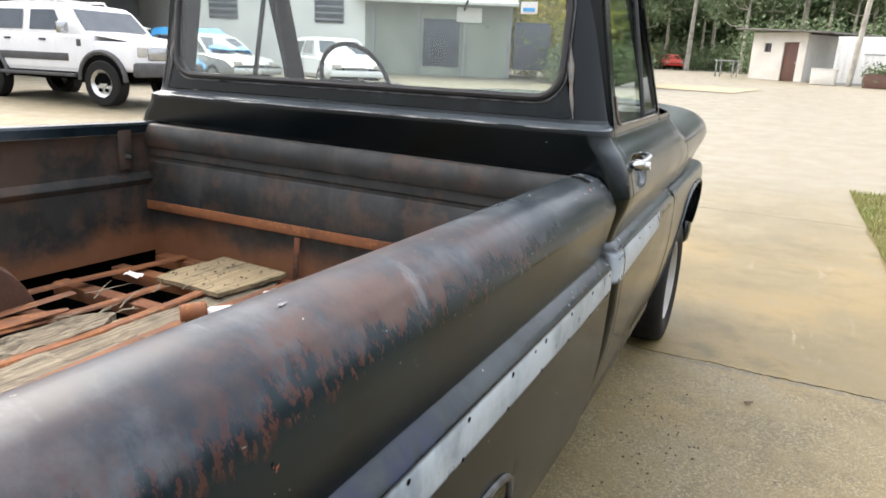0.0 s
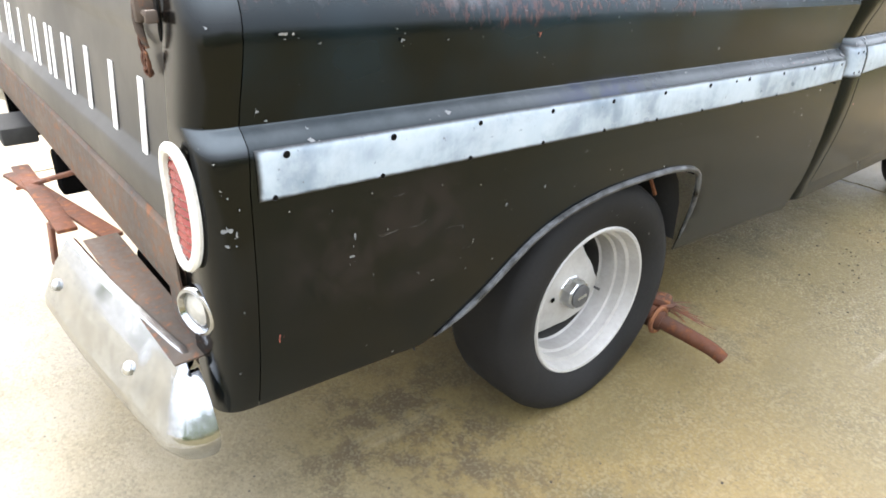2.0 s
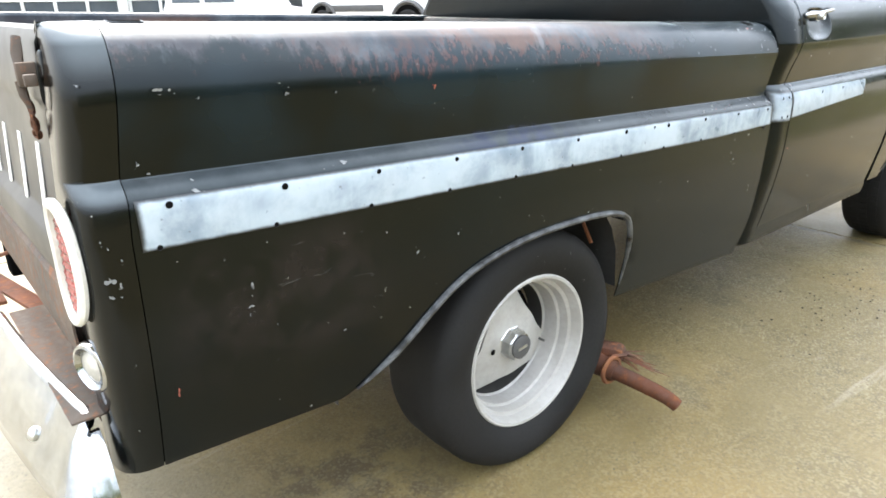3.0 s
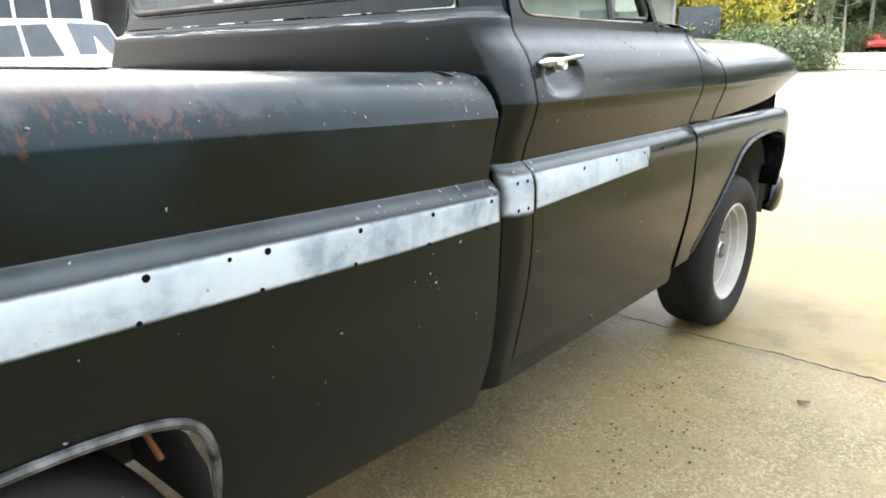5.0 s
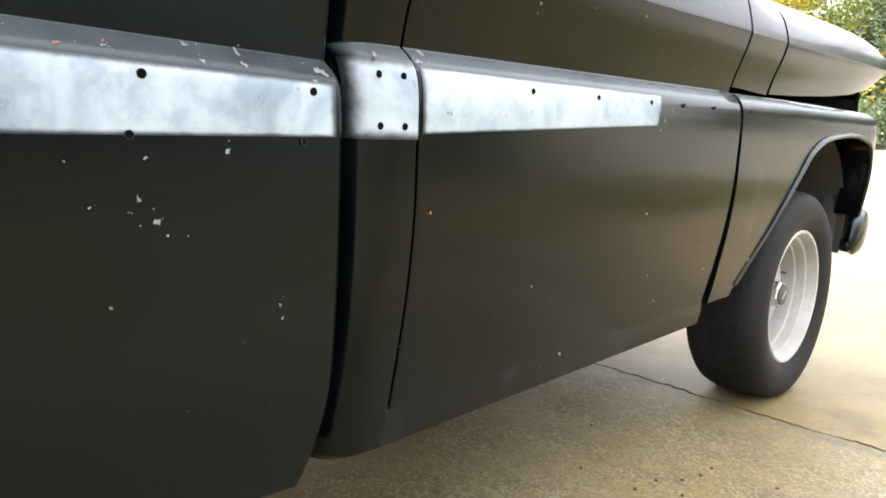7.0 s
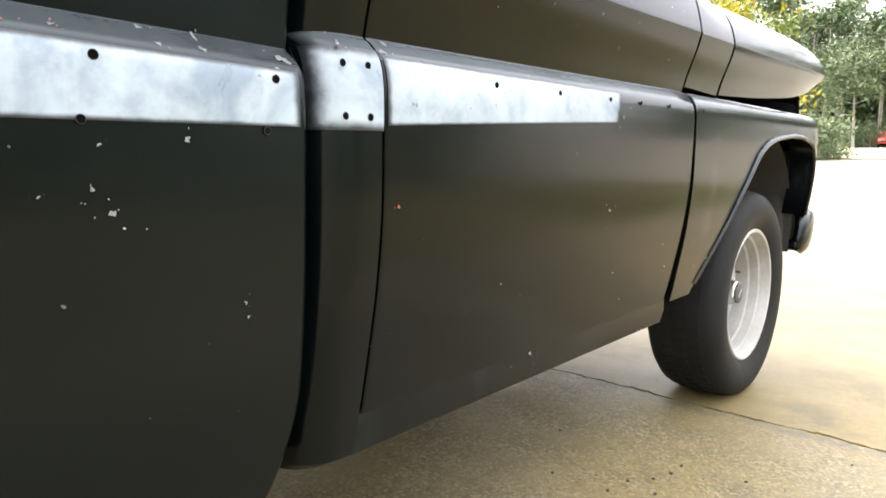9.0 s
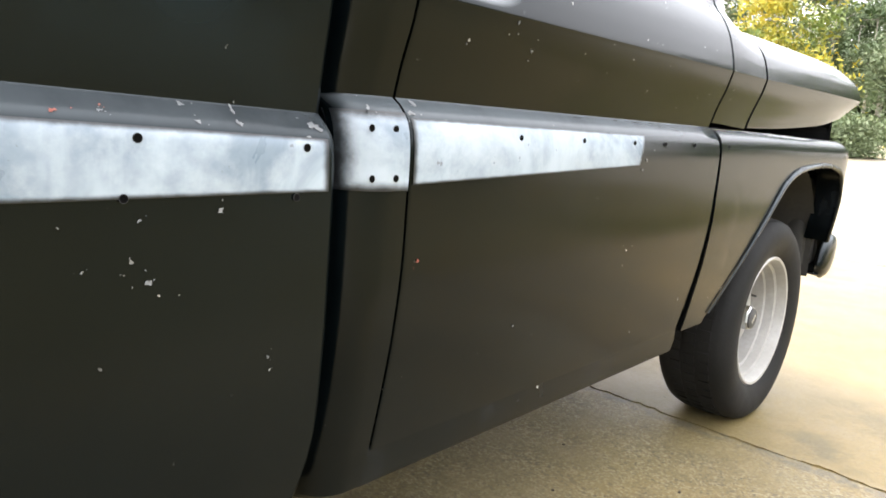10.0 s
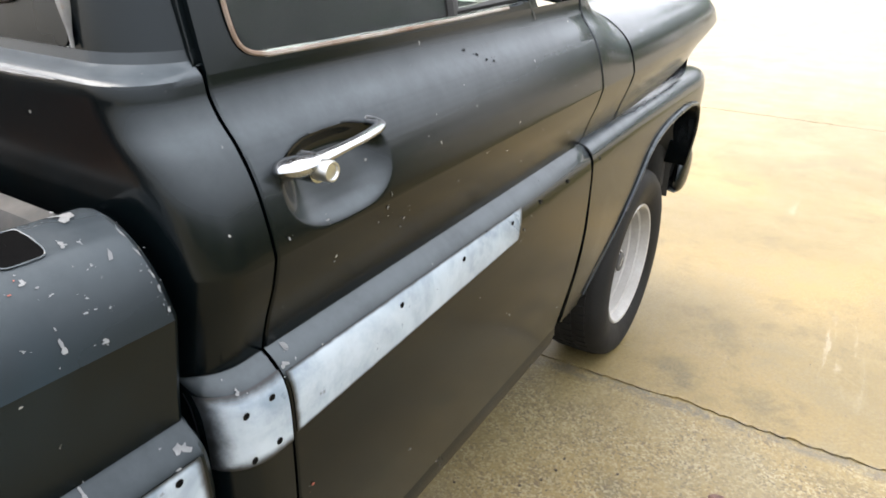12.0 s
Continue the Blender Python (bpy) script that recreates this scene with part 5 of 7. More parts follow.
def evenly(line, n):
    """The same line with n points at even steps along it."""
    run = np.concatenate(([0.0], np.cumsum([math.dist(a, b) for a, b in zip(line, line[1:])])))
    at = np.linspace(0.0, run[-1], n)
    return list(zip(np.interp(at, run, [p[0] for p in line]).tolist(), np.interp(at, run, [p[1] for p in line]).tolist()))


def both_halves(line):
    """Even points above and below the side crease, so that the crease runs on from panel to panel."""
    upper, lower = [p for p in line if p[1] > 1.0838], [p for p in line if p[1] <= 1.0838]
    return evenly(upper, 34), evenly(lower, 14)


def cowl_panel(s):
    """The sheet between door and hood: it takes over the door's shoulder and eases down to the hood."""
    back = both_halves([(0.60, 1.302), (0.78, 1.298), (0.86, 1.292), (0.895, 1.285)] + [(x, z) for x, z in CAB_TOP + CAB_SIDE if z >= 0.953])
    ahead = both_halves(COWL_LINE)
    start, end = DOOR_FRONT + 0.006, COWL_FRONT - 0.004
    rows = []
    for y, inset in [(start, 0.012), (start + 0.0005, 0.002)] + [(y, 0.0) for y in spread(start + 0.003, end - 0.003, 0.02)] + [(end - 0.0005, 0.002), (end, 0.012)]:
        q = (y - start) / (end - start)
        q = q * q * (3 - 2 * q)
        rows.append([Vector((s * (a[0] + (b[0] - a[0]) * q - inset), y, a[1] + (b[1] - a[1]) * q)) for a, b in zip(back[0] + back[1], ahead[0] + ahead[1])])
    return part("cowl_panel", thick(grid(rows), 0.002), BLACK, truck, "black cowl side panel ahead of the door", 0.42)


for s in (1.0, -1.0):
    cowl_panel(s)
HOOD = [(0.0, 1.285), (0.30, 1.280), (0.60, 1.262), (0.80, 1.240), (0.868, 1.224), (0.915, 1.203), (0.952, 1.174), (0.974, 1.145), (0.986, 1.112), (0.9920, 1.0850), (0.9915, 1.0830), (0.988, 1.064), (0.981, 1.041), (0.965, 0.998), (0.956, 0.966), (0.954, 0.957)]

HOOD = dense(HOOD[:10]) + dense(HOOD[10:])


def hood_section(y, s):
    """The upper front body: it drops, narrows and lifts its lower edge towards the nose."""
    u = max(0.0, (y - COWL_FRONT) / (NOSE - COWL_FRONT))
    row = []
    for x, z in HOOD:
        top = 1.16 + 0.0 * u
        if z > 1.086:
            z = 1.086 + 0.012 * u + (z - 1.086) * (1 - 0.04 * u - 0.16 * u**8)
        else:
            z = 1.086 + 0.012 * u + (z - 1.086) * (1 - 0.10 * u - 0.42 * u**2)
        narrow = 1 - 0.022 * u**2.5 - 0.015 * u**8
        row.append(Vector((s * x * narrow, y, z)))
    return row


for s in (1.0, -1.0):
    rows = [[v + Vector((-s * 0.012, 0, -0.006)) for v in hood_section(COWL_FRONT + 0.004, s)]]
    rows += [hood_section(y, s) for y in spread(COWL_FRONT + 0.006, NOSE - 0.04, 0.06)]
    tip = hood_section(NOSE - 0.04, s)
    # The front edge leans back below the point of the nose.
    rows = [[Vector((v.x, v.y - max(0.0, (1.098 - v.z)) * 1.25 * max(0.0, (v.y - 3.2) / 0.36), v.z)) if v.y > 3.2 else v for v in row] for row in rows]
    last = rows[-1]
    rows.append([v + Vector((-s * 0.02, 0.030 if v.z > 1.06 else 0.008, -0.004)) for v in last])
    rows.append([v + Vector((-s * 0.08, 0.034 if v.z > 1.06 else 0.0, -0.012)) for v in last])
    part("hood_half", thick(grid(rows), 0.003), BLACK, truck, "black hood side with a pointed nose", 0.42)

FENDER = [(0.905, 0.950), (0.940, 0.950), (0.962, 0.944), (0.978, 0.930), (0.986, 0.910), (0.988, 0.885), (0.988, 0.840), (0.987, 0.800), (0.984, 0.720), (0.972, 0.620), (0.957, 0.540), (0.940, 0.460), (0.930, 0.415)]
FENDER = dense(FENDER, 3)


def fender_section(y, s, low=None):
    u = max(0.0, (y - 3.35) / 0.27)
    line = FENDER
    if low is not None:
        keep = [(x, z) for x, z in FENDER if z > 0.86]
        zs = np.linspace(0.86, max(low, 0.415), len(FENDER) - len(keep))
        line = keep + [(side_x(FENDER[1:], q), float(q)) for q in zs]
    drop = 0.010 * max(0.0, (y - 2.6)) + 0.020 * u**2
    return [Vector((s * (x - 0.055 * u**2.2), y, z - (drop if z > 0.87 else 0.0))) for x, z in line]


FENDER_TIP = [(3.42, 0.570), (3.48, 0.590), (3.59, 0.675), (3.665, 0.780)]


def fender(s):
    rows = [[v + Vector((-s * 0.012, 0, 0)) for v in fender_section(DOOR_FRONT + 0.006, s)]]
    for y in spread(DOOR_FRONT + 0.008, 2.42, 0.06) + spread(2.421, 3.40, 0.02) + spread(3.402, 3.42, 0.004) + [3.421] + spread(3.44, 3.65, 0.03):
        rows.append(fender_section(y, s, arch_height(FRONT_ARCH, y) if 2.42 < y <= 3.42 else lerp_at(FENDER_TIP, y) if y > 3.42 else None))
    # The rear edge stands off the door towards the sill.
    rows = [[v + Vector((0, 0.034 * min(1.0, max(0.0, (0.93 - v.z) / 0.48)) ** 1.2, 0)) if v.y < 2.32 else v for v in row] for row in rows]
    last = fender_section(3.665, s, 0.78)
    rows.append([v + Vector((-s * 0.015, 0.0, 0)) for v in last])
    rows.append([v + Vector((-s * 0.05, 0.012, 0)) for v in last])
    rows.append([v + Vector((-s * 0.16, 0.016, 0)) for v in last])
    own = part("front_fender", thick(grid(rows), 0.003), BLACK, truck, "black front fender with an open wheel arch")
    lip = []
    for y, z in [(v.x, v.y) for v in smooth_line([(a, b, 0) for a, b in FRONT_ARCH], 4)]:
        lip.append((s * (side_x(FENDER[1:], z) + 0.004 - 0.055 * max(0.0, (y - 3.35) / 0.27) ** 2.2), y, z))
    fore = [p for p in lip if p[1] > 2.78]
    flange = [[Vector(p) for p in fore], [Vector((p[0] - s * 0.080, p[1], p[2] + 0.003)) for p in fore]]
    part("arch_flange", thick(grid(flange), 0.003), SCUFFED, own)
    part("arch_lip", tube(lip[2:], [0.0025 + 0.006 * min(1.0, max(0.0, (p[1] - 2.5) / 0.35)) for p in lip[2:]], 8), SCUFFED, own, "scuffed rolled edge of the wheel arch")


for s in (1.0, -1.0):
    fender(s)
    # Inner wheel housings, dark behind the wheels.
    for y0, y1, top in ((2.44, 3.44, 0.90), (-0.60, 0.37, 0.80)):
        rows = []
        for k in range(17):
            t = math.pi * k / 16
            y, z = (y0 + y1) / 2 - (y1 - y0) / 2 * math.cos(t), 0.42 + (top - 0.42) * math.sin(t) ** 0.7
            rows.append([Vector((s * x, y, z)) for x in (0.912, 0.8, 0.60)])
        bm = grid(rows)
        bm.faces.new([bm.verts.new((s * 0.60, (y0 + y1) / 2 - (y1 - y0) / 2 * math.cos(math.pi * k / 16), 0.42 + (top - 0.42) * math.sin(math.pi * k / 16) ** 0.7)) for k in range(17)])
        part("wheel_housing", bm, HOUSING, truck, "dark inner wheel housing")
# Near-black blocks fill the hollow front and door gap with painted shade.
part("engine_bay_shade", box(0, 2.95, 0.93, 1.76, 1.20, 0.13, 0.02), DARK, truck)
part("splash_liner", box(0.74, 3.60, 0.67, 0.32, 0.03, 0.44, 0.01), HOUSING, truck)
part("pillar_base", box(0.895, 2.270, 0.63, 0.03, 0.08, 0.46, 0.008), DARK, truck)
part("splash_liner", box(0.855, 3.49, 0.63, 0.07, 0.16, 0.36, 0.02), HOUSING, truck)
part("splash_liner", box(-0.855, 3.49, 0.63, 0.07, 0.16, 0.36, 0.02), HOUSING, truck)
part("grille", box(0, 3.585, 0.92, 1.75, 0.03, 0.22, 0.01), DARK, truck, "dark front grille")
bump = []
for x in spread(-0.93, 0.93, 0.06):
    back = 0.10 * max(0.0, (abs(x) - 0.62) / 0.31) ** 2
    bump.append([Vector((x, y - back, z)) for y, z in ((3.60, 0.570), (3.645, 0.573), (3.665, 0.555), (3.672, 0.51), (3.665, 0.455), (3.645, 0.420), (3.60, 0.418))])
part("front_bumper", thick(grid(bump), 0.004), BLACK, truck, "black front bumper")
guard = []
for k in range(13):
    u = -1 + 2 * k / 12
    reach = max(0.02, 1 - abs(u) ** 3.0) ** 0.5
    guard.append([Vector((0.922 + 0.026 * reach * math.cos(t), 3.618 + 0.030 * u + 0.092 * reach * math.sin(t), 0.487 + 0.088 * u)) for t in (2 * math.pi * i / 20 for i in range(20))])
part("bumper_guard", grid(guard, None, True), BLACK, truck, "black bumper end")
# Underbody parts in shadow black: the underside's shade is in their colour.
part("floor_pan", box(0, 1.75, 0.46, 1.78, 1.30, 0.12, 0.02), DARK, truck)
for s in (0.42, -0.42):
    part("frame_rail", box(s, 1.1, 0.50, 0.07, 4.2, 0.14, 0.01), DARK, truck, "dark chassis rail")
part("rear_axle", tube([(-0.75, 0, 0.335), (0.75, 0, 0.335)], 0.05, 12), DARK, truck)
part("front_axle", tube([(-0.75, 2.921, 0.335), (0.75, 2.921, 0.335)], 0.04, 12), DARK, truck)


# ---- cab interior ----
def interior():
    rim = [(-0.42 + 0.178 * math.cos(t), 1.86 - 0.07 * math.sin(t), 1.335 + 0.163 * math.sin(t)) for t in (2 * math.pi * k / 40 for k in range(40))]
    wheel = part("steering_wheel", tube(rim, 0.011, 8, None, True), GREY_PLASTIC, truck, "thin dark steering wheel")
    part("spoke", tube([(-0.597, 1.862, 1.335), (-0.42, 1.90, 1.325), (-0.243, 1.862, 1.335)], 0.010, 6), GREY_PLASTIC, wheel)
    part("steering_column", tube([(-0.42, 1.90, 1.325), (-0.42, 2.15, 1.18)], 0.028, 10), GREY_PLASTIC, truck)
    rows = [[Vector((x, y, z)) for y, z in ((1.96, 1.10), (1.955, 1.24), (1.97, 1.282), (2.02, 1.298), (2.15, 1.295), (2.26, 1.275))] for x in spread(-0.87, 0.87, 0.12)]
    part("dashboard", thick(grid(rows), 0.01), GREY_PLASTIC, truck, "dusty dark dashboard")
    hump = [[Vector((-0.39 + 0.17 * math.cos(t), y, 1.285 + 0.055 * math.sin(t) * q)) for t in (math.pi * k / 10 for k in range(11))] for y, q in ((1.955, 0.9), (1.97, 1.0), (2.10, 0.9), (2.2, 0.3))]
    part("instrument_hood", thick(grid(hump), 0.004), GREY_PLASTIC, truck)
    seat = box(0, 1.33, 0.98, 1.50, 0.16, 0.52, 0.05, None, Matrix.Rotation(-0.15, 4, "X"))
    box(0, 1.55, 0.80, 1.50, 0.48, 0.18, 0.05, seat)
    part("bench_seat", seat, GREY_PLASTIC, truck, "dark bench seat")
    glassy = []
    for k in range(9):
        x = -0.84 + 1.68 * k / 8
        bow = 0.10 * (1 - (x / 0.84) ** 2)
        glassy.append([Vector((x * (1 - 0.05 * j / 4), 2.075 + bow - 0.245 * j / 4, 1.285 + 0.45 * j / 4)) for j in range(5)])
    ws = part("windscreen", thick(grid(glassy), 0.004), GLASS, truck, "windscreen glass")
    ws.visible_shadow = False
    low = [(x, 2.085 + 0.10 * (1 - (x / 0.86) ** 2), 1.278) for x in spread(-0.86, 0.86, 0.12)]
    part("windscreen_seal", tube(low, 0.014, 6), RUBBER, truck)
    mirror_stalk = tube([(0.05, 2.03, 1.70), (0.05, 2.0, 1.66)], 0.006, 6)
    part("mirror_stalk", mirror_stalk, GREY_PLASTIC, truck)


interior()
cowl = [[Vector((x, y, z)) for y, z in ((2.10 + 0.08 * (1 - (x / 0.86) ** 2), 1.274), (2.25, 1.270), (2.36, 1.278), (2.484, 1.284))] for x in spread(-0.70, 0.70, 0.1)]
part("cowl_top", thick(grid(cowl), 0.003), BLACK, truck, "black cowl below the windscreen")
part("wiper", tube([(0.62, 2.22, 1.285), (0.60, 2.20, 1.30), (0.72, 2.10, 1.31)], 0.004, 6), GREY_PLASTIC, truck)

# Side mirror of the far door, seen past the cab corner.
far = tube([(-0.98, 1.60, 1.24), (-1.06, 1.58, 1.27)], 0.008, 6)
lathe_bm = lathe([(-0.02, 0.03), (-0.01, 0.055), (0.0, 0.06), (0.006, 0.055), (0.004, 0.0005)], 20)
bmesh.ops.transform(lathe_bm, matrix=Matrix.Translation((-1.10, 1.56, 1.285)) @ Matrix.Rotation(math.radians(-90), 4, "Z"), verts=lathe_bm.verts)
part("side_mirror", merge(far, lathe_bm), DULL, truck, "round chrome side mirror")


# ---- wheels ----
def wheel(x, y, s, spin, bald):
    hold = new("wheel")
    hold.parent = truck
    hold.empty_display_size = 0.1
    hold.matrix_world = pose(x, y, 0.335) @ (Matrix.Identity(4) if s > 0 else Matrix.Rotation(math.pi, 4, "Z")) @ Matrix.Rotation(spin, 4, "X")
    tyre = lathe([(-0.015, 0.205), (-0.006, 0.215), (0.006, 0.232), (0.017, 0.262), (0.018, 0.292), (0.012, 0.316), (-0.002, 0.333), (-0.022, 0.341), (-0.10, 0.344), (-0.18, 0.341), (-0.20, 0.333), (-0.215, 0.316), (-0.222, 0.28), (-0.21, 0.23), (-0.19, 0.205)], 72)
    t = part("tyre", tyre, TYRE, hold, "black road tyre with worn tread")
    # Tread blocks: shallow lugs across the crown, worn away on the bald pair.
    lugs = bmesh.new()
    for k in range(0 if bald else 60):
        a = 2 * math.pi * k / 60
        for px, r, w, h in ((-0.055, 0.3445, 0.034, 0.026), (-0.10, 0.346, 0.034, 0.026), (-0.145, 0.3445, 0.034, 0.026)):
            m = Matrix.Rotation(a + (0.05 if px < -0.08 else 0), 4, "X") @ Matrix.Translation((px, 0, r))
            c = [m @ Vector((dx * w / 2, dy * h / 2, dz)) for dz in (-0.006, 0.0004) for dx, dy in ((-1, -1), (1, -1), (1, 1), (-1, 1))]
            v = [lugs.verts.new(q) for q in c]
            for f in ((4, 5, 6, 7), (0, 1, 5, 4), (1, 2, 6, 5), (2, 3, 7, 6), (3, 0, 4, 7)):
                lugs.faces.new([v[i] for i in f])
    if not bald:
        part("tread", lugs, TYRE, t)
    rim = lathe([(-0.012, 0.219), (-0.002, 0.220), (0.002, 0.216), (0.000, 0.209), (-0.012, 0.204), (-0.030, 0.200), (-0.034, 0.190), (-0.062, 0.187), (-0.066, 0.180), (-0.110, 0.176), (-0.116, 0.171)], 64)
    part("rim", rim, WHEEL, hold, "aged white steel rim with stepped barrel")
    part("rim_inside", lathe([(-0.1165, 0.171), (-0.17, 0.168), (-0.19, 0.20)], 64), HOUSING, hold, "dark grimy inside of the rim")
    # Centre disc: three crescent slots are cut from its outer edge.
    seg, rings = 128, 10

    def reach(a):
        q = abs((a / (2 * math.pi) * 3) % 1.0 - 0.5) / 0.375
        return 0.170 - (0.066 * (1 - q ** 3.2) ** 0.8 if q < 1 else 0.0)

    rows = []
    for i in range(rings + 1):
        row = []
        for k in range(seg):
            a = 2 * math.pi * k / seg
            r = 0.028 + (reach(a) - 0.028) * i / rings
            row.append(Vector((lerp_at([(0.0, -0.082), (0.05, -0.082), (0.09, -0.086), (0.12, -0.094), (0.15, -0.108), (0.17, -0.118)], r), r * math.cos(a), r * math.sin(a))))
        rows.append(row)
    part("wheel_disc", thick(grid(rows, close=True), 0.006), WHEEL, hold, "aged white wheel centre with three slots")
    part("brake_drum", lathe([(-0.15, 0.0005), (-0.15, 0.15), (-0.19, 0.155)], 32), DARK, hold)
    bm = lathe([(-0.0795, 0.0005), (-0.0785, 0.0085)], 10)
    bmesh.ops.transform(bm, matrix=Matrix.Translation((0.003, -0.062, -0.037)), verts=bm.verts)
    part("lug_hole", bm, DARK, hold)
    nut = []
    for px, r in ((-0.084, 0.050), (-0.078, 0.050), (-0.074, 0.045), (-0.046, 0.043), (-0.041, 0.040), (-0.041, 0.034)):
        nut.append([(px, (r if px > -0.07 else r) * math.cos(a), r * math.sin(a)) for a in (2 * math.pi * k / 8 for k in range(8))])
    cap = part("hub_collar", grid(nut, close=True), DULL, hold, "eight-sided bright hub collar", 0.3)
    part("hub_cap", lathe([(-0.042, 0.035), (-0.036, 0.0345), (-0.033, 0.030), (-0.033, 0.0005)], 24), GREY_PLASTIC, cap, "dark round hub cap")
    part("cap_mark", box(-0.0322, 0, 0, 0.0012, 0.034, 0.008, 0.0, None, Matrix.Rotation(0.6, 4, "X")), DULL, cap)
    part("valve_stem", tube([(-0.112, 0.150, 0.02), (-0.080, 0.146, 0.02)], 0.004, 6), GREY_PLASTIC, hold)


wheel(0.920, 0.0, 1.0, -0.45, True)
wheel(0.940, 2.921, 1.0, 0.2, False)
wheel(-0.920, 0.0, -1.0, 0.9, True)
wheel(-0.940, 2.921, -1.0, 1.4, False)

# ---- exhaust: rusty pipe end below the side ----
pipe = smooth_line([(0.30, 0.30, 0.20), (0.62, 0.34, 0.165), (0.82, 0.375, 0.135), (0.93, 0.40, 0.118), (1.03, 0.418, 0.104), (1.085, 0.432, 0.090), (1.118, 0.444, 0.070)], 4)
bm = tube(pipe, [0.027 - 0.006 * (k / (len(pipe) - 1)) ** 2 for k in range(len(pipe))], 16, None, False, 1.0, False)
exhaust = part("exhaust_pipe", thick(bm, 0.003), PIPE, truck, "rusted exhaust pipe end with a clamp")
part("pipe_sleeve", tube([(0.80, 0.372, 0.138), (0.86, 0.385, 0.128), (0.92, 0.398, 0.119)], [0.033, 0.036, 0.032], 14), PIPE, exhaust)
part("pipe_clamp", tube([(0.905 + 0.0, 0.395 + 0.041 * math.cos(t), 0.121 + 0.041 * math.sin(t)) for t in (2 * math.pi * k / 20 for k in range(20))], 0.008, 6, None, True), RUST_RED, exhaust)
part("clamp_bolt", tube([(0.90, 0.40, 0.165), (0.92, 0.45, 0.160)], 0.006, 6), RUST, exhaust)
rag = random.Random(8)
part("strap_hanger", box(0.85, 0.45, 0.150, 0.11, 0.07, 0.05, 0.02, None, Matrix.Rotation(0.4, 4, "Z")), RUST, exhaust, "frayed rusty hanger strap")
for k in range(16):
    a = (0.86 + rag.uniform(-0.02, 0.03), 0.46 + rag.uniform(-0.02, 0.02), 0.150 + rag.uniform(-0.015, 0.02))
    b = (a[0] + rag.uniform(0.05, 0.16), a[1] + rag.uniform(0.02, 0.09), max(0.06, a[2] - rag.uniform(0.0, 0.05)))
    mid = tuple((p + q) / 2 + rag.uniform(-0.008, 0.012) for p, q in zip(a, b))
    part("strand", tube([a, mid, b], [0.004, 0.0025, 0.001], 4), RUST, exhaust)
part("brace_rod", tube([(0.80, 0.26, 0.74), (0.86, 0.31, 0.56)], 0.006, 6), RUST_RED, truck)


# ---- ground ----
def rise(x, y):
    """The yard is flat by the truck and climbs gently away from it."""
    r = math.hypot(x, y - 1.0)
    return 0.030 * max(0.0, r - 7.0) * min(1.0, (r - 7.0) / 5.0 if r > 7 else 0.0) if r < 46 else 1.17 + 0.004 * (min(r, 400) - 46)


radii = [0.0, 2, 4, 6, 7, 8, 9, 10, 12, 14, 17, 20, 25, 30, 36, 42, 50, 60, 75, 95, 130, 200, 400, 1500]
rows = [[Vector((r * math.cos(t), 1.0 + r * math.sin(t), rise(r * math.cos(t), 1.0 + r * math.sin(t)) - 0.006)) for t in (2 * math.pi * k / 72 for k in range(72))] for r in radii]
ground_bm = grid(rows, close=True)
bmesh.ops.remove_doubles(ground_bm, verts=ground_bm.verts, dist=1e-5)
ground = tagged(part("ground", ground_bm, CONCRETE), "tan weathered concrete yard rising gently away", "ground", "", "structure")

# Slabs with ragged joints round the truck.
JOINT_X, JOINT_Y = (-6.3, -1.95, 2.36), (-5.9, -1.60, 2.69, 6.95, 11.2)
slab_rng = random.Random(31)


def slab(x0, x1, y0, y1):
    bm, n = bmesh.new(), 240
    edge = []
    for a, b in (((x0, y0), (x1, y0)), ((x1, y0), (x1, y1)), ((x1, y1), (x0, y1)), ((x0, y1), (x0, y0))):
        for k in range(n):
            p = Vector((*a, 0)).lerp(Vector((*b, 0)), k / n)
            wob = noise.noise(p * 2.2) * 0.012 + noise.noise(p * 11.0) * 0.010
            edge.append(p + Vector((wob, wob, 0)) + Vector(((x0 + x1) / 2 - p.x, (y0 + y1) / 2 - p.y, 0)).normalized() * (0.003 + 0.006 * abs(noise.noise(p * 6.0)) + 0.016 * slab_rng.random() ** 3))
    top = [bm.verts.new((p.x, p.y, 0.0)) for p in edge]
    bm.faces.new(top)
    low = [bm.verts.new((p.x, p.y, -0.012)) for p in edge]
    for k in range(len(edge)):
        bm.faces.new((top[k], low[k], low[(k + 1) % len(edge)], top[(k + 1) % len(edge)]))
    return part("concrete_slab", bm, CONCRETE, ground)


for x0, x1 in zip(JOINT_X, JOINT_X[1:]):
    for y0, y1 in zip(JOINT_Y, JOINT_Y[1:]):
        if math.hypot((x0 + x1) / 2, (y0 + y1) / 2 - 1) < 9:
            slab(x0, x1, y0, y1)


def patch_on_ground(name, outline, material, lift, label, category):
    """A thin irregular sheet lying on the yard."""
    bm = bmesh.new()
    top = [bm.verts.new((x, y, rise(x, y) + lift)) for x, y in outline]
    bm.faces.new(top)
    bmesh.ops.triangulate(bm, faces=bm.faces)
    return tagged(part(name, bm, material), label, category, "", "structure")


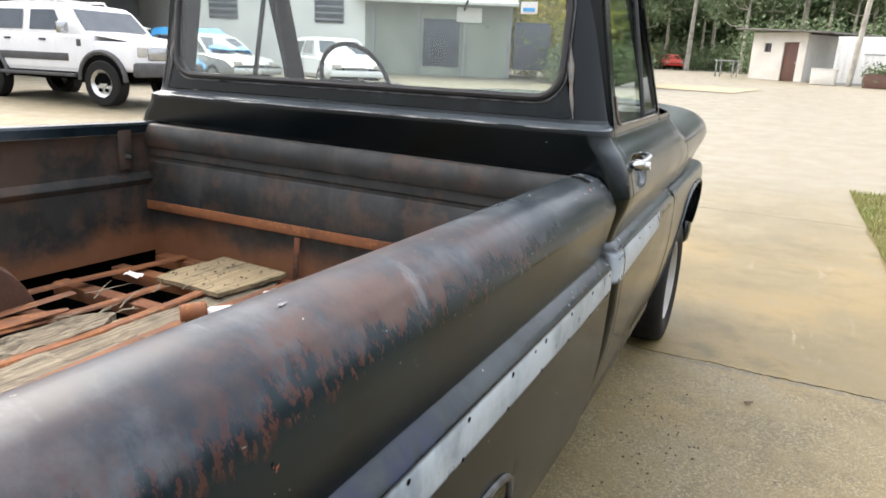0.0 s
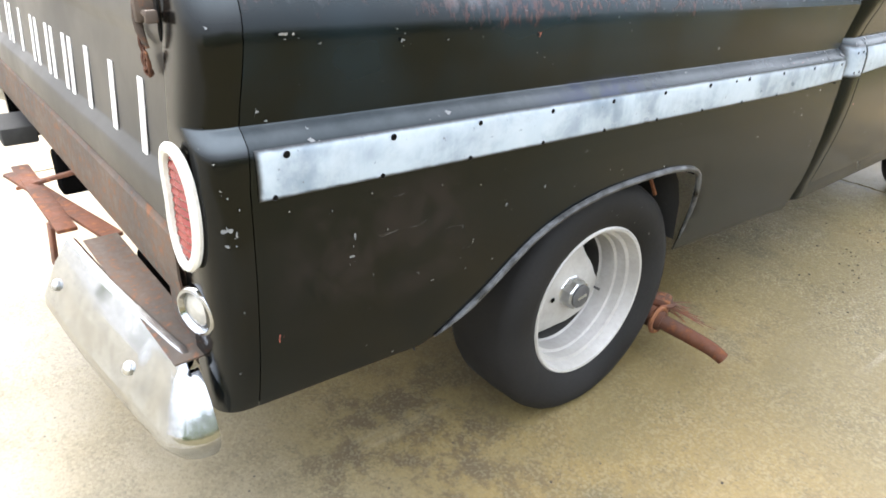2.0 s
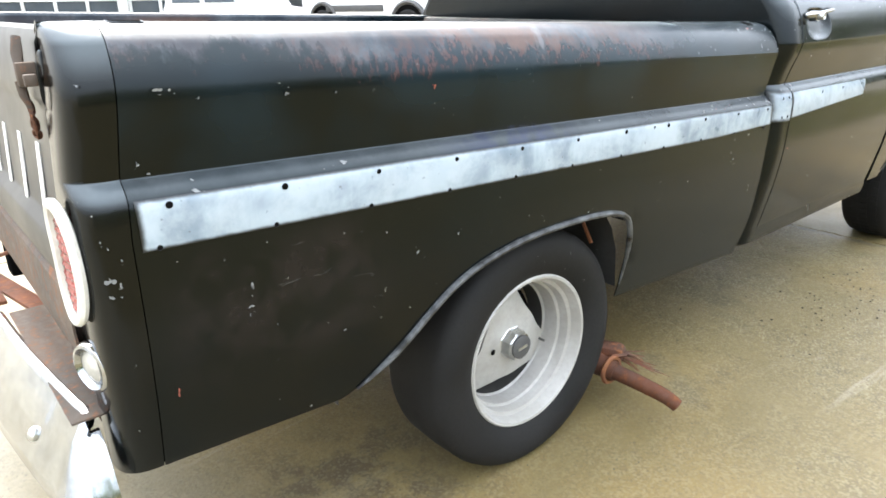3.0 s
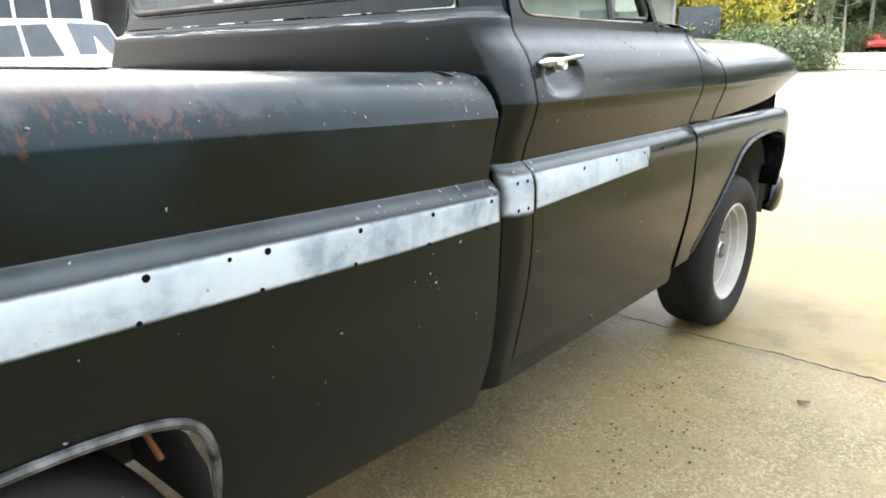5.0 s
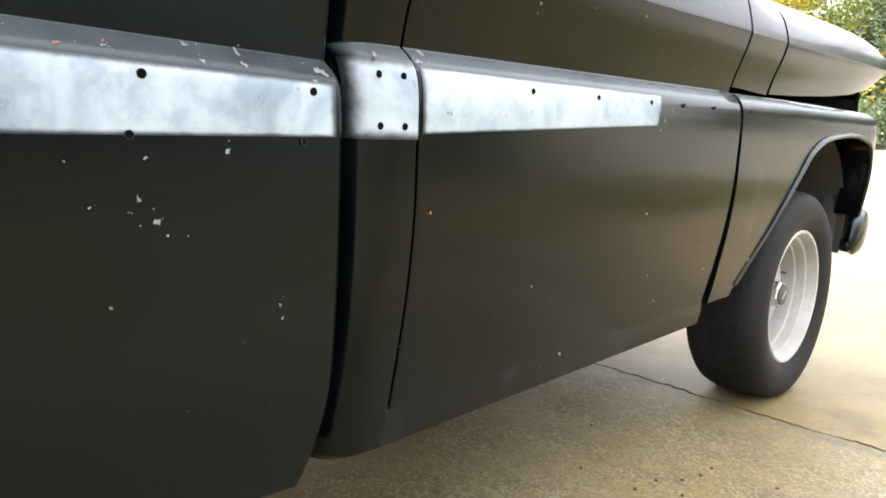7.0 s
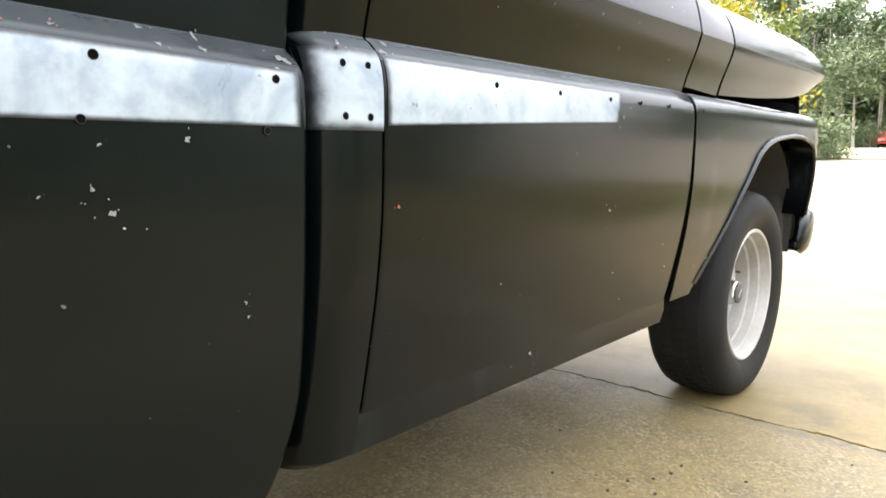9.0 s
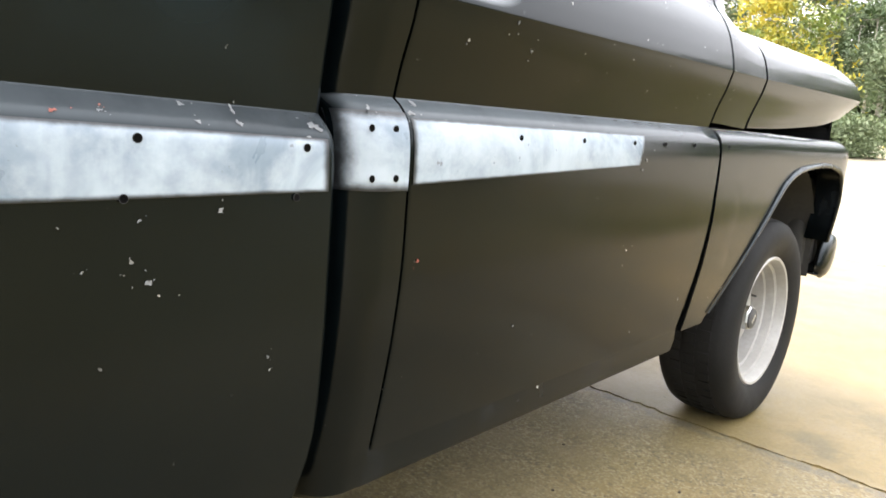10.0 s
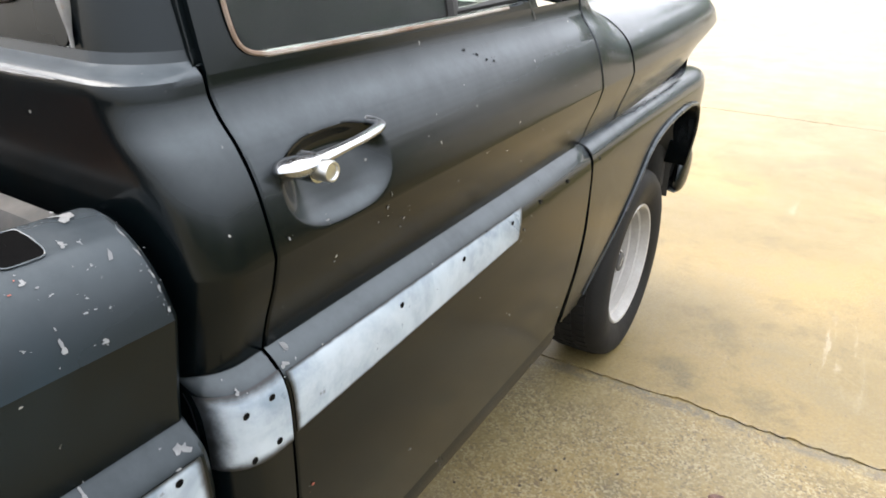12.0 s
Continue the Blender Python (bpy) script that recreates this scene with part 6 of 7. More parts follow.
wave = random.Random(5)
patch_on_ground("verge", [(-16 + 0.6 * k, 29.2 - 0.05 * k + wave.uniform(-0.2, 0.2)) for k in range(27)] + [(0.5 - 0.6 * k, 31.5 + wave.uniform(-0.3, 0.3)) for k in range(28)], SAND, 0.02, "sandy yellow verge at the edge of the yard", "verge")
grass_edge = random.Random(12)
patch_on_ground("grass_bed", [(2.28 + grass_edge.uniform(-0.03, 0.03) + 0.012 * max(0.0, y - 6.0), y) for y in spread(-14.0, 9.1, 0.35)] + [(3.2, 9.4), (5.0, 9.6), (9.0, 8.0), (13.0, 2.0), (13.0, -9.0), (8.0, -14.0)], EARTH, 0.006, "thin grassy earth bed beside the concrete", "verge")


def leaf_cloud(rng_np, centres, spreads, per, size, flat=0.6):
    """Many small leaf faces round the given centres, as vertices and faces."""
    n = len(centres) * per
    c = np.repeat(np.array(centres), per, 0) + rng_np.normal(0, 1, (n, 3)) * np.repeat(np.array(spreads), per, 0)
    a = rng_np.normal(0, 1, (n, 3))
    a /= np.linalg.norm(a, axis=1)[:, None]
    b = np.cross(a, rng_np.normal(0, 1, (n, 3)))
    b /= np.linalg.norm(b, axis=1)[:, None]
    s = (size * rng_np.uniform(0.5, 1.3, n))[:, None]
    v = np.stack([c - a * s, c - b * s * flat * 0.5, c + a * s, c + b * s * flat * 0.5], 1).reshape(-1, 3)
    f = np.arange(4 * n).reshape(-1, 4)
    return v, f


def leaf_mesh(name, v, f, material, parent=None, label=""):
    mesh = bpy.data.meshes.new(name)
    mesh.from_pydata(v.tolist(), [], f.tolist())
    mesh.materials.append(material)
    ob = new(name, mesh)
    ob.parent = parent
    if label:
        ob["label"] = label
    return ob


def tree(name, label, seed, height, crown, leaf, size, per=26, lean=0.0, group="woodland trees", low=0.35):
    """A tapered trunk with limbs and a loose crown of leaves."""
    r, rn = random.Random(seed), np.random.default_rng(seed)
    own = thing(name, label, "tree", (0, 0, 0), 0, group)
    bend = [Vector((lean * h + 0.25 * math.sin(1.7 * h + seed), 0.2 * math.sin(1.3 * h + 2 * seed), height * h)) for h in (0.115 * q for q in range(9))]
    bm = tube(bend, [height * 0.016 * (1 - 0.85 * h) for h in (q / 8 for q in range(9))], 7)
    centres, spreads = [], []
    for k in range(15):
        h = r.uniform(low, 0.92)
        base = bend[min(8, int(h / 0.92 * 8))]
        a, reach = r.uniform(0, 2 * math.pi), crown * r.uniform(0.45, 1.0) * (1.15 - 0.6 * h)
        tip = base + Vector((reach * math.cos(a), reach * math.sin(a), r.uniform(0.1, 0.5) * reach + 0.3))
        tube([base, (base + tip) / 2 + Vector((0, 0, -0.15 * reach)), tip], [height * 0.005, height * 0.0035, height * 0.001], 5, bm)
        for _ in range(4):
            q = base.lerp(tip, r.uniform(0.55, 1.1)) + Vector((r.uniform(-0.5, 0.5), r.uniform(-0.5, 0.5), r.uniform(-0.3, 0.5))) * crown * 0.3
            centres.append(tuple(q))
            spreads.append((crown * 0.16, crown * 0.16, crown * 0.11))
    part("trunk", bm, BARK, own)
    v, f = leaf_cloud(rn, centres, spreads, per, size)
    leaf_mesh("crown", v, f, leaf, own)
    return own


def stand(kind, bearing, far, turn, scale=1.0, at=(1.5, 0.0)):
    """Copies a tree to a bearing (degrees to the left of ahead) and distance."""
    x, y = at[0] - far * math.sin(radians(bearing)), at[1] + far * math.cos(radians(bearing))
    made = copy_thing(kind, pose(x, y, rise(x, y) - 0.1, 0, 0, turn) @ Matrix.Scale(scale, 4))
    return made


oak = tree("broadleaf_tree", "tall green broadleaf tree with pale thin trunk", 1, 15.0, 4.4, LEAF, 0.30, 60, 0.0, "woodland trees", 0.5)
birch = tree("slender_tree", "slender pale-barked tree with thin foliage", 2, 18.0, 3.0, LEAF_PALE, 0.26, 40, 0.8, "woodland trees", 0.62)
young = tree("young_tree", "young light green tree at the wood's edge", 3, 9.0, 3.4, LEAF_PALE, 0.22, 70)
oak.matrix_world = pose(-16, 78, 1.2)
birch.matrix_world = pose(-24, 74, 1.2)
young.matrix_world = pose(-12, 66, 1.2)
wood_rng = random.Random(77)
for k in range(46):
    bearing = -22 + 64 * (k + wood_rng.uniform(-0.3, 0.3)) / 45
    kind = (oak, birch, oak, young, birch)[k % 5]
    stand(kind, bearing, wood_rng.uniform(62, 88) if kind is not young else wood_rng.uniform(58, 66), wood_rng.uniform(0, 360), wood_rng.uniform(0.8, 1.2))
for k in range(30):
    bearing = -35 - 205 * (k + wood_rng.uniform(-0.3, 0.3)) / 29
    stand((oak, young, birch)[k % 3], bearing, wood_rng.uniform(120, 150), wood_rng.uniform(0, 360), wood_rng.uniform(0.7, 1.0))


def hedge(name, label, x0, y0, x1, y1, wide, high, leaf, seed, size, density, kind=""):
    """A bush or hedge: leaves gathered round a stubby core of stems."""
    rn = np.random.default_rng(seed)
    base = rise((x0 + x1) / 2, (y0 + y1) / 2)
    own = thing(name, label, "hedge", ((x0 + x1) / 2, (y0 + y1) / 2, base), 0, "", kind)
    d = Vector((x1 - x0, y1 - y0, 0))
    n = max(4, int(d.length * density))
    centres, spreads = [], []
    for k in range(n):
        u = float(rn.uniform(-0.5, 0.5))
        across = float(rn.uniform(-0.5, 0.5)) * wide
        side = Vector((-d.y, d.x, 0)).normalized()
        top = high * (1 - 0.25 * (2 * across / wide) ** 2) * float(rn.uniform(0.75, 1.0))
        p = d * u + side * across + Vector((0, 0, float(rn.uniform(0.08, 1.0)) * top))
        centres.append(tuple(p))
        spreads.append((0.16 * high, 0.16 * high, 0.12 * high))
    v, f = leaf_cloud(rn, centres, spreads, 26, size)
    v[:, 2] = np.maximum(v[:, 2], 0.0)
    leaf_mesh("foliage", v, f, leaf, own)
    bm = bmesh.new()
    for k in range(max(5, n // 12)):
        p = d * float(rn.uniform(-0.45, 0.45))
        tube([p, p + Vector((float(rn.uniform(-0.2, 0.2)), float(rn.uniform(-0.2, 0.2)), 0.6 * high))], [0.03, 0.01], 5, bm)
    tagged(part("stems", bm, BARK, own), kind="stuff")
    return own


hedge("clipped_bush", "rounded green bush with yellow tips at the yard's edge", -7.6, 28.2, -4.0, 28.0, 2.2, 1.55, LEAF_PALE, 41, 0.10, 120)
hedge("long_hedge", "long dark clipped hedge below the trees", -34.0, 62.0, 10.0, 74.0, 2.0, 1.7, LEAF, 42, 0.12, 26)
hedge("undergrowth", "dense dark undergrowth deep in the wood", -62.0, 88.0, 40.0, 96.0, 6.0, 15.0, LEAF, 43, 0.42, 75, "stuff")
hedge("undergrowth", "low green shrubs at the wood's edge", -48.0, 66.0, 14.0, 80.0, 4.0, 3.0, LEAF_PALE, 46, 0.16, 26, "stuff")
hedge("undergrowth", "dense pale green undergrowth behind the shed", -2.0, 54.0, 26.0, 52.0, 4.0, 4.0, LEAF_PALE, 44, 0.16, 34, "stuff")
yellow = tree("flowering_tree", "yellow flowering tree with green lower leaves", 8, 6.2, 2.6, LEAF_YELLOW, 0.16, 60, 0.0, "")
yellow.matrix_world = pose(-8.6, 30.5, rise(-8.6, 30.5))
hedge("flowering_bush", "yellow and green bush under the flowering tree", -11.0, 30.6, -6.6, 30.2, 2.4, 4.2, LEAF_YELLOW, 45, 0.14, 70)

# Unseen row, added to darken the truck side's reflections and block some sky.
hedge("undergrowth", "unseen dense dark shrubs added along the grass bed", 6.6, -9.0, 7.0, 8.5, 2.0, 2.0, LEAF, 47, 0.10, 34, "stuff")

blades = np.random.default_rng(6)
gx, gy = 2.30 + 2.6 * blades.random(9000) ** 1.6, blades.uniform(4.6, 9.1, 9000)
gh = blades.uniform(0.03, 0.08, 9000)
gv = np.stack([np.stack([gx - 0.007, gy, 0 * gx + 0.005], 1), np.stack([gx + 0.007, gy, 0 * gx + 0.005], 1), np.stack([gx + blades.normal(0, 0.02, 9000), gy + blades.normal(0, 0.02, 9000), gh], 1)], 1).reshape(-1, 3)
gv[:, 2] += [rise(x, y) for x, y in gv[:, :2]]
tagged(leaf_mesh("grass", gv, np.arange(27000).reshape(-1, 3), GRASS), "short sparse grass on the earth bed", "grass", "", "stuff")


# ---- vehicles in the yard ----
def road_wheel(parent, x, y, r, w, rim):
    hold = new("wheel")
    hold.parent = parent
    hold.location = (x, y, r)
    out = 1 if y < 0 else -1
    bm = lathe([(-w / 2, r * 0.6), (-w / 2, r * 0.93), (-w * 0.4, r), (w * 0.4, r), (w / 2, r * 0.93), (w / 2, r * 0.6)], 28)
    bmesh.ops.transform(bm, matrix=Matrix.Rotation(math.radians(90), 4, "Z"), verts=bm.verts)
    part("tyre", bm, TYRE, hold)
    bm = lathe([(w * 0.35, 0.001), (w * 0.35, r * 0.16), (w * 0.3, r * 0.2), (w * 0.32, r * 0.45), (w * 0.42, r * 0.5), (w * 0.5, r * 0.6)], 24)
    bmesh.ops.transform(bm, matrix=Matrix.Rotation(math.radians(-90 * out), 4, "Z"), verts=bm.verts)
    part("rim", bm, rim, hold)
    for k in range(6):
        a = 2 * math.pi * k / 6
        part("rim_slot", box(r * 0.33 * math.cos(a), -out * w * 0.37, r * 0.33 * math.sin(a), r * 0.16, 0.02, r * 0.16, 0.02), DARK, hold)


def big_suv(at, turn):
    """A tall square off-roader; it points along its own +x."""
    own = thing("off_road_suv", "tall square white off-road car with roof rack", "car", at, turn)
    hull = box(-0.55, 0, 1.02, 3.85, 2.0, 0.72, 0.07, None, None, 3)
    box(1.80, 0, 0.98, 1.05, 1.95, 0.58, 0.09, hull, None, 3)
    box(-0.1, 0, 0.72, 3.0, 1.96, 0.16, 0.03, hull)
    part("body", hull, WHITE_CAR, own)
    bonnet = [[Vector((x, y, z + 0.03 * (1 - (y / 0.9) ** 2))) for y in spread(-0.92, 0.92, 0.2)] for x, z in ((1.02, 1.42), (1.6, 1.36), (2.15, 1.30), (2.30, 1.22))]
    part("bonnet", thick(grid(bonnet), 0.02), WHITE_CAR, own)
    cab = []
    for z, x0, x1, w in ((1.36, -2.45, 1.12, 0.97), (1.45, -2.44, 1.06, 0.96), (1.88, -2.36, 0.66, 0.86), (1.96, -2.28, 0.52, 0.80), (1.98, -2.0, 0.3, 0.6)):
        cab.append([Vector(p + (z,)) for p in ((x0, -w), (x1, -w), (x1 + 0.03, 0.0), (x1, w), (x0, w))])
    part("cabin", grid(cab, close=True), WHITE_CAR, own)
    part("roof_panel", box(-0.9, 0, 1.965, 2.6, 1.5, 0.04, 0.015), WHITE_CAR, own)
    ws = bmesh.new()
    ws.faces.new([ws.verts.new(p) for p in ((1.075, -0.84, 1.47), (1.09, 0.84, 1.47), (0.72, 0.76, 1.87), (0.705, -0.76, 1.87))])
    part("windscreen", ws, WINDOW_DARK, own)
    for s in (-1, 1):
        for x0, x1, slope in ((-2.20, -1.45, 0.0), (-1.25, -0.48, 0.0), (-0.28, 0.62, 0.28)):
            w = bmesh.new()
            w.faces.new([w.verts.new(p) for p in ((x0, s * 0.972, 1.45), (x1, s * 0.972, 1.45), (x1 - slope, s * 0.888, 1.84), (x0, s * 0.888, 1.84))])
            part("side_window", w, WINDOW_DARK, own)
        part("side_trim", box(-0.35, s * 1.005, 0.93, 2.15, 0.03, 0.15, 0.01), GREY_PLASTIC, own, "dark grey side moulding")
        part("running_board", box(-0.2, s * 0.99, 0.58, 2.2, 0.16, 0.07, 0.02), GREY_PLASTIC, own)
        for x in (-0.62, 0.35 - 0.02):
            part("door_handle", box(x - 0.25, s * 1.01, 1.26, 0.17, 0.03, 0.04, 0.008), GREY_PLASTIC, own)
        part("side_mirror", box(0.78, s * 1.14, 1.50, 0.12, 0.22, 0.22, 0.03), CHROME, own)
        for ax in (1.56, -1.56):
            arch = [(ax + 0.58 * math.cos(t), s * 1.0, 0.50 + 0.56 * math.sin(t)) for t in (math.pi * k / 12 for k in range(13))]
            part("wheel_arch", tube(arch, 0.05, 6), GREY_PLASTIC, own)
            w = bmesh.new()
            w.faces.new([w.verts.new((ax + 0.55 * math.cos(t), s * 1.012, 0.45 + 0.56 * math.sin(t))) for t in (math.pi * k / 12 for k in range(13))])
            part("arch_shade", w, DARK, own)
            road_wheel(own, ax, s * 0.90, 0.45, 0.30, DULL)
        part("head_lamp", box(2.32, s * 0.72, 1.08, 0.05, 0.26, 0.2, 0.03), LAMP_CLEAR, own)
        part("roof_rail", tube([(-2.1, s * 0.66, 2.0), (-2.05, s * 0.66, 2.07), (0.1, s * 0.66, 2.07), (0.15, s * 0.66, 2.0)], 0.025, 8), DULL, own)
        part("marker_lamp", box(1.02, s * 0.99, 1.22, 0.12, 0.03, 0.14, 0.01), GREY_PLASTIC, own)
    for x in (-1.8, -1.0, -0.2):
        part("rack_bar", tube([(x, -0.66, 2.07), (x, 0.66, 2.07)], 0.02, 6), DULL, own)
    part("front_bumper", box(2.36, 0, 0.74, 0.22, 1.9, 0.28, 0.05), GREY_PLASTIC, own)
    part("grille", box(2.34, 0, 1.05, 0.03, 1.15, 0.24, 0.02), CHROME, own)
    part("underbody", box(-0.1, 0, 0.58, 4.2, 1.4, 0.2, 0.03), DARK, own)
    return own


suv_turn = 7.0
big_suv((-10.9 - 1.56 * math.cos(radians(suv_turn)) - 0.9 * math.sin(radians(suv_turn)), 8.72 - 1.56 * math.sin(radians(suv_turn)) + 0.9 * math.cos(radians(suv_turn)), 0.22), suv_turn)


def saloon(name, label, at, turn, paint, long=4.3, wide=1.75, high=1.42, van=False):
    """A plain car or van; it points along its own +x."""
    own = thing(name, label, "van" if van else "car", at, turn)
    h = long / 2
    shape = ((-h, 0.45, 0.75), (-h + 0.05, 0.35, 0.92), (-h + 0.7, 0.3, 0.95), (h - 1.2, 0.3, 0.92), (h - 0.3, 0.3, 0.80), (h, 0.38, 0.62))
    rows = []
    for x, lo, hi in shape:
        rows.append([Vector((x, y * wide / 2, z)) for y, z in ((-0.9, lo), (-1.0, lo + 0.12), (-0.98, hi - 0.06), (-0.9, hi), (0, hi + 0.02), (0.9, hi), (0.98, hi - 0.06), (1.0, lo + 0.12), (0.9, lo))])
    bm = grid(rows)
    part("body", bm, paint, own)
    back, front = (-h + 0.05, h - 0.95) if van else (-h + 0.35, h - 1.15)
    rows = []
    for z, a, b, w in ((0.90, back, front, 0.94), (1.05, back + 0.05, front - 0.15, 0.92), (high - 0.08, back + (0.12 if van else 0.55), front - 0.62, 0.80), (high, back + (0.2 if van else 0.75), front - 0.85, 0.66)):
        rows.append([Vector((x, y * wide / 2 * w, z)) for x, y in ((a, -1), (b, -1), (b + 0.05, 0), (b, 1), (a, 1))])
    bm = grid(rows, close=True)
    bm.verts.ensure_lookup_table()
    bm.faces.new(bm.verts[-5:])
    part("cabin", bm, paint, own)
    for s in (-1, 1):
        for u0, u1 in ((0.08, 0.46), (0.52, 0.9)):
            z0, z1 = 1.0, high - 0.12
            x = lambda u, z: back + 0.1 + (0.5 if not van else 0.08) * (z - z0) / (z1 - z0) + u * (front - back - 0.3 - 0.75 * (z - z0) / (z1 - z0))
            w = bmesh.new()
            w.faces.new([w.verts.new((x(u, z), s * (wide / 2 * (0.935 - 0.12 * (z - z0) / (z1 - z0)) + 0.012), z)) for u, z in ((u0, z0), (u1, z0), (u1, z1), (u0, z1))])
            part("side_window", w, WINDOW_DARK, own)
        for ax in (-h + 0.85, h - 0.85):
            road_wheel(own, ax, s * (wide / 2 - 0.1), 0.31, 0.2, DULL)
        part("head_lamp", box(h - 0.05, s * wide * 0.36, 0.66, 0.12, 0.3, 0.14, 0.03), LAMP_CLEAR, own)
    w = bmesh.new()
    w.faces.new([w.verts.new((front - 0.13 - 0.45 * v + 0.03, y * wide / 2, 1.03 + v * (high - 1.13))) for y, v in ((-0.82, 0), (0.82, 0), (0.7, 1), (-0.7, 1))])
    part("windscreen", w, WINDOW_DARK, own)
    part("front_bumper", box(h - 0.02, 0, 0.46, 0.16, wide * 0.96, 0.18, 0.04), GREY_PLASTIC if van else paint, own)
    part("underbody", box(0, 0, 0.34, long * 0.9, wide * 0.8, 0.2, 0.03), DARK, own)
    return own


saloon("red_car", "small bright red car parked before the hedge", (-8.9, 69.0, rise(-8.9, 69.0)), -70, RED_CAR, 3.9, 1.7, 1.40)
saloon("white_car", "white car parked near the building", (-12.0, 18.0, rise(-12.0, 18.0)), -35, WHITE_CAR, 4.6, 1.85, 1.5)
saloon("white_van", "small white van before the garage", (-17.6, 7.6, rise(-17.6, 7.6)), 20, WHITE_CAR, 4.4, 1.8, 1.9, True)
saloon("silver_car", "silver car beside the covered car", (-16.8, 13.2, rise(-16.8, 13.2)), 10, DULL, 4.4, 1.8, 1.4)


def covered_car(at, turn):
    """A car under a slack tarpaulin, its nose and wheels left bare."""
    own = saloon("covered_car", "parked car half covered by a bright blue tarpaulin", at, turn, DULL, 4.6, 1.8, 1.45)
    r = random.Random(12)
    rows = []
    for i in range(25):
        u = i / 24
        x = -2.2 + 3.4 * u
        top = lerp_at([(0.0, 1.10), (0.15, 1.56), (0.62, 1.62), (0.84, 1.22), (1.0, 1.02)], u)
        row = []
        for j in range(21):
            v = -1 + 2 * j / 20
            drop = max(0.0, (abs(v) - 0.62) / 0.38)
            z = top - drop ** 0.9 * (top - 0.45 - 0.22 * math.sin(5 * u + 2 * v)) + 0.03 * math.sin(17 * u + 5 * v) * (0.4 + drop) + r.uniform(-0.012, 0.012)
            row.append(Vector((x + 0.06 * math.sin(7 * v + 3 * u), v * 1.02 + 0.05 * drop * math.sin(14 * u), z)))
        rows.append(row)
    part("tarpaulin", thick(grid(rows), 0.01), BLUE_TARP, own, "creased blue tarpaulin")
    return own


covered_car((-14.5, 15.0, rise(-14.5, 15.0)), -8)


# ---- buildings ----
def shed():
    """A small plastered shed: front wall with a hole for door and window, sloping roof."""
    x0, y0, x1, y1 = -0.69, 43.15, 2.03, 41.2
    g = rise(x0, y0) - 0.1
    own = thing("shed", "small plastered shed with brown door and sheet roof", "shed", (x0, y0, g), math.degrees(math.atan2(y1 - y0, x1 - x0)))
    w = math.hypot(x1 - x0, y1 - y0)
    # Front wall in pieces round the openings, in the shed's own axes.
    for cx, sx, cz, sz in ((0.40, 0.80, 1.30, 2.6), (1.02, 0.44, 0.78, 1.56), (1.02, 0.44, 2.32, 0.56), (1.62, 0.76, 1.30, 2.6), (2.45, 0.90, 2.35, 0.5), (3.13, 0.45, 1.30, 2.6)):
        part("front_wall", box(cx, 0.08, cz, sx, 0.16, sz), PLASTER, own)
    part("side_wall", box(w - 0.08, 2.6, 1.25, 0.16, 5.0, 2.5), WHITE_WALL, own)
    part("side_wall", box(0.08, 2.6, 1.25, 0.16, 5.0, 2.5), PLASTER, own)
    part("back_wall", box(w / 2, 5.1, 1.2, w, 0.16, 2.4), PLASTER, own)
    part("door", box(2.45, 0.12, 1.04, 0.90, 0.05, 2.08, 0.01), BROWN_DOOR, own, "closed brown door")
    part("door_handle", box(2.78, 0.085, 1.02, 0.04, 0.03, 0.12, 0.01), DULL, own)
    win = part("window", box(1.02, 0.13, 1.80, 0.44, 0.03, 0.48, 0.0), WINDOW_DARK, own, "small dark window")
    for dx in (-0.2, 0.0, 0.2):
        part("window_bar", box(1.02 + dx, 0.10, 1.80, 0.035, 0.04, 0.48, 0.004), BROWN_DOOR, win)
    part("roof", box(w / 2 + 0.4, 2.4, 2.68, w + 2.2, 6.2, 0.09, 0.02, None, Matrix.Rotation(0.045, 4, "Y")), ROOFING, own, "dark sheet roof")


shed()


def container():
    own = thing("container", "long white container with faded dark markings", "container", (3.4, 40.3, rise(3.4, 40.3) - 0.05), -16)
    part("box_wall", box(4.2, 1.2, 1.25, 8.4, 2.4, 2.3, 0.03), WHITE_WALL, own)
    for k in range(28):
        part("rib", box(0.15 + 0.3 * k, -0.005, 1.25, 0.12, 0.03, 2.1, 0.008), WHITE_WALL, own)
    for k, (x, wdt) in enumerate(((4.55, 0.16), (4.78, 0.16), (5.02, 0.18), (5.28, 0.16))):
        part("dark_bar", box(x, -0.03, 1.55, wdt, 0.01, 0.26), GREY_PLASTIC, own)
    part("faded_bar", box(1.9, -0.03, 1.55, 1.2, 0.01, 0.06), GREY_STEEL, own)
    part("base_rail", box(4.2, -0.01, 0.07, 8.4, 0.1, 0.14, 0.01), GREY_STEEL, own)


container()
pole = thing("utility_pole", "tall weathered leaning utility pole", "pole", (4.1, 38.6, rise(4.1, 38.6)))
part("shaft", tube([(0, 0, -0.3), (0.25, 0, 4.5), (0.55, 0, 10.0)], [0.13, 0.115, 0.09], 10), BARK, pole)
part("cross_arm", box(0.53, 0, 9.4, 1.6, 0.1, 0.12, 0.01), BARK, pole)
for k, (x, y, sx, sz, mat, label) in enumerate(((3.0, 38.9, 1.1, 0.75, PLASTER, "low pale concrete trough"), (5.4, 37.6, 1.5, 0.6, BROWN_DOOR, "old brown wooden crate"), (7.0, 37.2, 1.4, 0.5, PLASTER, "low pale concrete trough"))):
    own = thing("yard_trough", label, "trough", (x, y, rise(x, y)), -16)
    part("body", box(0, 0, sz / 2, sx, 0.6, sz, 0.03), mat, own)
    part("rim", box(0, 0, sz + 0.02, sx + 0.06, 0.66, 0.05, 0.01), mat, own)
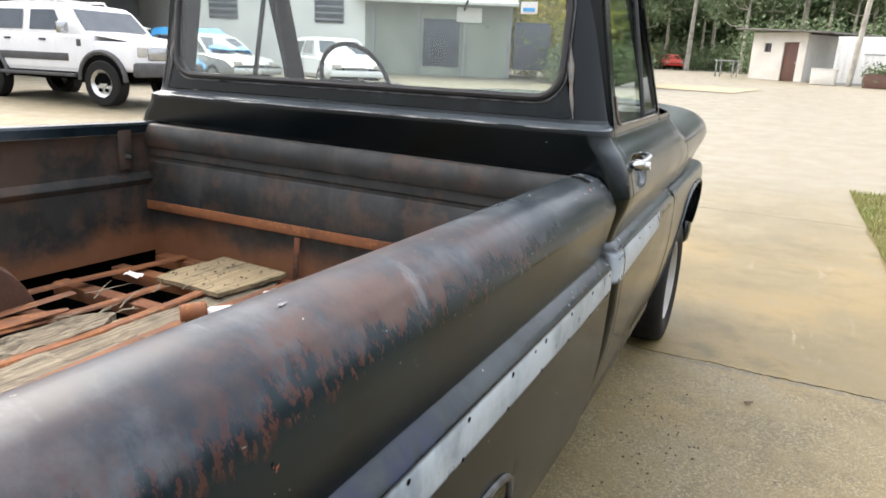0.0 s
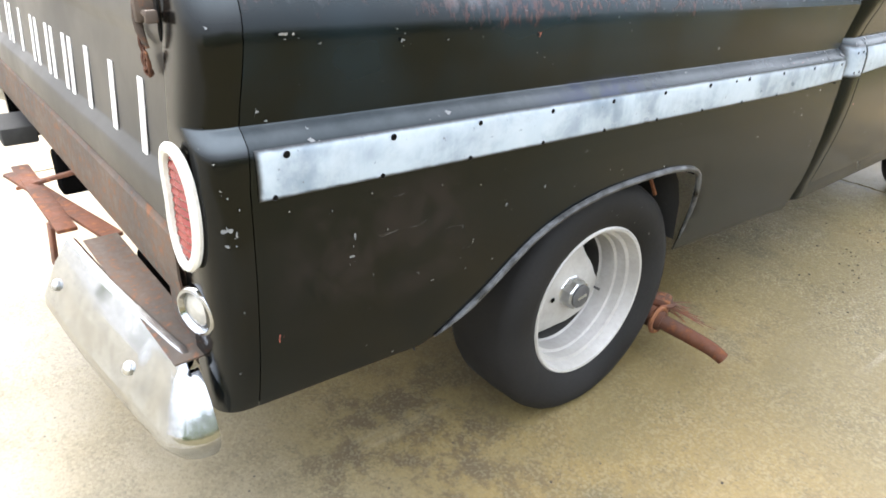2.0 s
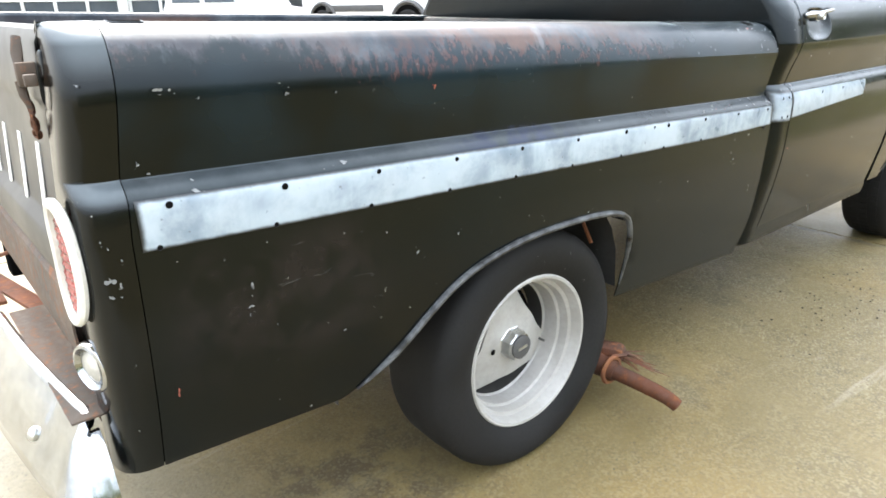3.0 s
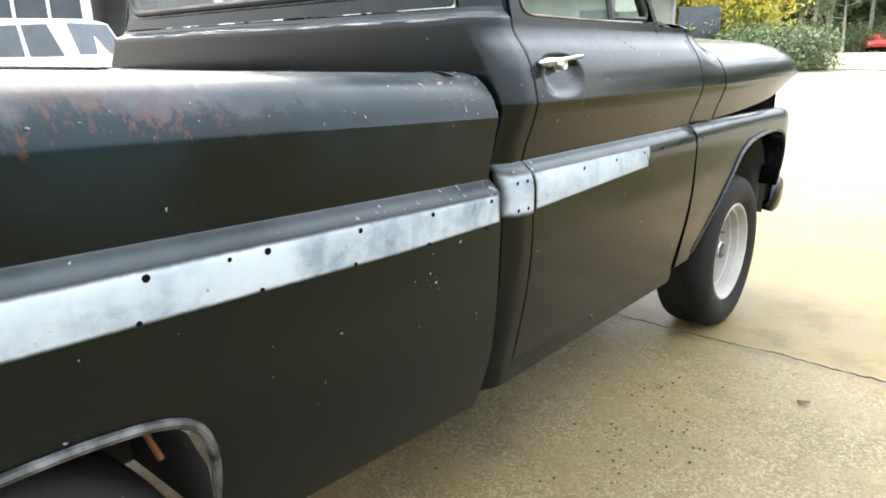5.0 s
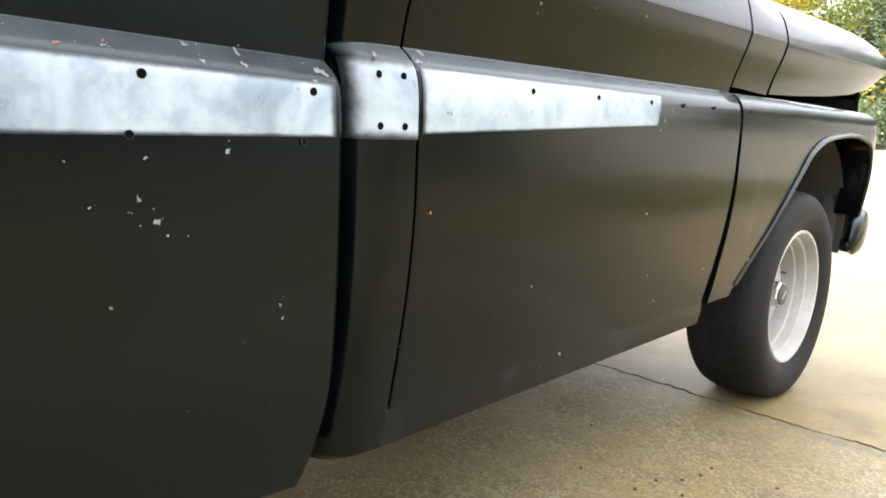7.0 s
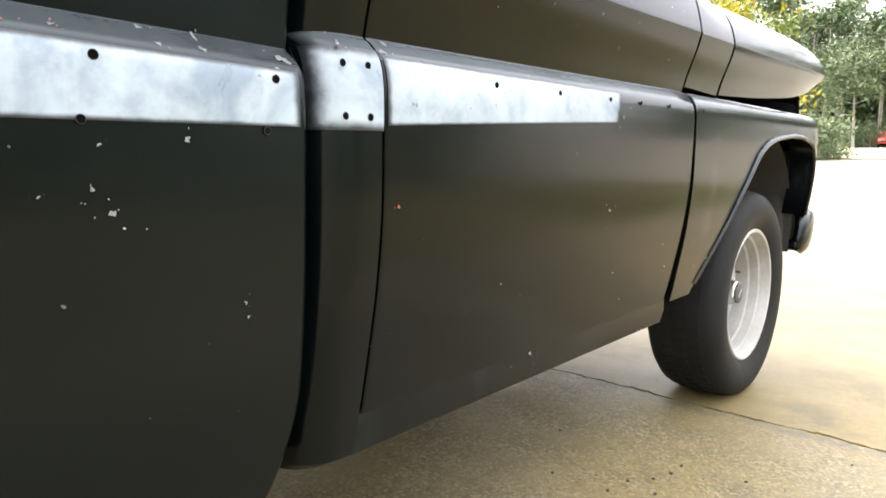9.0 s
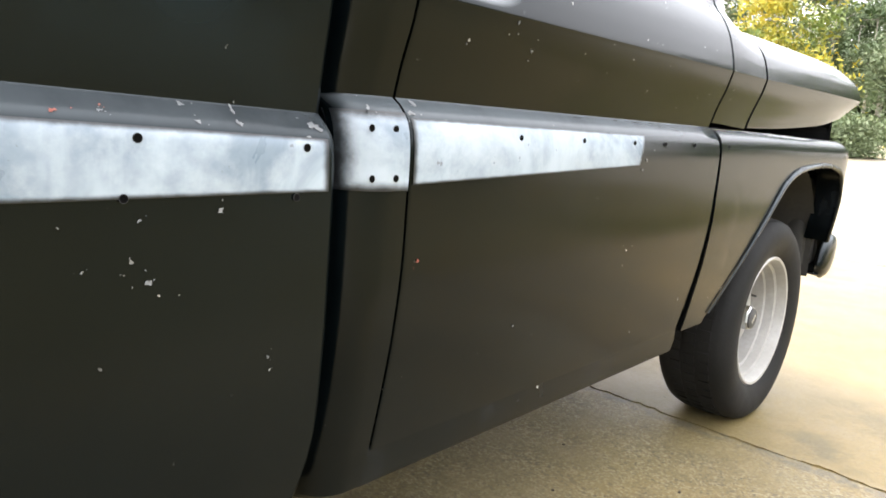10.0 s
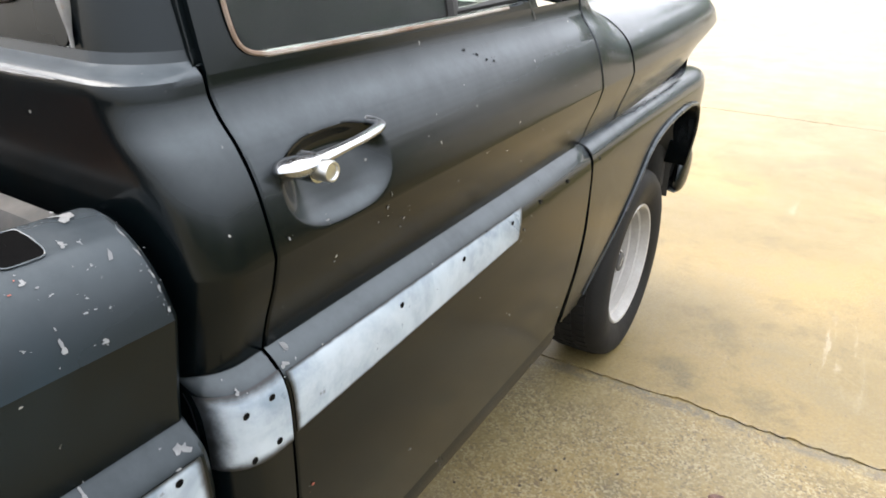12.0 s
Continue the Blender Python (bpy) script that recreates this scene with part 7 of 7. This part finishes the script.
hedge("trough_plants", "pale green plants behind the troughs", 4.8, 38.2, 8.5, 37.4, 0.9, 1.15, LEAF_PALE, 47, 0.12, 40)
bench = thing("work_bench", "small grey table beside the shed", "table", (-1.9, 43.2, rise(-1.9, 43.2)), -30)
part("top", box(0, 0, 0.92, 1.3, 0.6, 0.06, 0.01), GREY_STEEL, bench)
for lx in (-0.55, 0.55):
    for ly in (-0.22, 0.22):
        part("leg", box(lx, ly, 0.45, 0.06, 0.06, 0.9, 0.005), GREY_STEEL, bench)


def garage():
    """Open-fronted workshop: roof on white posts, dark bays, one glazed sectional door."""
    g = rise(-22, 9) - 0.05
    own = thing("garage", "workshop with dark bays, white posts and glazed door", "building", (-28.8, -3.7, g), 62)
    long = 24.0
    part("rear_wall", box(long / 2, 7.0, 2.3, long, 0.2, 4.6), GREY_STEEL, own)
    part("side_wall", box(0.1, 3.5, 2.3, 0.2, 7.0, 4.6), WHITE_WALL, own)
    part("side_wall", box(long - 0.1, 3.5, 2.3, 0.2, 7.0, 4.6), WHITE_WALL, own)
    part("ceiling_panel", box(long / 2, 3.4, 4.62, long + 0.6, 7.6, 0.12, 0.02), DARK, own)
    part("roof", box(long / 2, 3.2, 4.78, long + 1.0, 8.4, 0.16, 0.03, None, Matrix.Rotation(-0.03, 4, "X")), ROOFING, own)
    part("fascia", box(long / 2, -0.55, 4.35, long + 0.6, 0.08, 0.55, 0.01), GREY_STEEL, own, "dark blue-grey fascia")
    for x in (0.2, 6.8, 11.2, 15.4, 19.4, 23.8):
        part("post", box(x, 0.0, 2.2, 0.22, 0.22, 4.4, 0.02), WHITE_WALL, own, "white post")
    for x0, x1 in ((7.0, 11.0), (11.35, 15.25)):
        door = part("glazed_door", box((x0 + x1) / 2, 0.12, 4.2, x1 - x0, 0.08, 0.25, 0.01), WHITE_WALL, own, "white-framed glazed door")
        for k in range(5):
            x = x0 + (x1 - x0) * k / 4
            part("mullion", box(x, 0.12, 2.1, 0.10, 0.08, 4.2, 0.01), WHITE_WALL, door)
        for k in range(5):
            part("rail", box((x0 + x1) / 2, 0.12, 0.1 + 0.98 * k, x1 - x0, 0.07, 0.09, 0.01), WHITE_WALL, door)
            for j in range(4):
                if k < 4:
                    part("pane", box(x0 + (x1 - x0) * (j + 0.5) / 4, 0.14, 0.59 + 0.98 * k, (x1 - x0) / 4 - 0.12, 0.012, 0.87), WINDOW_DARK, door)
    part("floor", box(long / 2, 3.4, 0.0, long, 7.0, 0.1), CONCRETE, own)
    part("inner_wall", box(6.8, 3.5, 2.2, 0.2, 6.8, 4.4), GREY_STEEL, own)
    part("inner_wall", box(15.4, 3.5, 2.2, 0.2, 6.8, 4.4), GREY_STEEL, own)


garage()


def low_building():
    """Long pale building seen through the cab: walls, windows, eaves and a lean-to glasshouse."""
    x0, y0 = -25.0, 22.0
    own = thing("long_building", "long pale building with a green-grey lean-to", "building", (x0, y0, rise(x0, y0) - 0.1), 22)
    part("wall", box(5.0, 3.0, 2.4, 10.0, 6.0, 4.8), WHITE_WALL, own)
    part("roof", box(5.0, 2.8, 4.95, 10.8, 7.0, 0.25, 0.04), ROOFING, own)
    for x in (1.2, 3.6, 8.4):
        w = part("window", box(x, -0.02, 2.6, 1.3, 0.06, 1.1, 0.01), WINDOW_DARK, own)
        for k in range(4):
            part("slat", box(x, -0.07, 2.2 + 0.27 * k, 1.34, 0.05, 0.06, 0.01), GREY_STEEL, w)
    part("lean_to_wall", box(13.2, 2.0, 1.6, 6.4, 4.0, 3.2), plain("green_grey_cladding", (0.20, 0.225, 0.19), (0.28, 0.30, 0.26), 1.0, 0.7, 0.1), own)
    part("lean_to_roof", box(13.2, 1.7, 3.35, 7.0, 5.0, 0.14, 0.02, None, Matrix.Rotation(0.12, 4, "X")), WHITE_WALL, own)
    for k in range(4):
        part("stanchion", box(10.4 + 2.0 * k, -0.05, 1.6, 0.12, 0.12, 3.2, 0.01), GREY_STEEL, own)
        if k % 2:
            part("opening", box(11.4 + 2.0 * k, -0.01, 1.4, 1.6, 0.05, 2.0, 0.01), WINDOW_DARK, own)
    part("wall_sign", box(14.6, -0.1, 2.6, 1.1, 0.04, 0.6, 0.01), WHITE_WALL, own, "blank white sign board")


low_building()

# ---- small things by the truck ----
crumbs = random.Random(17)
bm = bmesh.new()
for k in range(80):
    x, y = crumbs.gauss(1.10, 0.13), crumbs.gauss(1.75, 0.26)
    r = crumbs.uniform(0.0012, 0.004)
    box(x, y, r * 0.5, 2 * r, 1.6 * r, r, 0.0, bm, Matrix.Rotation(crumbs.uniform(0, 3), 4, "Z"))
for k in range(60):
    x, y = crumbs.uniform(0.6, 2.2), crumbs.uniform(-1.6, 3.4)
    r = crumbs.uniform(0.0012, 0.0035)
    box(x, y, r * 0.5, 2 * r, 1.6 * r, r, 0.0, bm, Matrix.Rotation(crumbs.uniform(0, 3), 4, "Z"))
tagged(part("dirt_crumbs", bm, plain("dark_dirt", (0.035, 0.028, 0.02), (0.07, 0.055, 0.04), 30.0, 0.9, 0.05)), "dark dirt crumbs and grit on the concrete", "dirt", "", "stuff")
leaf = bmesh.new()
grid([[Vector((1.42 + 0.022 * u * math.cos(0.5) - v * 0.008 * (1 - u * u), 2.313 + 0.022 * u * math.sin(0.5) + v * 0.008 * (1 - u * u), 0.004 + 0.006 * abs(v) + 0.003 * u * u)) for v in (-1, 0, 1)] for u in (-1, -0.5, 0, 0.5, 1)], leaf)
tagged(part("dead_leaf", thick(leaf, 0.0006), BROWN_DOOR), "small curled brown dead leaf on the concrete", "leaf")


def bed_clutter():
    ply = []
    r = random.Random(2)
    for i in range(9):
        u = i / 8
        ply.append([Vector((-0.485 + 0.305 * v + 0.03 * u + 0.012 * r.random(), 0.725 + 0.305 * u - 0.015 * v + 0.008 * r.random(), 0.700 + 0.004 * math.sin(3 * u + 2 * v))) for v in (j / 6 for j in range(7))])
    tagged(part("plywood_piece", thick(grid(ply), 0.015), PLYWOOD), "warped old plywood piece lying in the bed", "board")
    fit = thing("hose_fitting", "rusty round fitting with a white plastic tube", "fitting", (-0.075, 0.520, 0.694), 50)
    bm = lathe([(-0.040, 0.0005), (-0.040, 0.022), (-0.036, 0.027), (0.0, 0.028), (0.018, 0.027), (0.022, 0.031), (0.030, 0.031), (0.034, 0.020)], 20)
    bmesh.ops.translate(bm, vec=(0, 0, 0.030), verts=bm.verts)
    part("rusty_end", bm, RUST_RED, fit)
    bm = lathe([(0.032, 0.014), (0.045, 0.019), (0.135, 0.017), (0.140, 0.012), (0.140, 0.0005)], 20)
    bmesh.ops.translate(bm, vec=(0, 0, 0.022), verts=bm.verts)
    part("white_tube", bm, LETTER, fit)
    cap = thing("bottle_lid", "small white plastic lid lying on a floor board", "lid", (-0.055, 0.815, 0.700))
    bm = lathe([(0.0, 0.0005), (0.0, 0.018), (-0.008, 0.019)], 18)
    bmesh.ops.transform(bm, matrix=Matrix.Rotation(math.radians(-90), 4, "Y"), verts=bm.verts)
    part("lid_shell", thick(bm, 0.001), LETTER, cap)
    for k in range(46):
        # Splinters lie along the broken board ends, their fibres roughly lengthwise.
        x, y = (r.gauss(-0.345, 0.055), r.uniform(-0.1, 0.72)) if k % 3 else (r.gauss(-0.06, 0.12), r.uniform(-0.1, 0.95))
        long = r.uniform(0.05, 0.22) if k % 2 else r.uniform(0.02, 0.07)
        turn, tilt = 1.57 + r.gauss(0, 0.28), r.uniform(-0.16, 0.16)
        path = [Vector((long * (q - 0.5), 0.006 * math.sin(5 * q + k), 0.004 * math.sin(3 * q + 2 * k))) for q in (0.0, 0.3, 0.65, 1.0)]
        bit = tube(path, [0.0015, 0.0055 * r.uniform(0.5, 1.0), 0.004 * r.uniform(0.5, 1.0), 0.0006], 5, None, False, 0.45)
        bmesh.ops.transform(bit, matrix=Matrix.Translation((x, y, 0.7015 + 0.4 * long * abs(tilt))) @ Matrix.Rotation(turn, 4, "Z") @ Matrix.Rotation(tilt, 4, "Y"), verts=bit.verts)
        tagged(part("wood_splinter", bit, PLANK), "grey wood splinter among the bed rails", "splinter", "splinters in the bed")
    rows = []
    for y in spread(-0.55, 0.37, 0.06):
        w = 0.046 * min(1.0, (0.385 - y) / 0.20) ** 0.7
        x = -0.505 + 0.06 * (y + 0.1) + (0.06 * (y / 0.37) ** 2 if y > 0 else 0.0)
        rows.append([Vector((x + w * q, y, 0.706 + 0.010 * math.sin(3.2 * y + 0.6) - 0.004 * q * q)) for q in (-1.0, -0.5, 0.0, 0.5, 1.0)])
    tagged(part("loose_strip", thick(grid(rows), 0.006), RUST_RED), "loose bent orange-rusty strip lying over the sills", "metal strip")
    scrap = bmesh.new()
    grid([[Vector((-0.53 + 0.035 * u + 0.006 * math.sin(4 * v), 0.675 + 0.03 * v, 0.704 + 0.010 * abs(math.sin(3 * u + 5 * v)))) for v in (0.0, 0.3, 0.6, 1.0)] for u in (-1.0, -0.4, 0.2, 1.0)], scrap)
    tagged(part("paper_scrap", thick(scrap, 0.001), LETTER), "small crumpled white scrap on a rusty rail", "scrap")
    crumb = bmesh.new()
    for k in range(60):
        q = r.uniform(0.001, 0.004)
        box(r.uniform(-0.47, -0.17), r.uniform(0.74, 1.02), 0.7075, 2 * q, 1.5 * q, q, 0.0, crumb, Matrix.Rotation(r.uniform(0, 3), 4, "Z"))
    tagged(part("wood_crumbs", crumb, PLANK), "crumbs of rotten wood on the plywood", "debris", "", "stuff")


bed_clutter()
